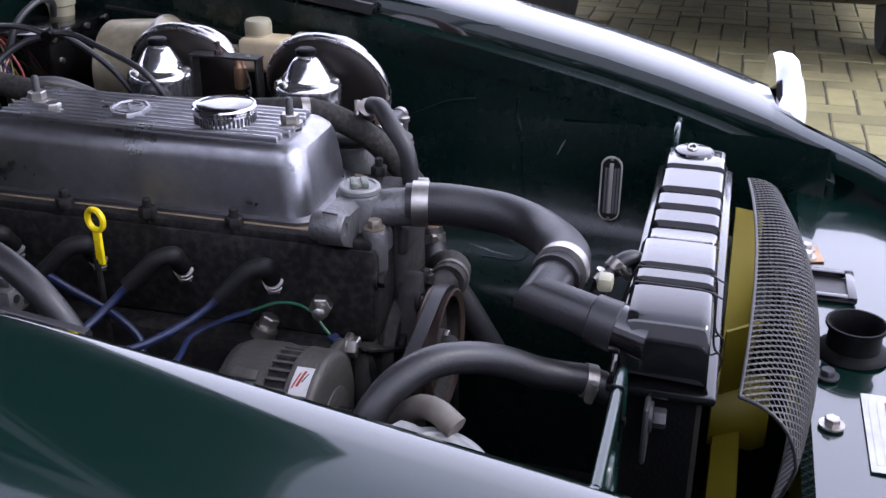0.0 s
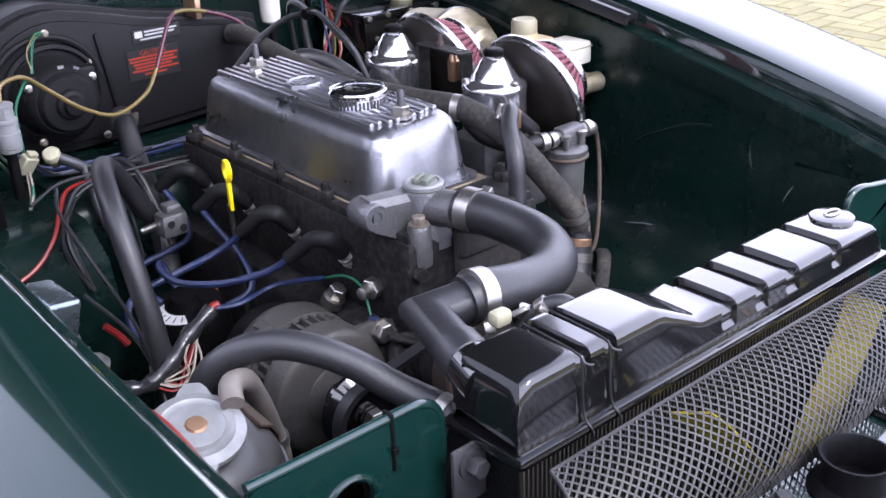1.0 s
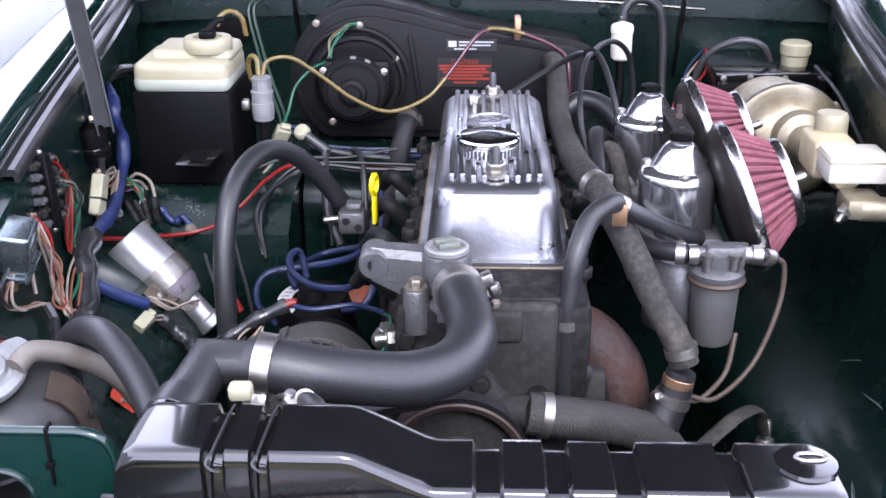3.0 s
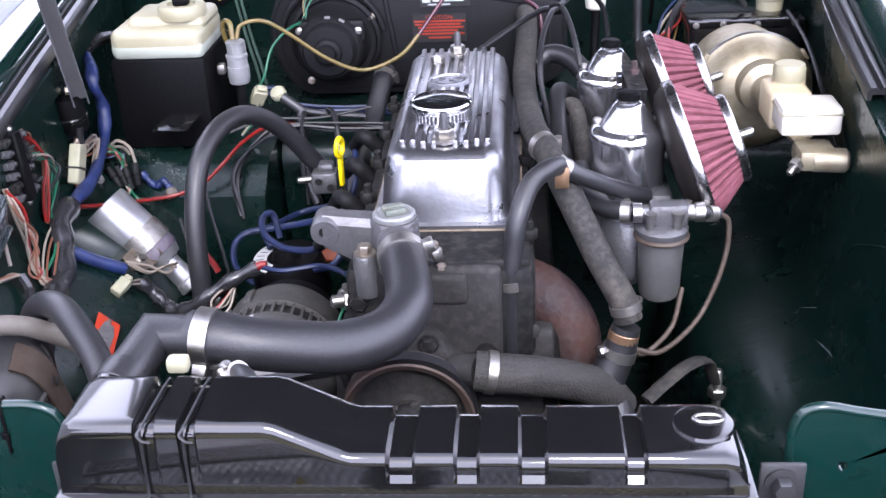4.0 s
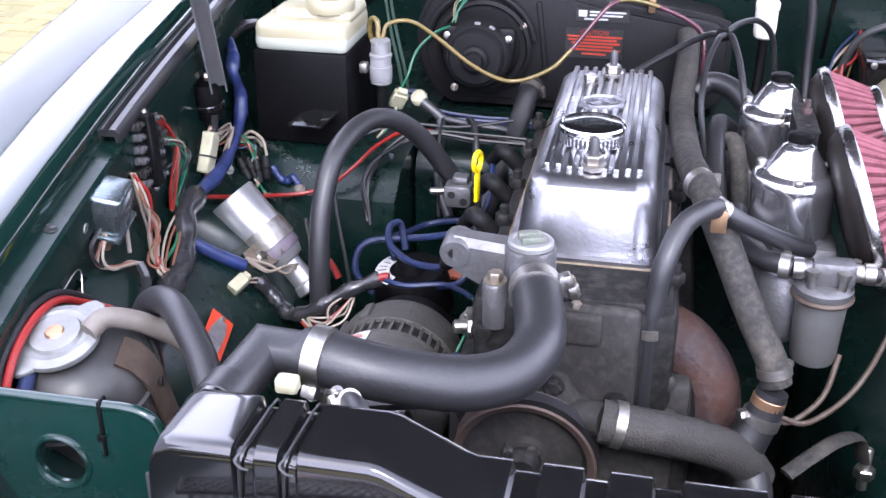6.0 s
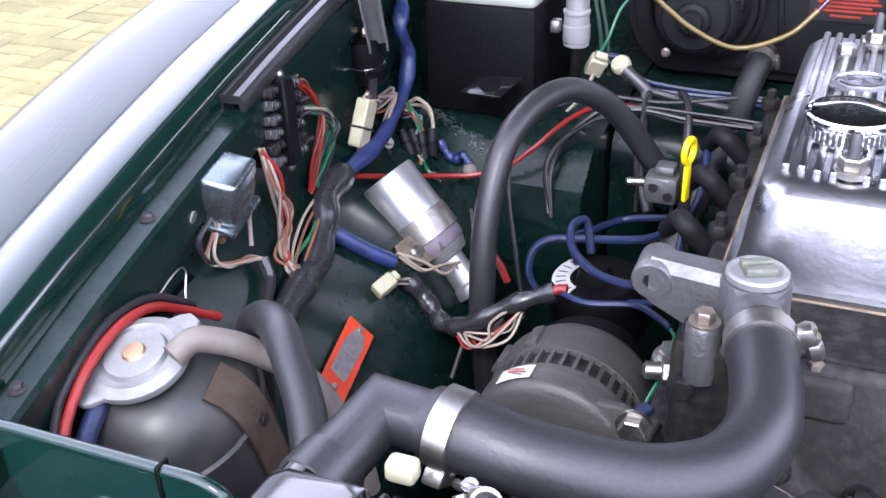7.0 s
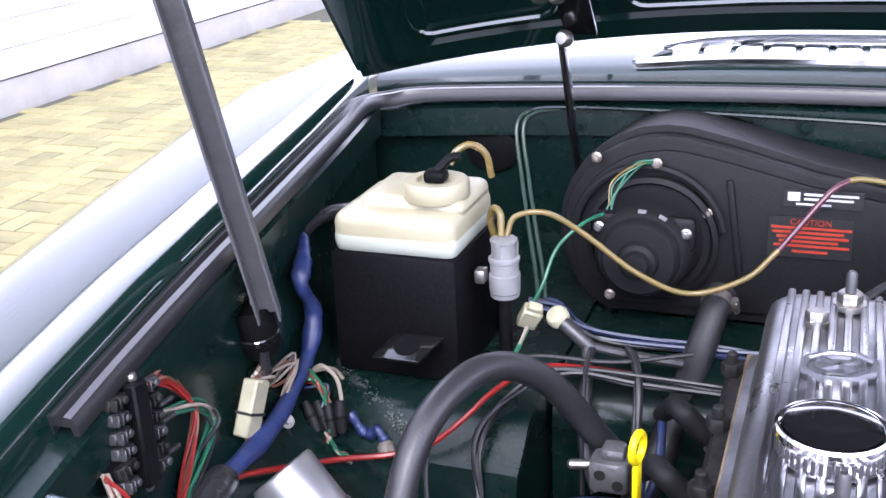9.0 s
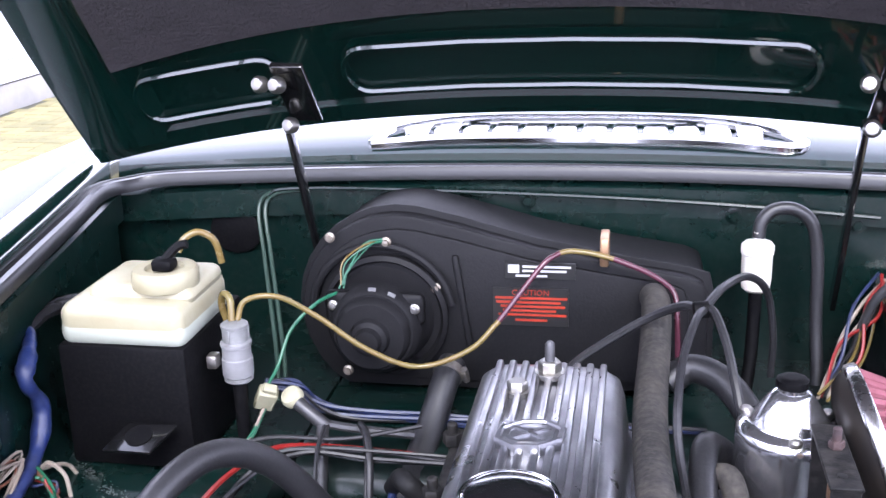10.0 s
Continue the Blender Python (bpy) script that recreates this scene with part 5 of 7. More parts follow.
# brake servo and master cylinder
servo = thing("brake_servo", "gold zinc plated brake servo with master cylinder", "brake servo", at=(0.33, 0.6, 0.75))
sm = along((0.33, 0.655, 0.818), (0.34, 0.5, 0.822))
low = Matrix.Translation((0, 0, -0.018)) @ sm
part("drum", lathe([(0.04, -0.06), (0.06, -0.05), (0.062, -0.02), (0.063, 0.016), (0.067, 0.018), (0.067, 0.026), (0.062, 0.03), (0.058, 0.046), (0.043, 0.058), (0.03, 0.062), (0, 0.063)], 48, low), ZINC, servo, "dented gold zinc drum")
part("crimp_ring", lathe([(0.0675, 0.0175), (0.0685, 0.019), (0.0685, 0.0235), (0.0675, 0.025), (0.066, 0.025), (0.066, 0.0175), (0.0675, 0.0175)], 56, low), STEEL, servo, "crimped steel seam")
for a in (35, 145, 215, 325):
    part("crimp_tab", box(0.066, 0.0715, -0.007, 0.007, 0.017, 0.026, 0.0015, 1, low @ Matrix.Rotation(radians(a), 4, "Z")), ZINC, servo)
part("master_cylinder", merge(lathe([(0.03, 0.06), (0.028, 0.075), (0.018, 0.08), (0.0165, 0.1), (0.0165, 0.2), (0.014, 0.206), (0.0, 0.207)], 28, sm), box(0.335, 0.372, 0.415, 0.455, 0.79, 0.812, 0.006), lathe([(0.012, 0), (0.012, 0.03), (0.009, 0.033), (0, 0.033)], 20, along((0.35, 0.425, 0.80), (0.40, 0.42, 0.80)))), ZINC, servo, "gold plated master cylinder")
res = part("fluid_reservoir", box(0.318, 0.376, 0.43, 0.475, 0.822, 0.85, 0.004, 2), RESERVOIR, servo, "white plastic fluid reservoir")
part("rear_chamber", merge(box(0.316, 0.358, 0.472, 0.53, 0.812, 0.851, 0.006, 3), lathe([(0.017, 0.845), (0.0165, 0.853)], 28, Matrix.Translation((0.341, 0.512, 0)))), OLD_RESERVOIR, res, "yellowed rear chamber")
part("lid_seam", merge(box(0.3172, 0.3768, 0.4292, 0.4758, 0.8425, 0.8445, 0.0008, 1)), BOTTLE, res, "yellowed seam of the reservoir")
part("pipe_union", merge(hexagon(0.0075, 0, 0.012, along((0.338, 0.425, 0.80), (0.325, 0.41, 0.792))), lathe([(0.004, 0.012), (0.004, 0.02), (0.0025, 0.022)], 10, along((0.338, 0.425, 0.80), (0.325, 0.41, 0.792)))), STEEL, servo)
part("cap", lathe([(0.015, 0.85), (0.0165, 0.854), (0.0165, 0.866), (0.0145, 0.87), (0, 0.871)], 28, Matrix.Translation((0.341, 0.512, 0))), BOTTLE, res, "cream screw cap")
pedal = thing("pedal_box", "black metal pedal box cover with a cream fluid cap", "pedal box", at=(0.345, 0.8, 0.768))
part("cover", box(0.278, 0.415, 0.762, 0.88, 0.754, 0.846, 0.004), BLACK_GLOSS, pedal)
part("cover_lip", box(0.276, 0.417, 0.7605, 0.88, 0.8365, 0.848, 0.002), BLACK_GLOSS, pedal)
part("reservoir_cap", lathe([(0.016, 0.846), (0.017, 0.86), (0.019, 0.862), (0.019, 0.874), (0.016, 0.877), (0, 0.878)], 24, Matrix.Translation((0.383, 0.81, 0))), BOTTLE, pedal, "cream screw cap")
for x, z in ((0.285, 0.842), (0.318, 0.843), (0.36, 0.842), (0.405, 0.843), (0.298, 0.812), (0.29, 0.785)):
    part("screw", lathe([(0.004, 0), (0.004, 0.003), (0, 0.004)], 8, Matrix.Translation((x, 0.7605 if z > 0.83 else 0.762, z)) @ Matrix.Rotation(radians(90), 4, "X")), STEEL, pedal)

# fuel filter bowl
ff = thing("fuel_filter", "cast fuel filter with hanging glassy grey bowl", "fuel filter", at=(0.195, 0.29, 0.72))
at = Matrix.Translation((0.19, 0.297, 0))
part("bowl", lathe([(0.0, 0.7235), (0.0135, 0.7235), (0.0172, 0.726), (0.0185, 0.731), (0.0195, 0.757), (0.0205, 0.785), (0, 0.785)], 36, at), BOWL, ff, "grey metal bowl")
part("band", lathe([(0.0205, 0.782), (0.0242, 0.783), (0.0248, 0.7845), (0.0242, 0.786), (0.0225, 0.787), (0.0205, 0.787), (0.0205, 0.782)], 32, at), STRAP, ff, "tarnished brass clamp band")
for dx in (-0.012, 0.012):
    part("screw", merge(lathe([(0.0035, 0.796), (0.0035, 0.806), (0.0055, 0.807), (0.0055, 0.811), (0, 0.8115)], 12, at @ Matrix.Translation((dx, -0.012, 0)))), STEEL, ff)
for x in (0.168, 0.222):
    part("hose_clip", lathe([(0.0075, -0.004), (0.0088, -0.004), (0.0088, 0.004), (0.0075, 0.004), (0.0075, -0.004)], 18, along((x, 0.297, 0.806), (x + 0.01, 0.297, 0.806))), STEEL, ff)
part("head", merge(lathe([(0.022, 0.785), (0.0232, 0.788), (0.0232, 0.7925), (0.019, 0.796), (0, 0.796)], 28, at), box(0.178, 0.212, 0.288, 0.306, 0.795, 0.816, 0.004), tube([(0.165, 0.297, 0.806), (0.225, 0.297, 0.806)], 0.007, 12, 2)), CAST, ff)

# exhaust manifold
manifold = thing("exhaust_manifold", "rusty cast iron exhaust manifold elbow on the cylinder head", "exhaust manifold", at=(0.1, 0.3, 0.7))
part("pipe", tube([(0.04, 0.345, 0.72), (0.065, 0.333, 0.717), (0.088, 0.321, 0.711), (0.105, 0.309, 0.697), (0.1135, 0.301, 0.68), (0.1165, 0.299, 0.655)], lambda k: 0.0282 - 0.003 * k, 28, 8), RUST, manifold, "mauve grey rusted elbow")
part("downpipe", tube([(0.1165, 0.299, 0.665), (0.119, 0.305, 0.6), (0.122, 0.33, 0.45)], 0.023, 16), IRON, manifold, "black downpipe")

# ignition coil on its strap
coil = thing("ignition_coil", "silver cylindrical coil clamped to the inner wing", "coil", at=(-0.35, 0.46, 0.69))
cm = along((-0.374, 0.452, 0.752), (-0.297, 0.442, 0.667))
part("can", lathe([(0.0, 0.0), (0.0245, 0.0), (0.026, 0.002), (0.026, 0.066), (0.0255, 0.067)], 36, cm), SILVER, coil, "silver painted can")
part("band", lathe([(0.0255, 0.067), (0.0255, 0.076), (0.0235, 0.079)], 36, cm), PURPLE, coil, "faded purple label band")
part("clamp", lathe([(0.0262, 0.044), (0.0274, 0.0445), (0.0274, 0.0665), (0.0262, 0.067)], 40, cm), CLIP, coil, "tarnished steel clamp")
foot = Matrix.Translation((-0.331, 0.414, 0.7055)) @ Euler((radians(-4), radians(39), radians(-25))).to_matrix().to_4x4()
part("clamp_foot", merge(prism([(-0.011, -0.017), (0.006, -0.019), (0.014, -0.006), (0.012, 0.02), (-0.010, 0.02), (-0.015, 0.0)], 0.0018, 0.0005, foot), box(-0.009, 0.010, 0.017, 0.019, 0, 0.012, 0.0005, 1, foot)), BRACKET, coil, "rusty clamp foot bolted to the wing")
part("bolt", merge(hexagon(0.0046, 0.0018, 0.006, foot), lathe([(0.0065, 0.0018), (0.0065, 0.0026)], 16, foot)), STEEL, coil)
part("insulator", lathe([(0.0235, 0.079), (0.02, 0.088), (0.0135, 0.09), (0.013, 0.115), (0.0155, 0.117), (0.0155, 0.126), (0.011, 0.128), (0, 0.128)], 28, cm), SILVER, coil, "pale plastic tower")

# alternator
alt = thing("alternator", "dusty grey alternator with slotted end cover", "alternator", at=(-0.155, 0.28, 0.62))
am = along((-0.155, 0.212, 0.695), (-0.155, 0.34, 0.695))
part("drive_bracket", lathe([(0.0, -0.002), (0.03, -0.002), (0.046, -0.001), (0.0535, 0.0), (0.0575, 0.002), (0.059, 0.005), (0.0595, 0.026), (0.057, 0.028)], 56, am), ALT, alt)
part("slotted_band", lathe([(0.0555, 0.027), (0.0555, 0.045)], 48, am), IRON, alt, "black slots of the vent band")
for k in range(40):
    part("slot_bar", box(-0.0013, 0.0013, 0.054, 0.0585, 0.027, 0.046, m=am @ Matrix.Rotation(radians(9 * k), 4, "Z")), ALT, alt)
part("rear_bracket", lathe([(0.057, 0.045), (0.0595, 0.046), (0.0595, 0.075), (0.055, 0.086), (0.046, 0.091)], 56, am), ALT, alt)
part("end_cap", lathe([(0.046, 0.089), (0.046, 0.112), (0.04, 0.122), (0, 0.123)], 40, am), BLACK, alt, "black end cap")
for a, w in ((28, 0.007), (-24, 0.007), (62, 0.005)):
    part("web", box(-w, w, 0.05, 0.0628, 0.05, 0.074, 0.0022, 2, am @ Matrix.Rotation(radians(a - 90), 4, "Z")), ALT, alt, "cast lug on the rear bracket")
part("face", lathe([(0.0, -0.0045), (0.026, -0.0045), (0.03, -0.003), (0.031, 0.0)], 40, am), ALT, alt)
part("lug", prism([(-0.016, 0.05), (-0.045, 0.034), (-0.052, 0.02), (-0.03, 0.012), (0.055, -0.012), (0.063, -0.02), (0.066, -0.033), (0.06, -0.044), (0.05, -0.05), (0.02, -0.05), (0, 0.0)][::-1], 0.009, 0.002, Matrix.Translation((-0.155, 0.2255, 0.695)) @ Matrix(((1, 0, 0, 0), (0, 0, -1, 0), (0, -1, 0, 0), (0, 0, 0, 1)))), ALT, alt, "tapered lug plate")
part("lug_bolt", merge(hexagon(0.0095, 0, 0.009, along((-0.098, 0.2165, 0.734), (-0.098, 0.19, 0.734))), lathe([(0.012, -0.002), (0.012, 0.0015)], 20, along((-0.098, 0.2165, 0.734), (-0.098, 0.19, 0.734)))), STEEL, alt)
part("clamp_bolt", merge(hexagon(0.0085, 0, 0.012, along((-0.093, 0.295, 0.738), (-0.088, 0.285, 0.76))), lathe([(0.011, -0.01), (0.011, 0)], 16, along((-0.093, 0.295, 0.738), (-0.088, 0.285, 0.76)))), STEEL, alt)
part("pulley", lathe([(0.0, -0.052), (0.012, -0.052), (0.012, -0.05), (0.033, -0.052), (0.036, -0.05), (0.036, -0.046), (0.03, -0.04), (0.036, -0.034), (0.036, -0.03), (0.033, -0.028), (0.014, -0.026), (0.014, 0)], 40, am), BLACK_GLOSS, alt, "worn black pulley")
part("pulley_nut", hexagon(0.01, -0.062, -0.052, am), STEEL, alt)
def on_drum(a, y, lift=0.0):
    """A point on the drive bracket's drum, a degrees from the top towards the wing."""
    return (-0.155 - (0.0597 + lift) * math.sin(radians(a)), y, 0.695 + (0.0597 + lift) * math.cos(radians(a)))


alabel = part("label", loft([[on_drum(a, y, 0.0006) for a in range(14, 40, 5)] for y in (0.2185, 0.2335)], thick=0.0004), PAPER, alt, "white label with a red emblem")
for a0, a1, y0, y1, mat in ((18, 32, 0.2235, 0.2255, REDINK), (20, 28, 0.221, 0.222, INK), (20, 34, 0.2275, 0.2288, REDINK)):
    part("emblem_bar", loft([[on_drum(a0 + (a1 - a0) * k / 3, y + 0.0012 * k, 0.0013) for k in range(4)] for y in (y0, y1)], thick=0.0002), mat, alabel)

# the whole alternator hangs a little lower and further back
alt.location = (-0.16, 0.307, 0.594)

# distributor
dist = thing("distributor", "black distributor cap with a torn white label", "distributor", at=(-0.19, 0.465, 0.6))
dm = along((-0.178, 0.462, 0.615), (-0.187, 0.456, 0.69))
part("cap", lathe([(0.036, 0.02), (0.0405, 0.024), (0.0405, 0.052), (0.0375, 0.068), (0.036, 0.0708), (0.016, 0.0712), (0.012, 0.082), (0, 0.083)], 36, dm), BLACK, dist, "black moulded cap")
part("body", lathe([(0.012, -0.04), (0.02, -0.03), (0.03, 0.01), (0.036, 0.02)], 24, dm), CAST, dist)
crescent = [(0.036 * math.cos(radians(a)), 0.036 * math.sin(radians(a))) for a in range(190, 301, 10)] + [(0.021 * math.cos(radians(a)), 0.021 * math.sin(radians(a))) for a in range(295, 194, -10)]
dlabel = part("label", prism(crescent, 0.0008, 0, dm @ Matrix.Translation((0, 0, 0.0724))), PAPER, dist, "white crescent label with dark bars", 0)
for k in range(7):
    part("bar", box(0.024, 0.033, -0.0007, 0.0007, 0.0009, 0.0011, 0, 1, dm @ Matrix.Translation((0, 0, 0.0724)) @ Matrix.Rotation(radians(200 + 15 * k), 4, "Z")), GREY, dlabel, "", 0)
single("orange_bracket", prism([(-0.02, -0.008), (0.018, -0.014), (0.022, 0.01), (-0.014, 0.016)], 0.006, 0.0015, Matrix.Translation((-0.149, 0.5, 0.664)) @ Euler((radians(25), radians(-15), radians(-20))).to_matrix().to_4x4()), ORANGE, "orange painted bracket beside the distributor", "bracket")

# dipstick
dip = thing("dipstick", "bright yellow chipped dipstick handle", "dipstick", at=(-0.119, 0.467, 0.68))
part("rod", tube([(-0.112, 0.47, 0.64), (-0.119, 0.467, 0.77)], 0.003, 8, 2), IRON, dip)
dip_plane = Matrix.Translation((-0.119, 0.463, 0.8075)) @ Matrix.Rotation(radians(-13), 4, "Z")
part("handle", merge(box(-0.0019, 0.0019, -0.0042, 0.0042, -0.042, -0.008, 0.0012, 2, dip_plane), tube([tuple(dip_plane @ Vector((0, 0.0088 * math.sin(a), -0.0095 * math.cos(a)))) for a in (math.tau * k / 12 for k in range(13))], 0.0027, 8, 3)), DIPYEL, dip, "chipped yellow loop handle")

# expansion tank with pressure cap
ex = thing("expansion_tank", "black expansion tank with a silver pressure cap", "tank", at=(-0.32, 0.09, 0.62))
em = along((-0.3535, 0.141, 0.634), (-0.3595, 0.091, 0.799)) @ Matrix.Translation((0, 0, 0.003))
ear_way = em.inverted().to_3x3() @ Vector((0.44, 0.84, 0.32))
strap_way = em.inverted().to_3x3() @ Vector((0.98, 0.12, 0.1))
ear_turn = math.degrees(math.atan2(ear_way.y, ear_way.x)) - 90
part("body", lathe([(0.0, 0.0), (0.045, 0.0), (0.056, 0.01), (0.059, 0.08), (0.059, 0.118), (0.0565, 0.132), (0.05, 0.144), (0.038, 0.154), (0.027, 0.16), (0.022, 0.16), (0.022, 0.166)], 48, em), TANK, ex, "scratched black tank")
pcap = part("pressure_cap", merge(lathe([(0.025, 0.162), (0.0305, 0.1645), (0.0316, 0.167), (0.031, 0.1695), (0.0245, 0.1715), (0.023, 0.1705), (0.0195, 0.1705), (0.018, 0.1735), (0.0115, 0.174), (0, 0.174)], 48, em),
                                  *[prism([(-0.014, 0.024), (0.014, 0.024), (0.009, 0.036), (0.005, 0.041), (-0.005, 0.041), (-0.009, 0.036)], 0.005, 0.0018, em @ Matrix.Rotation(radians(a), 4, "Z") @ Matrix.Translation((0, 0, 0.1645))) for a in (ear_turn, ear_turn + 180)]), CAP_ALLOY, ex, "dull silver twist cap with two ears")
part("rivet", lathe([(0.0072, 0.174), (0.006, 0.1755), (0, 0.176)], 20, em), COPPER, pcap, "worn brass rivet")
turned = em @ Matrix.Rotation(math.atan2(strap_way.y, strap_way.x), 4, "Z")
strap_part = part("strap", loft([[tuple(turned @ Vector((r, w, h))) for w in (-0.0135, -0.005, 0.005, 0.0135)] for r, h in ((0.0615, 0.0), (0.0615, 0.06), (0.0612, 0.118), (0.0588, 0.133), (0.052, 0.146), (0.042, 0.1535))], thick=0.0018), STRAP, ex, "dull rusty steel strap")
# black disc laid on the strap for the shade of its hole
part("strap_hole_shade", lathe([(0.004, 0), (0.004, 0.0006), (0, 0.0006)], 14, turned @ Matrix.Translation((0.0632, 0.002, 0.116)) @ Matrix.Rotation(radians(90), 4, "Y")), INK, strap_part)
part("seam", lathe([(0.0592, 0.1165), (0.0612, 0.118), (0.0612, 0.121), (0.0588, 0.1225), (0.0592, 0.1165)], 48, em), TANK, ex)

# relay, fuse block
relay = thing("relay", "square silver relay can on a bracket", "relay", at=(-0.39, 0.24, 0.82))
rm = Matrix.Translation((-0.389, 0.239, 0.831)) @ Euler((radians(8), radians(12), radians(10))).to_matrix().to_4x4()
can = part("can", box(-0.012, 0.014, -0.02, 0.02, -0.014, 0.021, 0.004, 3, rm), RELAY, relay, "dull plated can with worn writing")
for z0, z1, y0, y1 in ((0.004, 0.008, -0.011, 0.012), (-0.004, 0.0, -0.008, 0.006)):
    part("bar", box(0.0139, 0.0144, y0, y1, z0, z1, 0, 1, rm), GREY, can, "worn dark lettering", 0)
part("base", box(-0.0145, 0.0165, -0.024, 0.024, -0.0185, -0.0135, 0.0018, 2, rm), RELAY, relay)
part("bracket", merge(box(-0.014, -0.012, -0.043, -0.016, -0.012, 0.012, 0.001, 1, rm), lathe([(0.005, 0), (0.005, 0.004), (0, 0.005)], 8, rm @ Matrix.Translation((-0.012, -0.034, 0)) @ Matrix.Rotation(radians(90), 4, "Y"))), STEEL, relay)
for y in (-0.015, 0.0, 0.016):
    part("terminal", lathe([(0.0035, -0.03), (0.0035, -0.0185)], 10, rm @ Matrix.Translation((0.003, y, 0))), COPPER if y else BLUEW, relay)
fuse = thing("fuse_block", "dark old fuse block with screw terminals", "fuse block", at=(-0.4, 0.33, 0.81))
fm0 = Matrix.Translation((-0.398, 0.335, 0.846)) @ Euler((radians(-7), radians(-6), 0)).to_matrix().to_4x4()
part("base", box(-0.012, -0.002, -0.03, 0.03, -0.03, 0.028, 0.002, 1, fm0), BLACK, fuse)
part("spine", box(-0.004, 0.008, -0.007, 0.007, -0.034, 0.032, 0.0015, 1, fm0), BLACK, fuse, "black moulded spine")
fuse_rnd = random.Random(8)
for k in range(6):
    for y in (-0.0155, 0.0155):
        z = -0.027 + 0.0104 * k
        lean = fm0 @ Matrix.Translation((0, y, z)) @ Euler((radians(fuse_rnd.uniform(-9, 9)), 0, radians(fuse_rnd.uniform(-7, 7)))).to_matrix().to_4x4()
        part("terminal", merge(box(-0.003, 0.003, -0.009, 0.008, -0.0036, 0.0036, 0.0009, 1, lean), box(0.003, 0.0075, -0.0085, -0.0072, -0.0034, 0.0034, 0.0004, 1, lean), box(0.003, 0.0068, -0.0035, -0.0024, -0.0034, 0.0034, 0.0004, 1, lean),
                               lathe([(0.0027, 0.0025), (0.0027, 0.0052), (0.0018, 0.006), (0, 0.006)], 8, lean @ Matrix.Translation((0, 0.0038, 0)) @ Matrix.Rotation(radians(90), 4, "Y"))), GREY if fuse_rnd.random() < 0.45 else IRON, fuse)
for z in (-0.022, -0.0012, 0.0096):
    part("lead_end", lathe([(0.0019, 0), (0.0019, 0.013), (0, 0.0135)], 8, fm0 @ Matrix.Translation((0.003, 0.02, z)) @ Matrix.Rotation(radians(-90), 4, "X")), BLACKW, fuse)
for z in (-0.036, 0.034):
    part("screw", lathe([(0.0036, 0), (0.0036, 0.0015), (0.002, 0.003), (0, 0.003)], 12, fm0 @ Matrix.Translation((0.0, 0.002, z)) @ Matrix.Rotation(radians(90), 4, "Y")), STEEL, fuse)

# plate on the inner wing
idp = thing("identity_plate", "red and silver riveted plate on the inner wing", "plate", at=(-0.325, 0.27, 0.69))
up = (Vector((-0.327, 0.299, 0.698)) - Vector((-0.3175, 0.2305, 0.688))).normalized()
sd = (Vector((-0.321, 0.308, 0.691)) - Vector((-0.333, 0.29, 0.705)))
sd = (sd - up * sd.dot(up)).normalized()
nor = sd.cross(up)
rp = Matrix((sd, up, nor)).transposed().to_4x4()
rp.translation = (-0.3215, 0.265, 0.6955)
part("sheet", box(-0.0125, 0.0125, -0.036, 0.036, 0, 0.0012, 0.0004, 1, rp), PLATE, idp, "orange red enamel", 0)
part("silver_field", prism([(-0.0085, -0.02), (0.006, -0.022), (0.0085, 0.016), (0.006, 0.028), (-0.004, 0.029), (-0.0085, 0.012)], 0.0005, 0, rp @ Matrix.Translation((0, 0, 0.0012))), WORN_SILVER, idp, "worn silver field with illegible writing", 0)
for y0, y1, x0, x1 in ((-0.018, -0.012, -0.007, -0.004), (0.0, 0.002, -0.004, 0.004), (0.005, 0.007, -0.004, 0.004)):
    part("bar", box(x0, x1, y0, y1, 0.0017, 0.002, 0, 1, rp), PURPLE, idp, "dark worn printing", 0)
for v in (-0.031, 0.031):
    part("rivet", lathe([(0.0028, 0.001), (0.0024, 0.0028), (0, 0.0032)], 10, rp @ Matrix.Translation((0, v, 0))), STEEL, idp)

# radiator side plates
def side_plate(s):
    """Upright plate with a round hole, rounded inner top corner."""
    hole = (s * (0.31 if s < 0 else 0.27), 0.765, 0.018 if s < 0 else 0.0035)
    rings = []
    for y, grow in ((0.004, 1.0), (0.0045, 1.0), (-0.0015, 1.0), (-0.002, 1.0)):
        outer, inner = [], []
        for k in range(48):
            a = 2 * math.pi * k / 48
            dx, dz = math.cos(a), math.sin(a)
            r = 1e9
            for lim, d in ((s * 0.236, dx), (s * (0.378 if s < 0 else 0.303), dx), (0.62, dz), (0.812, dz)):
                base = hole[0] if d is dx else hole[1]
                if abs(d) > 1e-6 and (lim - base) / d > 0:
                    r = min(r, (lim - base) / d)
            x, z = hole[0] + dx * r, hole[1] + dz * r
            cx, cz = s * 0.256, 0.792
            if s * (x - cx) < 0 and z > cz:
                q = Vector((x - cx, z - cz)).normalized() * 0.02
                x, z = cx + q.x, cz + q.y
            if s > 0 and z > 0.79:
                z -= 0.17 * max(0.0, x - 0.236)
            outer.append((x, y, z))
            inner.append((hole[0] + dx * hole[2], y, hole[1] + dz * hole[2]))
        rings.append((outer, inner))
    return loft([rings[0][1], rings[0][0], rings[2][0], rings[2][1], rings[0][1]], closed=True)


for s in (-1, 1):
    pl = single("mounting_plate", side_plate(s), PLATE_GREEN_LIT, "dark green radiator mounting plate bolted beside the radiator", "mounting plate", "pair of radiator mounting plates")
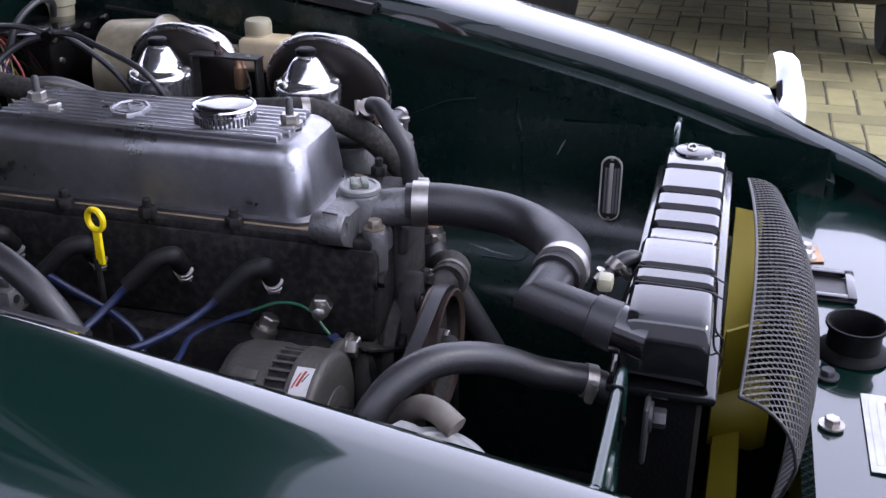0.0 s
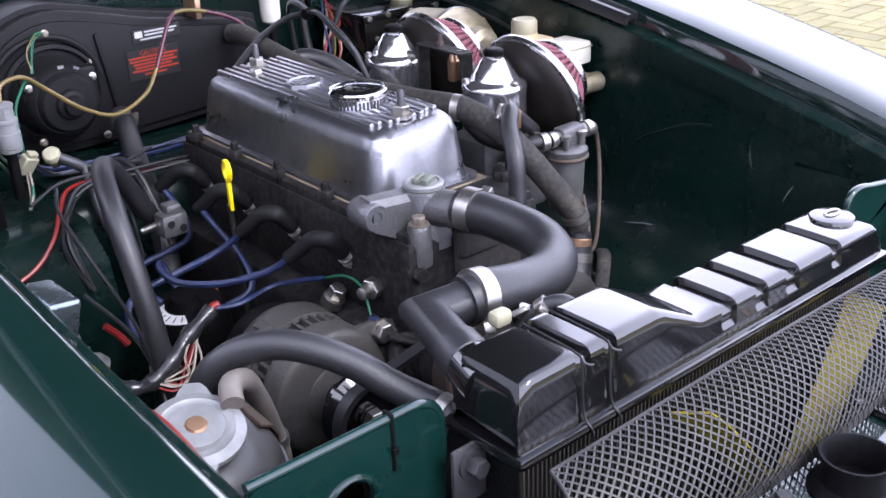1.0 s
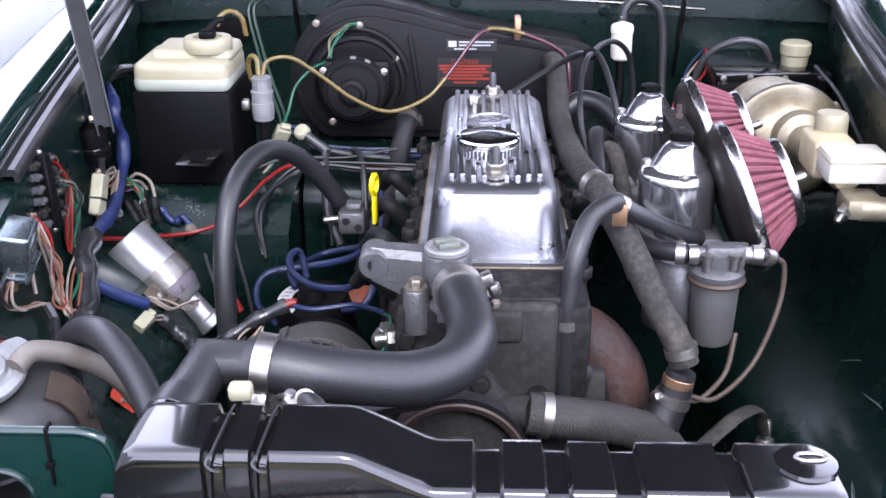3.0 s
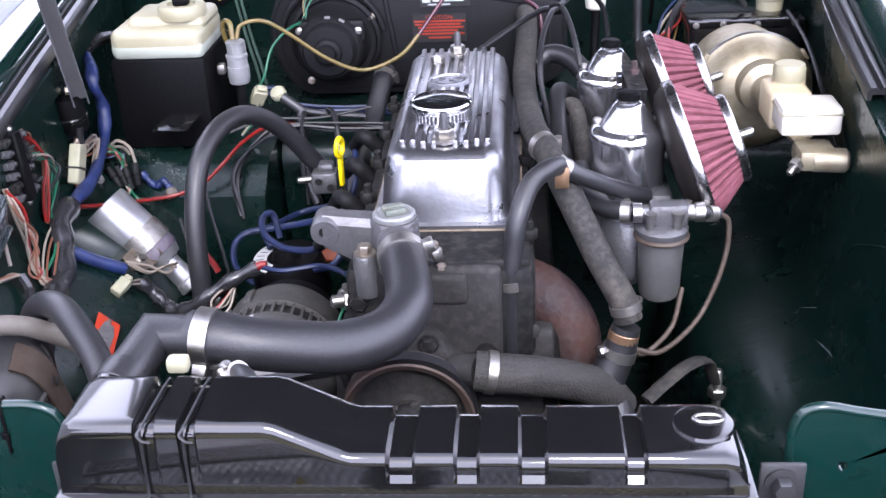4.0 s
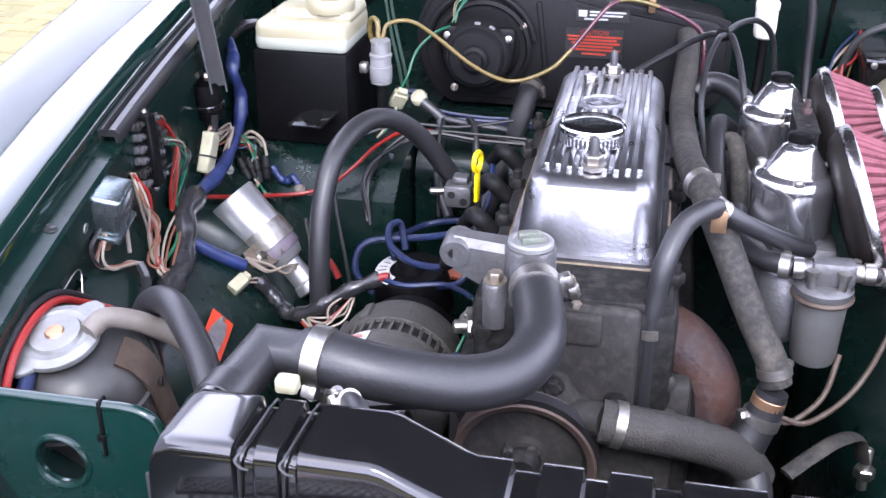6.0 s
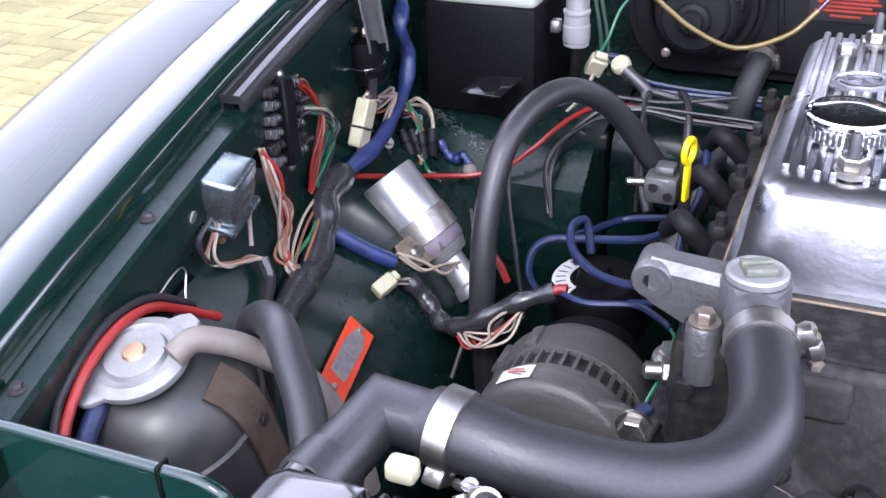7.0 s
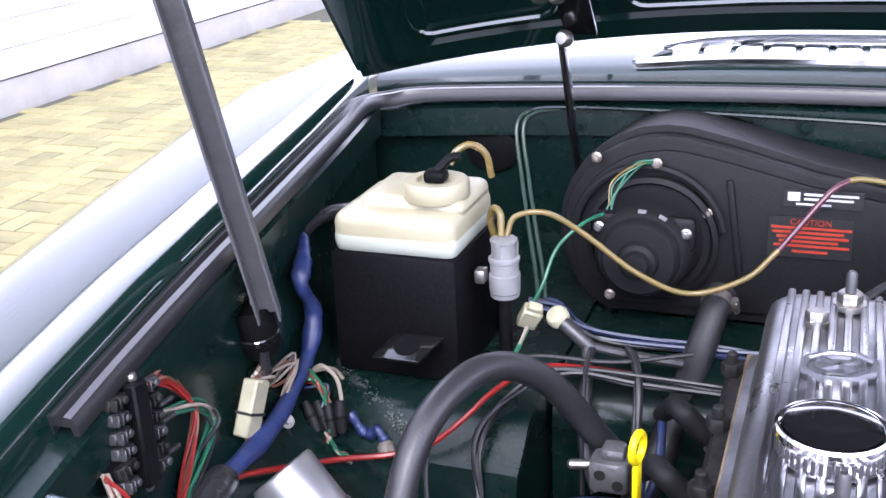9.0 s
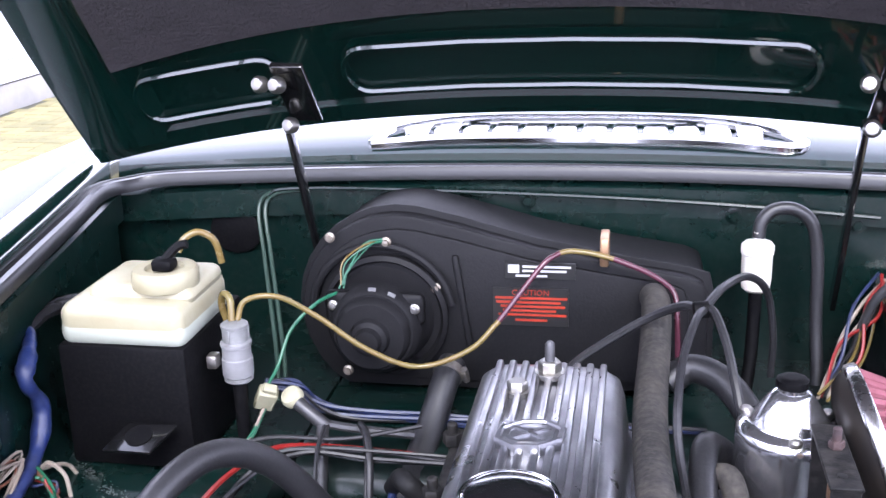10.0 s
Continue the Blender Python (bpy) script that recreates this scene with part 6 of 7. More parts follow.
    # edge tube added to catch a highlight along the top
    edge = [(s * 0.2365, 0.0012, 0.76), (s * 0.2368, 0.0012, 0.79), (s * 0.242, 0.0012, 0.805), (s * 0.2555, 0.0012, 0.8115 if s < 0 else 0.809)] + [(s * x, 0.0012, 0.812 if s < 0 else 0.812 - 0.17 * (x - 0.236)) for x in ((0.28, 0.32, 0.377) if s < 0 else (0.275, 0.29, 0.302))]
    part("rolled_edge", tube(edge, 0.0036, 12, 5), PLATE_GREEN_LIT, pl, "rolled top edge that catches the light")
    if s < 0:
        part("hole_rim", tube([(-0.31 + 0.0195 * math.cos(a), -0.001, 0.765 + 0.0195 * math.sin(a)) for a in (math.tau * k / 24 for k in range(25))], 0.0026, 8, 1), PLATE_GREEN_LIT, pl)
        part("cable_tie", merge(box(-0.2777, -0.2753, -0.0032, 0.0062, 0.775, 0.8165, 0.0006, 1), box(-0.279, -0.274, -0.0055, -0.0028, 0.788, 0.793, 0.0006, 1)), BLACK, pl, "black cable tie")
    else:
        part("lower_tab", box(0.3, 0.338, 0.002, 0.006, 0.62, 0.782, 0.002), BAY, pl, "darker stepped end")
    part("bolt", merge(hexagon(0.0072, 0, 0.009, along((s * 0.228, -0.02, 0.765), (s * 0.228, -0.04, 0.765))), lathe([(0.011, -0.002), (0.011, 0)], 16, along((s * 0.228, -0.02, 0.765), (s * 0.228, -0.04, 0.765))), box(min(s * 0.214, s * 0.243), max(s * 0.214, s * 0.243), -0.018, -0.014, 0.735, 0.779, 0.002)), GREY, pl, "steel bolt and tab")

# hoses
def hose_thing(name, points, r, mat, label, clips=(), seg=18, ribs=0):
    h = thing(name, label, "hose", at=points[0])
    if ribs:
        part("rubber", tube(points, lambda k: r + 0.00035 * math.sin(k * ribs * 2 * math.pi), seg, 40), mat, h)
    else:
        part("rubber", tube(points, r, seg, 7), mat, h)
    for p, q in clips:
        part("clip", merge(lathe([(r + 0.0003, -0.004), (r + 0.0014, -0.004), (r + 0.0014, 0.004), (r + 0.0003, 0.004)], 24, along(p, q)), box(r - 0.001, r + 0.0055, -0.004, 0.005, -0.0035, 0.0035, 0.001, m=along(p, q)), lathe([(0.0032, -0.007), (0.0032, 0.008)], 10, along(p, q) @ Matrix.Translation((r + 0.003, 0, 0)) @ Matrix.Rotation(radians(90), 4, "X"))), CLIP, h)
    return h


hose_thing("heater_hose", [(-0.256, 0.385, 0.60), (-0.256, 0.372, 0.688), (-0.258, 0.395, 0.77), (-0.252, 0.435, 0.818), (-0.231, 0.495, 0.832), (-0.2, 0.54, 0.805), (-0.158, 0.569, 0.737)], 0.0104, RUBBER, "black rubber hose looping up behind the coil", [((-0.256, 0.374, 0.675), (-0.256, 0.372, 0.69))])
hose_thing("heater_hose", [(0.075, 0.77, 0.86), (0.077, 0.74, 0.862), (0.076, 0.68, 0.852), (0.072, 0.559, 0.842), (0.078, 0.42, 0.846), (0.09, 0.345, 0.848), (0.108, 0.30, 0.825), (0.13, 0.27, 0.785), (0.153, 0.252, 0.745), (0.159, 0.248, 0.727)], 0.0125, OLD_RUBBER, "worn dusty rubber heater hose with clips", [((0.156, 0.25, 0.738), (0.159, 0.248, 0.727)), ((0.088, 0.352, 0.848), (0.095, 0.34, 0.847))])
hose_thing("breather_hose", [(0.1, 0.287, 0.856), (0.09, 0.275, 0.858), (0.075, 0.262, 0.85), (0.064, 0.242, 0.828), (0.06, 0.236, 0.80), (0.0575, 0.2325, 0.772), (0.058, 0.232, 0.70)], 0.0085, RUBBER, "thin black rubber hose down past the rocker cover", [((0.0575, 0.2325, 0.772), (0.058, 0.2322, 0.76))])
hose_thing("lower_hose", [(0.026, 0.1915, 0.712), (0.045, 0.192, 0.709), (0.07, 0.196, 0.704), (0.104, 0.21, 0.69), (0.135, 0.225, 0.67), (0.152, 0.234, 0.645)], 0.0172, BRAID, "dusty cloth-patterned rubber lower radiator hose with worm clip", [((0.04, 0.1918, 0.71), (0.05, 0.1925, 0.708))])
junction = thing("coolant_pipe", "grey metal coolant pipe junction with rusty clips", "pipe", at=(0.14, 0.2, 0.6))
part("branch", tube([(0.13, 0.226, 0.66), (0.1415, 0.236, 0.678), (0.1515, 0.2425, 0.70), (0.157, 0.2455, 0.722)], lambda k: 0.0185 - 0.0062 * k, 20), RUBBER, junction, "black tapering rubber tee")
part("lower_pipe", tube([(0.145, 0.23, 0.66), (0.152, 0.21, 0.63), (0.15, 0.16, 0.55)], 0.015, 16), GREY, junction)
part("rusty_collar", lathe([(0.0125, 0), (0.0135, 0.001), (0.0135, 0.008), (0.0125, 0.009), (0.0125, 0)], 20, along((0.1535, 0.2437, 0.708), (0.1565, 0.2455, 0.721))), COPPER, junction, "rusty collar")
part("lower_clip", merge(lathe([(0.0142, -0.005), (0.0158, -0.005), (0.0158, 0.005), (0.0142, 0.005), (0.0142, -0.005)], 24, along((0.1505, 0.242, 0.697), (0.1535, 0.2437, 0.708))), hexagon(0.005, 0, 0.007, along((0.138, 0.236, 0.704), (0.127, 0.229, 0.704)))), STEEL, junction)
hose_thing("overflow_hose", [(-0.212, 0.012, 0.772), (-0.214, 0.03, 0.778), (-0.22, 0.045, 0.782), (-0.23, 0.06, 0.789), (-0.244, 0.08, 0.802), (-0.262, 0.1, 0.8125), (-0.281, 0.12, 0.8165), (-0.301, 0.138, 0.81), (-0.318, 0.15, 0.794), (-0.325, 0.155, 0.77), (-0.326, 0.156, 0.72)], 0.0108, RUBBER, "black rubber hose from the radiator past the expansion tank", [((-0.2135, 0.026, 0.777), (-0.2155, 0.033, 0.779))])
hose_thing("bypass_hose", [(-0.106, 0.003, 0.81), (-0.111, 0.008, 0.825), (-0.119, 0.018, 0.825), (-0.128, 0.028, 0.815), (-0.135, 0.034, 0.80)], 0.0065, RUBBER, "short black hose with a worm clip behind the radiator", [((-0.122, 0.0215, 0.8225), (-0.128, 0.028, 0.815))])
hose_thing("tank_hose", [(-0.333, 0.09, 0.806), (-0.327, 0.102, 0.811), (-0.316, 0.113, 0.806), (-0.304, 0.124, 0.796), (-0.287, 0.146, 0.769), (-0.274, 0.157, 0.74), (-0.262, 0.165, 0.70), (-0.258, 0.168, 0.67)], 0.0078, HOSE_GREY, "dusty pale hose from the expansion tank", [((-0.264, 0.1635, 0.71), (-0.262, 0.165, 0.70))])

# water pump pulley and belt
pulley = thing("fan_pulley", "rusty rimmed water pump pulley with drive belt", "pulley", at=(-0.005, 0.17, 0.64))
pump_axis = along((-0.03, 0.172, 0.673), (-0.03, 0.198, 0.673))
part("wheel", lathe([(0.05, 0.004), (0.0555, 0.001), (0.0575, 0.002), (0.05, 0.012), (0.0575, 0.022), (0.0555, 0.024), (0.05, 0.02), (0.05, 0.004)], 56, pump_axis), PULLEY, pulley, "worn brown pulley rim")
part("dish", lathe([(0.0, 0.008), (0.018, 0.008), (0.02, 0.014), (0.045, 0.016), (0.05, 0.006), (0.05, 0.02), (0, 0.022)], 48, pump_axis), DUSTY, pulley, "dusty brown pulley face")
part("hub", lathe([(0.0, -0.006), (0.01, -0.006), (0.014, 0.0), (0.014, 0.01)], 20, pump_axis), IRON, pulley)
for k in range(4):
    part("bolt", hexagon(0.0055, 0.004, 0.01, pump_axis @ Matrix.Rotation(radians(90 * k + 30), 4, "Z") @ Matrix.Translation((0.013, 0, 0))), STEEL, pulley)


def belt():
    """A V-belt round pump, crank and alternator pulleys."""
    wheels = ((-0.03, 0.673, 0.0535), (-0.16, 0.669, 0.033), (-0.04, 0.47, 0.06))
    hull = []
    for cx, cz, r in wheels:
        hull += [(cx + r * math.cos(radians(a)), cz + r * math.sin(radians(a))) for a in range(0, 360, 8)]
    hull.sort()
    chain = []
    for way in (hull, hull[::-1]):
        run = []
        for q in way:
            while len(run) > 1 and (run[-1][0] - run[-2][0]) * (q[1] - run[-2][1]) - (run[-1][1] - run[-2][1]) * (q[0] - run[-2][0]) <= 0:
                run.pop()
            run.append(q)
        chain += run[:-1]
    mid = Vector((-0.07, 0.6))
    rings = []
    for x, z in chain:
        out = (Vector((x, z)) - mid).normalized() * 0.006
        rings.append([(x + out.x, 0.1785, z + out.y), (x + out.x, 0.1905, z + out.y), (x - out.x * 0.4, 0.188, z - out.y * 0.4), (x - out.x * 0.4, 0.181, z - out.y * 0.4)])
    return loft(rings + rings[:1], closed=True)


single("drive_belt", belt(), RUBBER, "black rubber V-belt running round the engine pulleys", "belt")

# fan and guard ahead of the radiator
fan = thing("cooling_fan", "yellow plastic electric fan ahead of the radiator", "fan", at=(-0.02, -0.09, 0.42))
fm = along((0.03, -0.083, 0.615), (0.03, -0.1, 0.615))
part("hub", lathe([(0.0, 0.03), (0.03, 0.03), (0.035, 0.02), (0.035, -0.02), (0, -0.02)], 24, fm), YELLOW, fan)
for k in range(5):
    rows = []
    for j in range(6):
        r, a = 0.03 + 0.032 * j, radians(44 + 72 * k + 2.2 * j)
        along_blade, across = Vector((math.cos(a), 0, math.sin(a))), Vector((-math.sin(a) * 0.45, 0.9, math.cos(a) * 0.45))
        rows.append([tuple(Vector((0.03, -0.078, 0.615)) + along_blade * r + across * w) for w in (-0.012 - 0.0006 * j, 0, 0.012 + 0.0006 * j)])
    part("blade", loft(rows, thick=0.002), YELLOW, fan)


# mesh guard
def guard_point(u, v):
    """u along the guard from side to side, v over its rounded top."""
    x = -0.012 + 0.214 * u
    bow = 1 - u * u
    a = Vector((x * 0.95, -0.075 - 0.008 * bow, 0.782 + 0.011 * bow))
    b = Vector((x, -0.112 - 0.022 * bow, 0.781 + 0.006 * bow))
    c = Vector((x, -0.117 - 0.022 * bow, 0.737 + 0.003 * bow))
    if v > 1:
        return c + Vector((0, 0.03 * (v - 1), -0.09 * (v - 1)))
    return a * (1 - v) ** 2 + b * 2 * v * (1 - v) + c * v * v


guard = thing("fan_guard", "expanded steel mesh guard curving over the fan", "mesh guard", at=(0, -0.1, 0.66))


def guard_mesh(count=56, over=28):
    bm = bmesh.new()
    w = 0.00075
    for i in range(-over, count + over):
        for way in (-1, 1):
            pts = []
            for j in range(over + 1):
                u = -1 + 2 * (i + way * j * 0.5 + (0 if way > 0 else 0.0)) / count
                if -1 <= u <= 1:
                    pts.append((guard_point(u, 1.45 * j / over), j))
            rings = []
            for p, j in pts:
                rings.append([bm.verts.new(p + Vector(d)) for d in ((w * 1.3, 0, 0), (0, w, w), (-w * 1.3, 0, 0), (0, -w, -w))])
            for a, b in zip(rings, rings[1:]):
                for k in range(4):
                    bm.faces.new((a[k], a[(k + 1) % 4], b[(k + 1) % 4], b[k]))
    return bm


part("wire_mesh", guard_mesh(), MESH, guard, "grey diamond wire mesh", 0)
part("edge_wire", tube([tuple(guard_point(-1 + k / 20, 1.45)) for k in range(41)], 0.0016, 8, 1), MESH, guard, "rolled lower edge")
part("edge_wire", tube([tuple(guard_point(-1 + k / 20, 0.0)) for k in range(41)], 0.0014, 8, 1), MESH, guard)
for u in (-1, 1):
    part("edge_wire", tube([tuple(guard_point(u, 1.45 * k / 12)) for k in range(13)], 0.0014, 8, 1), MESH, guard)


# ---- wiring, pipes and small fittings ----
def wire(name, points, r, mat, label, category="wire", group="", seg=7):
    return single(name, tube(points, r, seg, 6), mat, label, category, group)


def bundle(name, points, mats, r, spread, label):
    """A handful of thin wires that run together."""
    b = thing(name, label, "wiring", at=points[0])
    rnd = random.Random(len(points) * 7 + len(mats))
    for mat in mats + mats[::2]:
        off = [Vector((rnd.uniform(-1, 1), rnd.uniform(-1, 1), rnd.uniform(-1, 1))) * spread for _ in points]
        off[0] *= 0.5
        off[-1] *= 0.5
        part("strand", tube([Vector(p) + o for p, o in zip(points, off)], r * rnd.uniform(0.7, 0.92), 6, 6), mat, b)
    return b


loom = thing("wiring_loom", "blue and black taped main wiring loom along the inner wing", "wiring loom", at=(-0.39, 0.4, 0.76))
part("blue_tape", tube([(-0.447, 0.628, 0.866), (-0.43, 0.617, 0.862), (-0.418, 0.594, 0.857), (-0.4115, 0.575, 0.844), (-0.412, 0.592, 0.812), (-0.407, 0.561, 0.78), (-0.394, 0.48, 0.77), (-0.39, 0.4, 0.772)], lambda k: 0.0068 + 0.0012 * math.sin(k * 23) + 0.0006 * math.sin(k * 71), 10, 6), LOOM_BLUE, loom, "dull blue tape")
part("upper_tape", tube([(-0.44, 0.624, 0.865), (-0.432, 0.66, 0.872), (-0.42, 0.71, 0.862), (-0.405, 0.77, 0.84)], 0.0075, 10, 6), TAPE, loom, "black taped upper end behind the battery box")
part("black_tape", tube([(-0.39, 0.405, 0.772), (-0.385, 0.366, 0.77), (-0.376, 0.342, 0.755), (-0.367, 0.309, 0.743), (-0.362, 0.275, 0.741), (-0.356, 0.235, 0.735), (-0.35, 0.18, 0.70)], lambda k: 0.0115 + 0.0012 * math.sin(k * 31), 12, 6), TAPE, loom, "loose shiny black tape")
part("blue_branch", tube([(-0.376, 0.352, 0.748), (-0.356, 0.366, 0.729), (-0.336, 0.381, 0.712)], 0.0065, 10, 6), LOOM_BLUE, loom)
part("black_branch", tube([(-0.322, 0.378, 0.70), (-0.304, 0.378, 0.68), (-0.285, 0.365, 0.672), (-0.262, 0.36, 0.681), (-0.229, 0.371, 0.7), (-0.198, 0.38, 0.7125)], lambda k: 0.0075 + 0.0012 * math.sin(k * 40), 10, 6), TAPE, loom, "crumpled shiny black tape")
bundle("fuse_wires", [(-0.398, 0.345, 0.87), (-0.402, 0.372, 0.864), (-0.404, 0.395, 0.842), (-0.404, 0.403, 0.82), (-0.4, 0.376, 0.79), (-0.393, 0.355, 0.777)], [RED, RED, BROWNW], 0.0016, 0.004, "red wires looping from the fuse block")
bundle("fuse_wires", [(-0.4, 0.356, 0.845), (-0.404, 0.405, 0.824), (-0.404, 0.424, 0.803), (-0.4, 0.391, 0.786), (-0.393, 0.366, 0.777)], [GREENW, GREENW, GREENW, WHITEW, BLACKW], 0.0016, 0.005, "green wires looping from the fuse block")
bundle("fuse_wires", [(-0.396, 0.3, 0.835), (-0.393, 0.303, 0.81), (-0.387, 0.309, 0.778), (-0.379, 0.284, 0.765), (-0.37, 0.283, 0.75), (-0.362, 0.298, 0.74)], [BROWNW, WHITEW, WHITEW, BROWNW, WHITEW, RED], 0.0017, 0.006, "brown and pale wires from the fuse block")
bundle("loom_wires", [(-0.392, 0.385, 0.772), (-0.379, 0.33, 0.765), (-0.372, 0.29, 0.755), (-0.365, 0.3, 0.742)], [GREENW, WHITEW, BROWNW], 0.0016, 0.006, "green and brown wires beside the loom")
bundle("relay_wires", [(-0.386, 0.226, 0.82), (-0.388, 0.21, 0.798), (-0.384, 0.223, 0.783), (-0.383, 0.249, 0.776), (-0.38, 0.259, 0.771)], [WHITEW, BROWNW], 0.0016, 0.003, "pale wires looping under the relay")
bundle("relay_wires", [(-0.384, 0.212, 0.825), (-0.388, 0.2, 0.813), (-0.389, 0.209, 0.794), (-0.385, 0.23, 0.78), (-0.383, 0.252, 0.773)], [BLACKW], 0.0015, 0.001, "thin black wire under the relay")
wire("relay_tail", [(-0.386, 0.259, 0.82), (-0.389, 0.262, 0.798), (-0.386, 0.256, 0.782)], 0.0018, WHITEW, "short pale wire hanging from the relay")
wire("taped_tail", [(-0.381, 0.26, 0.771), (-0.374, 0.256, 0.758), (-0.366, 0.236, 0.747), (-0.358, 0.23, 0.739)], 0.0045, TAPE, "black taped branch below the relay")
wire("bare_wire", [(-0.39, 0.152, 0.797), (-0.39, 0.175, 0.804), (-0.392, 0.187, 0.798), (-0.388, 0.178, 0.784), (-0.379, 0.166, 0.771)], 0.0007, STEEL, "loose bare steel wire on the inner wing")
wire("battery_cable", [(-0.362, 0.02, 0.775), (-0.372, 0.046, 0.79), (-0.376, 0.072, 0.803), (-0.378, 0.102, 0.809), (-0.379, 0.132, 0.804), (-0.378, 0.161, 0.786), (-0.371, 0.187, 0.767)], 0.0032, RED, "thick red cable round the expansion tank", seg=10)
wire("black_cable", [(-0.366, 0.02, 0.778), (-0.378, 0.046, 0.794), (-0.381, 0.075, 0.807), (-0.383, 0.105, 0.813), (-0.383, 0.14, 0.806), (-0.38, 0.175, 0.782)], 0.0026, BLACKW, "black cable round the expansion tank", seg=8)
wire("blue_cable", [(-0.356, 0.025, 0.765), (-0.366, 0.05, 0.775), (-0.37, 0.075, 0.785)], 0.006, BLUEW, "blue taped cable beside the expansion tank", seg=10)
wire("red_wire", [(-0.393, 0.385, 0.77), (-0.39, 0.421, 0.763), (-0.377, 0.474, 0.742), (-0.355, 0.515, 0.728), (-0.325, 0.535, 0.725), (-0.295, 0.54, 0.735), (-0.27, 0.55, 0.755), (-0.25, 0.575, 0.772), (-0.225, 0.61, 0.778), (-0.18, 0.63, 0.772), (-0.1, 0.635, 0.766)], 0.0023, RED, "red wire running across below the battery")
bundle("bulkhead_wires", [(-0.25, 0.53, 0.70), (-0.257, 0.55, 0.74), (-0.24, 0.585, 0.768), (-0.2, 0.612, 0.775), (-0.14, 0.62, 0.773), (-0.06, 0.62, 0.77)], [BLACKW, GREY, BLACKW, BLACKW], 0.0022, 0.006, "grey and black wires along the bulkhead")
block = thing("wire_connector", "cream plastic connector block with a black tie", "connector", at=(-0.405, 0.46, 0.78))
bmx = Matrix.Translation((-0.4, 0.463, 0.794)) @ Euler((radians(-28), radians(4), 0)).to_matrix().to_4x4()
part("housing", box(-0.005, 0.007, -0.0105, 0.0105, -0.021, 0.021, 0.0015, 1, bmx), CREAM, block)
part("tie", box(-0.0055, 0.0078, -0.0112, 0.0112, -0.005, -0.003, 0, 1, bmx), BLACKW, block)
bundle("connector_wires", [(-0.4, 0.452, 0.776), (-0.396, 0.444, 0.768), (-0.392, 0.435, 0.765)], [BROWNW, BROWNW, BROWNW], 0.0018, 0.005, "brown wires below the connector")
bundle("connector_wires", [(-0.402, 0.472, 0.812), (-0.405, 0.5, 0.805), (-0.408, 0.52, 0.79), (-0.41, 0.55, 0.785), (-0.402, 0.52, 0.775)], [WHITEW, BROWNW, WHITEW, BROWNW], 0.0016, 0.008, "pale wires above the connector")
wire("pale_wire", [(-0.404, 0.555, 0.776), (-0.398, 0.592, 0.762), (-0.389, 0.597, 0.744)], 0.0018, WHITEW, "single pale wire by the loom")
bundle("bullet_wires", [(-0.404, 0.556, 0.772), (-0.396, 0.552, 0.774), (-0.388, 0.548, 0.769), (-0.382, 0.544, 0.757)], [GREENW, GREENW, RED, BLUEW, BROWNW], 0.0016, 0.007, "coloured wires that end in bullet connectors")
bundle("bullet_wires", [(-0.376, 0.534, 0.738), (-0.372, 0.53, 0.729), (-0.366, 0.527, 0.723), (-0.356, 0.525, 0.721)], [GREENW, GREENW, WHITEW, RED, BLACKW], 0.0014, 0.006, "short coloured wires below the bullet connectors")
wire("pale_wire", [(-0.396, 0.556, 0.78), (-0.386, 0.552, 0.786), (-0.372, 0.547, 0.779), (-0.367, 0.543, 0.762)], 0.0018, WHITEW, "pale wire arching to the bullet connectors")
for a, b in (((-0.4, 0.543, 0.757), (-0.386, 0.535, 0.736)), ((-0.391, 0.546, 0.757), (-0.377, 0.537, 0.735)), ((-0.381, 0.545, 0.757), (-0.3735, 0.536, 0.733)), ((-0.3685, 0.542, 0.763), (-0.3655, 0.536, 0.738))):
    sleeve = thing("bullet_connector", "black rubber bullet connector sleeve on the wiring", "connector", "bullet connectors", at=a)
    mid = Vector(a).lerp(Vector(b), 0.5)
    part("sleeve", tube([a, tuple(mid), b], lambda k: 0.0034 + 0.0014 * math.sin(math.pi * k), 12, 6), BOOT, sleeve)
    part("collar", lathe([(0.0051, -0.0012), (0.0055, 0), (0.0051, 0.0012)], 14, along(mid, b)), BLACK, sleeve)
stub = thing("taped_stub", "blue taped wiring stub ending in a pale plug", "wiring", at=(-0.34, 0.55, 0.72))
part("tape", tube([(-0.366, 0.553, 0.746), (-0.357, 0.551, 0.735), (-0.349, 0.549, 0.731), (-0.342, 0.549, 0.737), (-0.336, 0.547, 0.733), (-0.332, 0.545, 0.726)], lambda k: 0.0042 + 0.0007 * math.sin(k * 31), 10, 6), LOOM_BLUE, stub, "crumpled blue tape")
part("plug", merge(lathe([(0.0045, -0.003), (0.0068, 0), (0.0068, 0.009), (0.005, 0.0105), (0, 0.0105)], 16, along((-0.333, 0.545, 0.727), (-0.328, 0.541, 0.715))), box(-0.003, 0.003, 0.0062, 0.0078, 0, 0.009, 0.0006, 1, along((-0.333, 0.545, 0.727), (-0.328, 0.541, 0.715)))), HOSE_GREY, stub, "dirty pale rubber plug")
earth = thing("earth_lead", "black earth lead with a screwed eyelet on the inner wing", "wire", at=(-0.398, 0.508, 0.75))
part("lead", tube([(-0.3985, 0.509, 0.754), (-0.397, 0.508, 0.743), (-0.398, 0.508, 0.732), (-0.404, 0.51, 0.7275), (-0.41, 0.512, 0.733), (-0.4125, 0.514, 0.745), (-0.41, 0.514, 0.757)], 0.0022, 8, 6), BLACKW, earth)
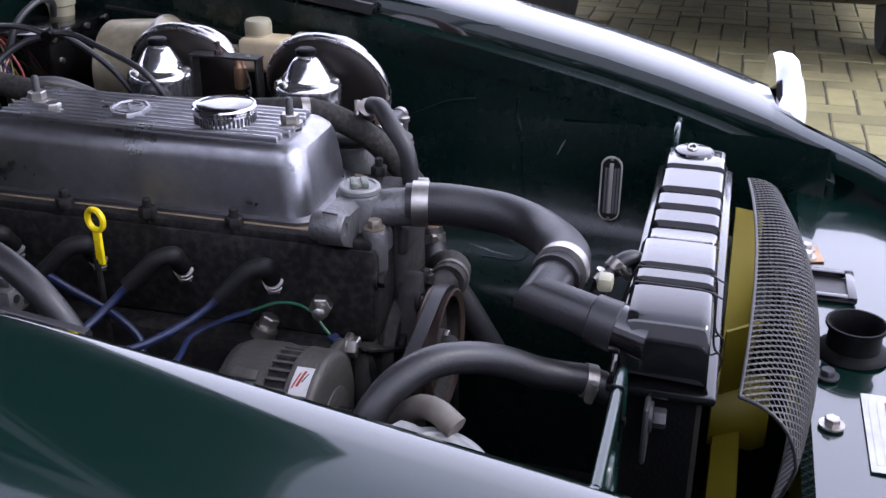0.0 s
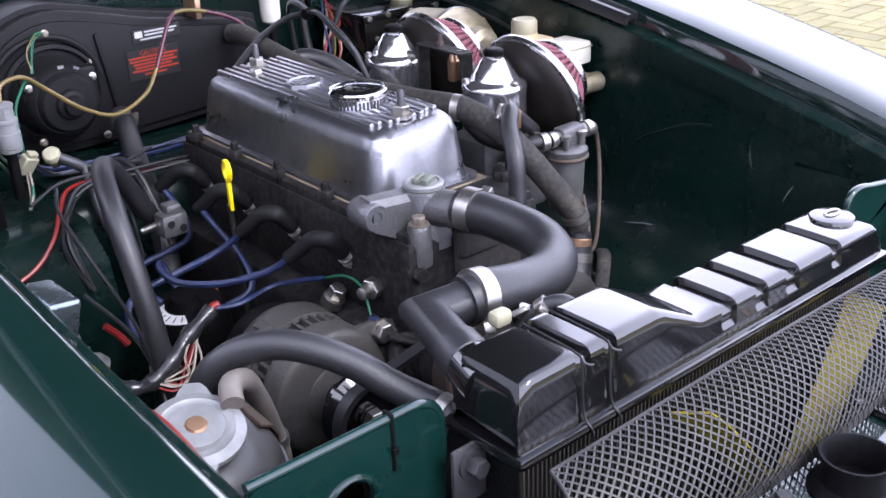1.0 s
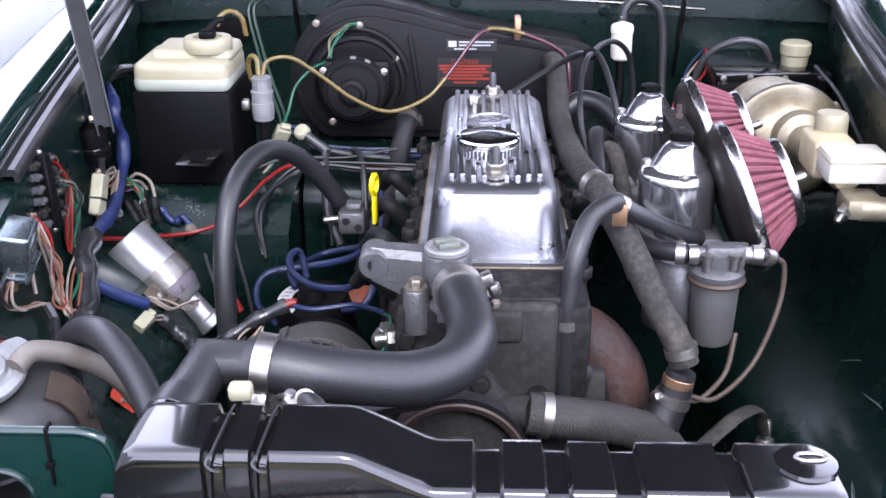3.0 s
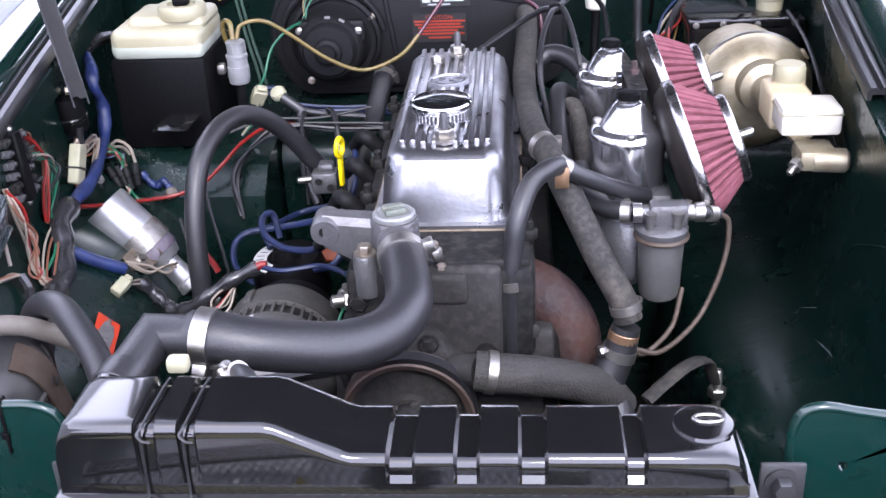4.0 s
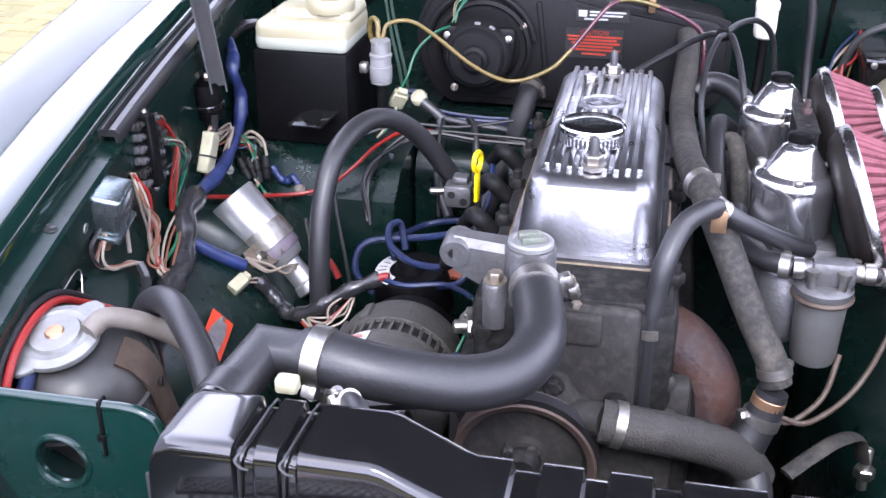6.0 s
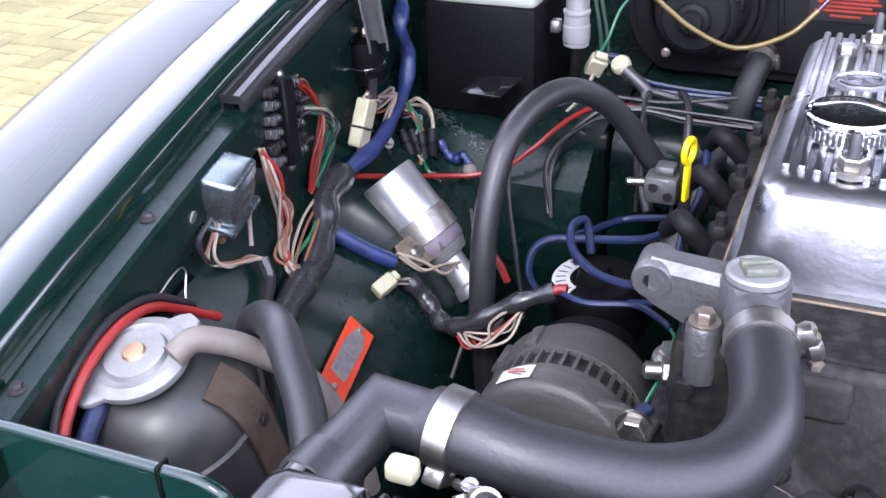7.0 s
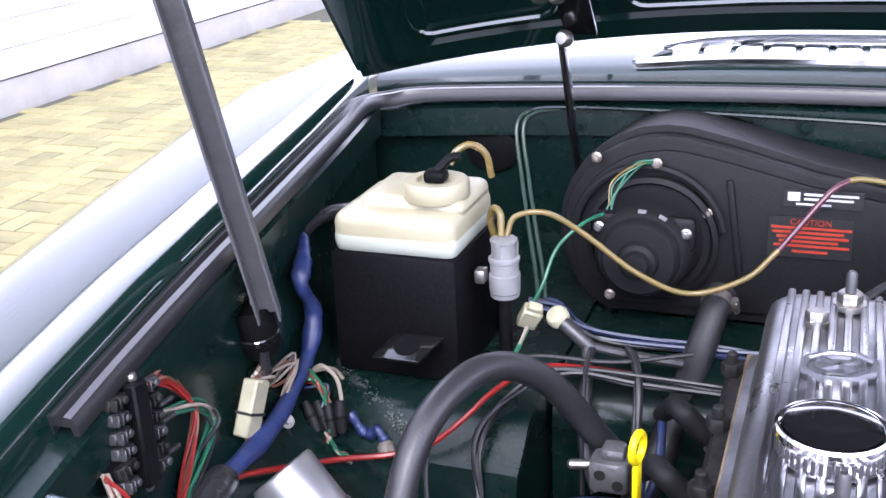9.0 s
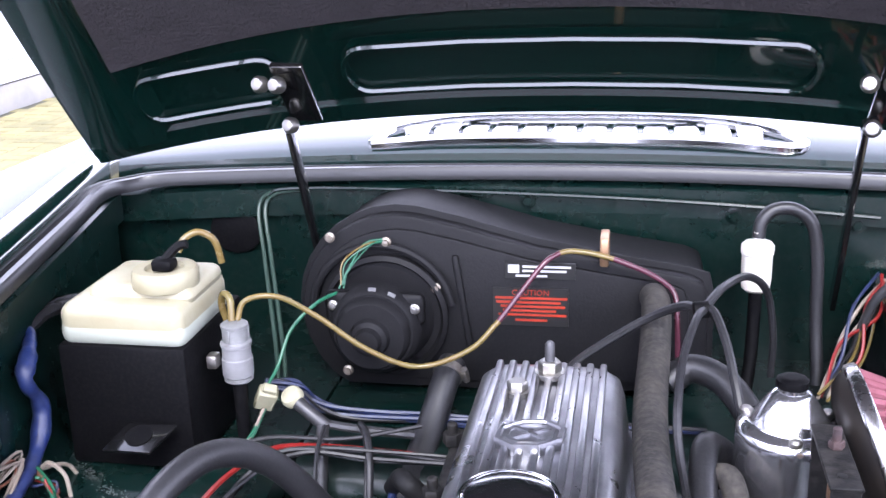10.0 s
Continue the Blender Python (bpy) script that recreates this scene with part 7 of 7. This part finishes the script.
part("eyelet", merge(lathe([(0.002, -0.0006), (0.0058, -0.0006), (0.0058, 0.0008), (0.002, 0.0008)], 18, along((-0.3985, 0.51, 0.757), (-0.38, 0.5, 0.773))), hexagon(0.0034, 0.0006, 0.004, along((-0.3985, 0.51, 0.757), (-0.38, 0.5, 0.773)))), CLIP, earth, "bright crimped eyelet")
pc = thing("plug_connector", "pale grey plastic plug with two wires", "connector", at=(-0.33, 0.35, 0.70))
pm2 = Matrix.Translation((-0.329, 0.35, 0.709)) @ Euler((radians(20), radians(30), radians(-15))).to_matrix().to_4x4()
part("housing", merge(box(-0.006, 0.006, -0.011, 0.008, -0.004, 0.006, 0.001, 1, pm2), box(-0.004, 0.004, 0.008, 0.013, -0.003, 0.005, 0.001, 1, pm2)), CREAM, pc)
bundle("plug_wires", [(-0.326, 0.361, 0.706), (-0.316, 0.38, 0.699), (-0.31, 0.386, 0.69), (-0.308, 0.383, 0.682)], [WHITEW, WHITEW, BLACKW], 0.0014, 0.003, "pale wires from the plug")
bundle("coil_wires", [(-0.335, 0.39, 0.715), (-0.32, 0.40, 0.70), (-0.305, 0.41, 0.695), (-0.298, 0.43, 0.69)], [WHITEW, WHITEW], 0.0016, 0.004, "white wires at the coil")
bundle("loom_end_wires", [(-0.27, 0.36, 0.676), (-0.25, 0.35, 0.672), (-0.235, 0.355, 0.685), (-0.22, 0.372, 0.7)], [WHITEW, WHITEW, RED, WHITEW], 0.0015, 0.008, "pale and red wires by the alternator")
wire("red_sleeve", [(-0.275, 0.445, 0.70), (-0.265, 0.443, 0.688), (-0.258, 0.44, 0.676)], 0.0035, RED, "red wire sleeve by the coil", seg=8)
can = thing("flasher_unit", "black cylindrical flasher can below the prop foot", "flasher unit", at=(-0.405, 0.49, 0.82))
fm2 = along((-0.411, 0.506, 0.817), (-0.413, 0.5, 0.86))
part("can", lathe([(0.013, 0.0), (0.0155, 0.003), (0.0155, 0.035), (0.014, 0.04), (0, 0.041)], 24, fm2), BLACK, can)
part("strap", lathe([(0.0157, 0.012), (0.0166, 0.013), (0.0166, 0.017), (0.0157, 0.018)], 24, fm2), BLACK_GLOSS, can)
part("tails", merge(tube([(-0.402, 0.494, 0.824), (-0.404, 0.494, 0.81), (-0.404, 0.49, 0.8)], 0.004, 8), tube([(-0.408, 0.502, 0.824), (-0.409, 0.505, 0.81), (-0.408, 0.505, 0.8)], 0.004, 8)), BLACKW, can)

# amber washer tube and pump tubes
wash = thing("washer_tube", "yellowed clear washer tube, reddened at one end, drooping before the heater", "tube", at=(-0.262, 0.652, 0.871))
part("amber_length", tube([(-0.262, 0.652, 0.871), (-0.256, 0.658, 0.886), (-0.231, 0.665, 0.888), (-0.203, 0.68, 0.866), (-0.163, 0.69, 0.833), (-0.122, 0.7, 0.815), (-0.079, 0.71, 0.828), (-0.055, 0.724, 0.85)], 0.0025, 10), FUEL, wash, "amber length")
part("red_length", tube([(-0.055, 0.724, 0.85), (-0.047, 0.73, 0.86), (-0.02, 0.75, 0.893), (-0.006, 0.76, 0.901)], 0.0025, 10), PINK, wash, "purplish red length")
part("amber_length", tube([(-0.006, 0.76, 0.901), (0.003, 0.763, 0.902), (0.02, 0.765, 0.9), (0.04, 0.766, 0.895)], 0.0025, 10), FUEL, wash)
part("red_length", tube([(0.04, 0.766, 0.895), (0.07, 0.766, 0.883), (0.091, 0.765, 0.868), (0.095, 0.755, 0.85), (0.097, 0.75, 0.81)], 0.0025, 10), PINK, wash)
wire("washer_tube", [(-0.266, 0.65, 0.871), (-0.268, 0.655, 0.888), (-0.276, 0.662, 0.89), (-0.281, 0.668, 0.878), (-0.279, 0.672, 0.86)], 0.0031, FUEL, "short yellowed tube loop at the washer pump", "tube", seg=10)
wire("filler_tube", [(-0.312, 0.662, 0.925), (-0.308, 0.668, 0.935), (-0.298, 0.675, 0.939), (-0.287, 0.68, 0.93), (-0.284, 0.684, 0.91)], 0.003, FUEL, "brownish tube from the bottle cap", "tube", seg=10)
for dx in (0.0, 0.007):
    wire("brake_pipe", [(-0.285 + dx, 0.886, 0.92), (-0.31 + dx, 0.884, 0.916), (-0.321 + dx, 0.88, 0.9), (-0.308 + dx, 0.85, 0.862), (-0.287 + dx, 0.8, 0.827), (-0.263 + dx, 0.74, 0.80), (-0.25 + dx, 0.70, 0.775)], 0.0021, PIPE_GREEN, "thin grey green brake pipe down the bulkhead", "pipe", "pair of brake pipes")
bundle("motor_wires", [(-0.196, 0.735, 0.872), (-0.192, 0.745, 0.89), (-0.178, 0.76, 0.906), (-0.165, 0.768, 0.905)], [GREENW, FUEL, GREENW], 0.0011, 0.004, "green and yellow wires to the blower motor")
wire("motor_lead", [(-0.2, 0.74, 0.866), (-0.215, 0.72, 0.862), (-0.233, 0.70, 0.845), (-0.24, 0.68, 0.82), (-0.245, 0.665, 0.808)], 0.0016, GREENW, "green wire from the blower motor")
for p, rz in (((-0.246, 0.66, 0.798), 20),):
    m = Matrix.Translation(p) @ Euler((radians(30), radians(20), radians(rz))).to_matrix().to_4x4()
    single("wire_connector", merge(box(-0.0085, 0.0085, -0.006, 0.006, -0.011, 0.011, 0.0015, 1, m), box(-0.006, 0.006, -0.004, 0.004, 0.011, 0.016, 0.001, 1, m)), CREAM, "yellowed plastic connector by the washer pump", "connector")
vcap = single("valve_cap", lathe([(0.0075, 0.0), (0.0095, 0.001), (0.0098, 0.006), (0.008, 0.009), (0.004, 0.01), (0, 0.01)], 20, along((-0.219, 0.656, 0.8), (-0.226, 0.645, 0.815))), CREAM, "yellowed round cap on a brass stem", "cap")
part("stem", lathe([(0.0055, -0.014), (0.006, -0.004), (0.0045, 0.0)], 12, along((-0.219, 0.656, 0.8), (-0.226, 0.645, 0.815))), TARNISH, vcap)
bundle("connector_wires", [(-0.248, 0.655, 0.79), (-0.256, 0.64, 0.775), (-0.262, 0.625, 0.762)], [GREENW, GREENW, WHITEW], 0.0017, 0.004, "green wires below the connector")
fit_ = thing("hose_union", "small brass and grey union with two pipes", "pipe", at=(-0.2, 0.65, 0.76))
part("union", merge(tube([(-0.215, 0.65, 0.80), (-0.2, 0.646, 0.79), (-0.19, 0.645, 0.782)], 0.006, 10), tube([(-0.195, 0.645, 0.785), (-0.165, 0.655, 0.776), (-0.12, 0.665, 0.768)], 0.004, 8)), GREY, fit_)
part("down_pipe", tube([(-0.192, 0.643, 0.785), (-0.192, 0.635, 0.765), (-0.188, 0.61, 0.72), (-0.17, 0.58, 0.69)], 0.0058, 10), GREY, fit_)
wire("thin_pipe", [(-0.16, 0.645, 0.785), (-0.152, 0.63, 0.785), (-0.145, 0.61, 0.77), (-0.142, 0.59, 0.74), (-0.14, 0.57, 0.70)], 0.0032, BLACKW, "thin black pipe behind the dipstick", "pipe", seg=9)
hose_thing("heater_outlet_hose", [(-0.1, 0.745, 0.80), (-0.104, 0.725, 0.79), (-0.112, 0.69, 0.76), (-0.122, 0.64, 0.73), (-0.135, 0.6, 0.69), (-0.145, 0.57, 0.66)], 0.0125, RUBBER, "black heater hose dropping behind the dipstick", [((-0.102, 0.735, 0.795), (-0.106, 0.715, 0.785))])
cab = thing("throttle_cable", "black throttle cables fanning out behind the rocker cover", "cable", at=(0.1, 0.7, 0.85))
part("cable", tube([(0.005, 0.662, 0.832), (0.023, 0.674, 0.845), (0.067, 0.683, 0.872), (0.095, 0.665, 0.892), (0.109, 0.64, 0.899)], 0.0036, 8), BLACKW, cab)
part("cable", tube([(0.111, 0.642, 0.899), (0.103, 0.61, 0.903), (0.093, 0.566, 0.892), (0.089, 0.53, 0.878), (0.089, 0.51, 0.859), (0.094, 0.5, 0.831), (0.1, 0.498, 0.8)], 0.003, 8), BLACKW, cab)
part("cable", tube([(0.109, 0.643, 0.899), (0.117, 0.636, 0.899), (0.125, 0.613, 0.884), (0.131, 0.588, 0.862), (0.137, 0.57, 0.835), (0.143, 0.562, 0.808), (0.146, 0.558, 0.79)], 0.0034, 8), BLACKW, cab)
part("cable", tube([(0.11, 0.642, 0.899), (0.128, 0.69, 0.9), (0.152, 0.75, 0.888), (0.172, 0.785, 0.862), (0.18, 0.79, 0.82), (0.18, 0.79, 0.78)], 0.0034, 8), BLACKW, cab)
part("clip", lathe([(0.003, -0.006), (0.0065, -0.0055), (0.0065, 0.0055), (0.003, 0.006)], 12, along((0.108, 0.641, 0.8985), (0.114, 0.642, 0.899))), BLACK, cab)
hose_thing("breather_hose", [(0.086, 0.66, 0.83), (0.105, 0.665, 0.84), (0.13, 0.65, 0.835), (0.15, 0.62, 0.815), (0.16, 0.59, 0.79)], 0.0115, RUBBER, "black breather hose behind the carburettors")
hose_thing("breather_hose", [(0.142, 0.57, 0.80), (0.118, 0.565, 0.825), (0.108, 0.54, 0.833), (0.107, 0.49, 0.81), (0.112, 0.44, 0.78)], 0.0095, RUBBER, "black breather hose between the carburettors")
hose_thing("breather_hose", [(0.11, 0.53, 0.82), (0.124, 0.52, 0.826), (0.13, 0.49, 0.805), (0.132, 0.44, 0.775)], 0.0085, OLD_RUBBER, "dusty short hose between the carburettors")
hose_thing("fuel_hose", [(0.105, 0.292, 0.852), (0.12, 0.296, 0.842), (0.145, 0.31, 0.826), (0.168, 0.325, 0.812), (0.18, 0.335, 0.805)], 0.0075, RUBBER, "short black fuel hose to the front carburettor", [((0.104, 0.292, 0.852), (0.112, 0.294, 0.847))])
hose_thing("fuel_hose", [(0.122, 0.372, 0.82), (0.122, 0.35, 0.81), (0.127, 0.33, 0.806), (0.142, 0.312, 0.804), (0.155, 0.302, 0.806), (0.165, 0.298, 0.806)], 0.0085, RUBBER, "black fuel hose into the fuel filter", [((0.158, 0.299, 0.806), (0.168, 0.297, 0.806))])
hose_thing("fuel_hose", [(0.212, 0.297, 0.806), (0.226, 0.3, 0.804), (0.24, 0.306, 0.8)], 0.006, RUBBER, "short black fuel hose from the fuel filter", [((0.233, 0.302, 0.802), (0.24, 0.306, 0.8)), ((0.214, 0.297, 0.806), (0.222, 0.298, 0.805))], 10)
wire("fuel_pipe", [(0.24, 0.306, 0.8), (0.25, 0.308, 0.79), (0.247, 0.3, 0.755), (0.225, 0.28, 0.71), (0.19, 0.255, 0.69), (0.165, 0.25, 0.695)], 0.0024, STRAP, "thin brown pipe curving below the fuel filter", "pipe", seg=8)
wire("fuel_pipe", [(0.21, 0.29, 0.735), (0.2, 0.272, 0.705), (0.178, 0.255, 0.69), (0.165, 0.25, 0.69)], 0.0024, STRAP, "thin brown pipe below the fuel filter", "pipe", seg=8)
ob = single("hose_tag", merge(box(0.096, 0.108, 0.279, 0.283, 0.838, 0.857, 0.0008)), COPPER, "orange brown hose clip tag", "clip")

# white inline filter with its hose
inl = thing("inline_filter", "white plastic inline filter hanging on a black hose", "filter", at=(0.166, 0.82, 0.84))
part("body", lathe([(0.009, 0.85), (0.0125, 0.853), (0.0135, 0.862), (0.0135, 0.885), (0.0145, 0.886), (0.0145, 0.893), (0.012, 0.896), (0.005, 0.898), (0.005, 0.906)], 24, Matrix.Translation((0.166, 0.822, 0))), RESERVOIR, inl)
part("hose", tube([(0.166, 0.822, 0.9), (0.168, 0.824, 0.914), (0.178, 0.828, 0.924), (0.196, 0.83, 0.925), (0.212, 0.83, 0.912), (0.219, 0.83, 0.88), (0.221, 0.825, 0.82), (0.224, 0.81, 0.765)], 0.0058, 12), RUBBER, inl)
part("lower_hose", tube([(0.166, 0.822, 0.852), (0.166, 0.82, 0.83), (0.164, 0.81, 0.79), (0.16, 0.80, 0.76)], 0.006, 10), BLACK, inl)
bundle("side_wires", [(0.225, 0.78, 0.77), (0.245, 0.80, 0.80), (0.262, 0.82, 0.83), (0.28, 0.86, 0.85)], [RED, BLUEW, FUEL, BLACKW, WHITEW], 0.002, 0.012, "loose coloured wires beside the pedal box")
wire("clutch_pipe", [(0.35, 0.80, 0.855), (0.335, 0.79, 0.876), (0.305, 0.79, 0.882), (0.27, 0.80, 0.86), (0.255, 0.81, 0.81), (0.25, 0.81, 0.765)], 0.0042, GREY, "grey flexible pipe over the pedal box", "pipe", seg=10)
for s in (1,):
    wire("brake_line", [(0.376, 0.42, 0.8), (0.38, 0.45, 0.8), (0.386, 0.55, 0.83), (0.392, 0.65, 0.85), (0.392, 0.75, 0.86)], 0.0024, BLACKW, "dark brake line along the inner wing", "pipe")

# HT leads
for pts in ([(-0.1255, 0.3485, 0.754), (-0.134, 0.361, 0.742), (-0.148, 0.376, 0.733), (-0.174, 0.4, 0.7245), (-0.2, 0.432, 0.7235), (-0.207, 0.456, 0.731), (-0.199, 0.47, 0.73), (-0.192, 0.462, 0.705)],
            [(-0.1255, 0.434, 0.754), (-0.134, 0.446, 0.74), (-0.152, 0.458, 0.727), (-0.186, 0.471, 0.7145), (-0.215, 0.47, 0.711), (-0.234, 0.467, 0.7065), (-0.244, 0.462, 0.695), (-0.243, 0.455, 0.675), (-0.225, 0.452, 0.655)],
            [(-0.1255, 0.5195, 0.754), (-0.124, 0.5, 0.742), (-0.119, 0.455, 0.715), (-0.128, 0.428, 0.692), (-0.158, 0.44, 0.676)],
            [(-0.1255, 0.605, 0.754), (-0.122, 0.57, 0.73), (-0.128, 0.552, 0.711), (-0.148, 0.561, 0.698), (-0.17, 0.566, 0.692), (-0.192, 0.565, 0.686), (-0.206, 0.535, 0.69), (-0.216, 0.49, 0.7), (-0.205, 0.468, 0.69)]):
    wire("ignition_lead", pts, 0.0036, BLUEW, "blue ignition lead between distributor and plugs", "ignition lead", "set of ignition leads", 9)
wire("alternator_wire", [(-0.196, 0.381, 0.713), (-0.171, 0.37, 0.714), (-0.135, 0.374, 0.717), (-0.113, 0.352, 0.724), (-0.1, 0.334, 0.728)], 0.0026, BLUEW, "blue wire across the alternator")
wire("sender_wire", [(-0.1, 0.334, 0.728), (-0.093, 0.31, 0.736), (-0.092, 0.285, 0.733), (-0.1, 0.262, 0.715)], 0.0013, GREENW, "thin green wire from the loom to the alternator")
single("spade_terminal", box(-0.005, 0.005, -0.011, 0.009, -0.002, 0.003, 0.001, 1, Matrix.Translation((-0.102, 0.255, 0.71)) @ Euler((radians(10), 0, radians(-35))).to_matrix().to_4x4()), BLUEW, "blue sleeved spade terminal on the alternator", "terminal")
single("red_sleeve", tube([(-0.2, 0.379, 0.713), (-0.194, 0.381, 0.715), (-0.189, 0.381, 0.715)], 0.0042, 10), RED, "red sleeve at the end of the taped branch", "sleeve")
vac = thing("fuel_pump_valve", "small grey heater valve beside the dipstick", "valve", at=(-0.15, 0.55, 0.7))
part("body", merge(box(-0.166, -0.136, 0.526, 0.55, 0.726, 0.752, 0.005, 2), box(-0.158, -0.14, 0.53, 0.548, 0.75, 0.761, 0.004, 2), lathe([(0.008, 0), (0.008, 0.02)], 16, along((-0.15, 0.545, 0.735), (-0.15, 0.575, 0.738)))), CAST, vac)
# black discs on the casting paint in the shade of two holes
for x, z in ((-0.157, 0.742), (-0.144, 0.735)):
    part("hole", lathe([(0.0042, 0), (0.0042, 0.0008), (0, 0.0008)], 14, along((x, 0.5262, z), (x, 0.5, z))), INK, vac)
part("spindle", lathe([(0.004, 0), (0.004, 0.018), (0.002, 0.02)], 10, along((-0.165, 0.545, 0.738), (-0.185, 0.54, 0.738))), STEEL, vac)
conn2 = single("white_plug", merge(box(-0.169, -0.154, 0.019, 0.03, 0.823, 0.834, 0.003)), CREAM, "pale cream plastic plug lying on the radiator tank", "plug")
single("hose_clip", merge(tube([(-0.14, 0.035, 0.818), (-0.132, 0.03, 0.822), (-0.124, 0.034, 0.818), (-0.12, 0.03, 0.814)], 0.0025, 8), lathe([(0.004, 0), (0.004, 0.01)], 10, along((-0.132, 0.034, 0.814), (-0.132, 0.03, 0.826)))), STEEL, "loose steel clip behind the radiator tank", "clip")
strap = single("earth_strap", tube([(0.175, 0.23, 0.655), (0.195, 0.245, 0.665), (0.215, 0.262, 0.67), (0.236, 0.285, 0.66), (0.246, 0.296, 0.63)], 0.0075, 10, 6, flat=0.45), OLD_RUBBER, "braided earth strap to the chassis stud", "strap")
single("chassis_stud", merge(lathe([(0.0045, 0.60), (0.0045, 0.64), (0.003, 0.642)], 12, Matrix.Translation((0.25, 0.298, 0))), hexagon(0.009, 0.612, 0.622, Matrix.Translation((0.25, 0.298, 0)))), STEEL, "threaded stud with a nut on the chassis", "stud")
for y in (0.03, 0.17):
    x, z = lip(y)
    single("gutter_bolt", merge(hexagon(0.0036, 0, 0.0032, Matrix.Translation((-x - 0.01, y, z + 0.002))), lathe([(0.0055, 0), (0.0055, 0.0013)], 16, Matrix.Translation((-x - 0.01, y, z + 0.001)))), GREY, "bolt in the bonnet gutter", "bolt", "gutter bolts")

# bulkhead fittings
for x, z in ((-0.296, 0.902), (-0.258, 0.902), (-0.047, 0.912), (0.15, 0.9), (0.262, 0.894)):
    single("bulkhead_bolt", merge(lathe([(0.0085, 0), (0.0085, 0.0015), (0.006, 0.002)], 16, Matrix.Translation((x, 0.8915, z)) @ Matrix.Rotation(radians(90), 4, "X")), hexagon(0.005, 0.001, 0.006, Matrix.Translation((x, 0.8915, z)) @ Matrix.Rotation(radians(90), 4, "X"))), BAY, "painted bolt in the bulkhead", "bolt", "bulkhead bolts")
single("blanking_plate", prism([(-0.351 + 0.028 * math.cos(a) * (1.0 if abs(math.cos(a)) < 0.7 else 1.0), 0.874 + 0.024 * math.sin(a)) for a in (2 * math.pi * k / 28 for k in range(28))], 0.004, 0.0015, Matrix.Translation((0, 0.891, 0)) @ flip), BLACK, "oval black rubber blank in the bulkhead", "blank")
wire("top_pipe", [(-0.31, 0.884, 0.915), (-0.29, 0.884, 0.921), (-0.2, 0.886, 0.922), (0.0, 0.886, 0.918), (0.15, 0.884, 0.912), (0.28, 0.882, 0.903)], 0.0022, BAY, "green painted pipe along the top of the bulkhead", "pipe")
bundle("shelf_wires", [(-0.255, 0.685, 0.80), (-0.23, 0.70, 0.79), (-0.2, 0.71, 0.765), (-0.1, 0.715, 0.76), (0.0, 0.715, 0.76), (0.12, 0.71, 0.762)], [BLUEW, BLACKW, BLUEW], 0.0028, 0.005, "blue and black wires along the heater shelf")
for pts in ([(-0.255, 0.56, 0.80), (-0.27, 0.52, 0.79), (-0.268, 0.47, 0.76), (-0.25, 0.44, 0.70), (-0.24, 0.43, 0.65)], [(-0.19, 0.64, 0.785), (-0.185, 0.60, 0.78), (-0.18, 0.57, 0.75), (-0.178, 0.56, 0.70)],
            [(-0.165, 0.66, 0.78), (-0.15, 0.62, 0.775), (-0.145, 0.59, 0.74), (-0.15, 0.58, 0.69)], [(-0.27, 0.60, 0.775), (-0.23, 0.615, 0.785), (-0.17, 0.63, 0.78), (-0.11, 0.65, 0.785)], [(-0.29, 0.44, 0.74), (-0.27, 0.40, 0.71), (-0.265, 0.37, 0.68), (-0.27, 0.34, 0.64)]):
    wire("thin_cable", pts, 0.0019, BLACKW, "thin black cable sagging behind the engine", "cable", "loose black cables")


# ---- paving bricks ----
def brick_mesh():
    bm = box(-0.0985, 0.0985, -0.0485, 0.0485, -0.03, 0.0, 0.0)
    top = [e for e in bm.edges if all(v.co.z > -0.001 for v in e.verts)]
    bmesh.ops.bevel(bm, geom=top, offset=0.006, segments=1, affect="EDGES")
    me = bpy.data.meshes.new("brick")
    bm.to_mesh(me)
    bm.free()
    me.materials.append(PAVER)
    return me


def herringbone(x0, x1, y0, y1):
    """Places and turns of bricks laid in a herringbone."""
    spots = []
    n = int((x1 - x0 + y1 - y0) / 0.1) + 8
    for i in range(-n, n):
        for j in range(-n, n):
            for kind in (0, 1):
                bx = 0.1 * i + 0.2 * j
                by = 0.1 * i - 0.2 * j
                cx, cy, a = (bx + 0.1, by + 0.05, 0) if kind == 0 else (bx + 0.05, by + 0.2, 90)
                cx, cy = cx + (x0 + x1) / 2, cy + (y0 + y1) / 2
                if x0 < cx < x1 and y0 < cy < y1:
                    spots.append((cx, cy, a))
    return spots


paving = tagged(new("paving"), "worn yellow grey paving bricks in herringbone", "paving", kind="structure")
brick = brick_mesh()
rnd = random.Random(4)
rest = bmesh.new()
near = 0
for x0, x1, y0, y1 in ((-3.88, 5.2, -4.0, 7.0),):
    for cx, cy, a in herringbone(x0, x1, y0, y1):
        m = Matrix.Translation((cx, cy, rnd.uniform(-0.004, 0.002))) @ Euler((rnd.gauss(0, 0.008), rnd.gauss(0, 0.008), radians(a) + rnd.gauss(0, 0.012))).to_matrix().to_4x4()
        if near < 280 and -3.0 < cx < -1.3 and 0.9 < cy < 3.0:
            ob = new("brick", brick)
            ob.matrix_world = m
            ob.parent = paving
            near += 1
        else:
            before = len(rest.verts)
            rest.from_mesh(brick)
            rest.verts.ensure_lookup_table()
            for v in rest.verts[before:]:
                v.co = m @ v.co
me = bpy.data.meshes.new("far_bricks")
rest.to_mesh(me)
rest.free()
me.materials.append(PAVER)
far = new("far_bricks", me)
far.parent = paving
far["kind"] = "stuff"
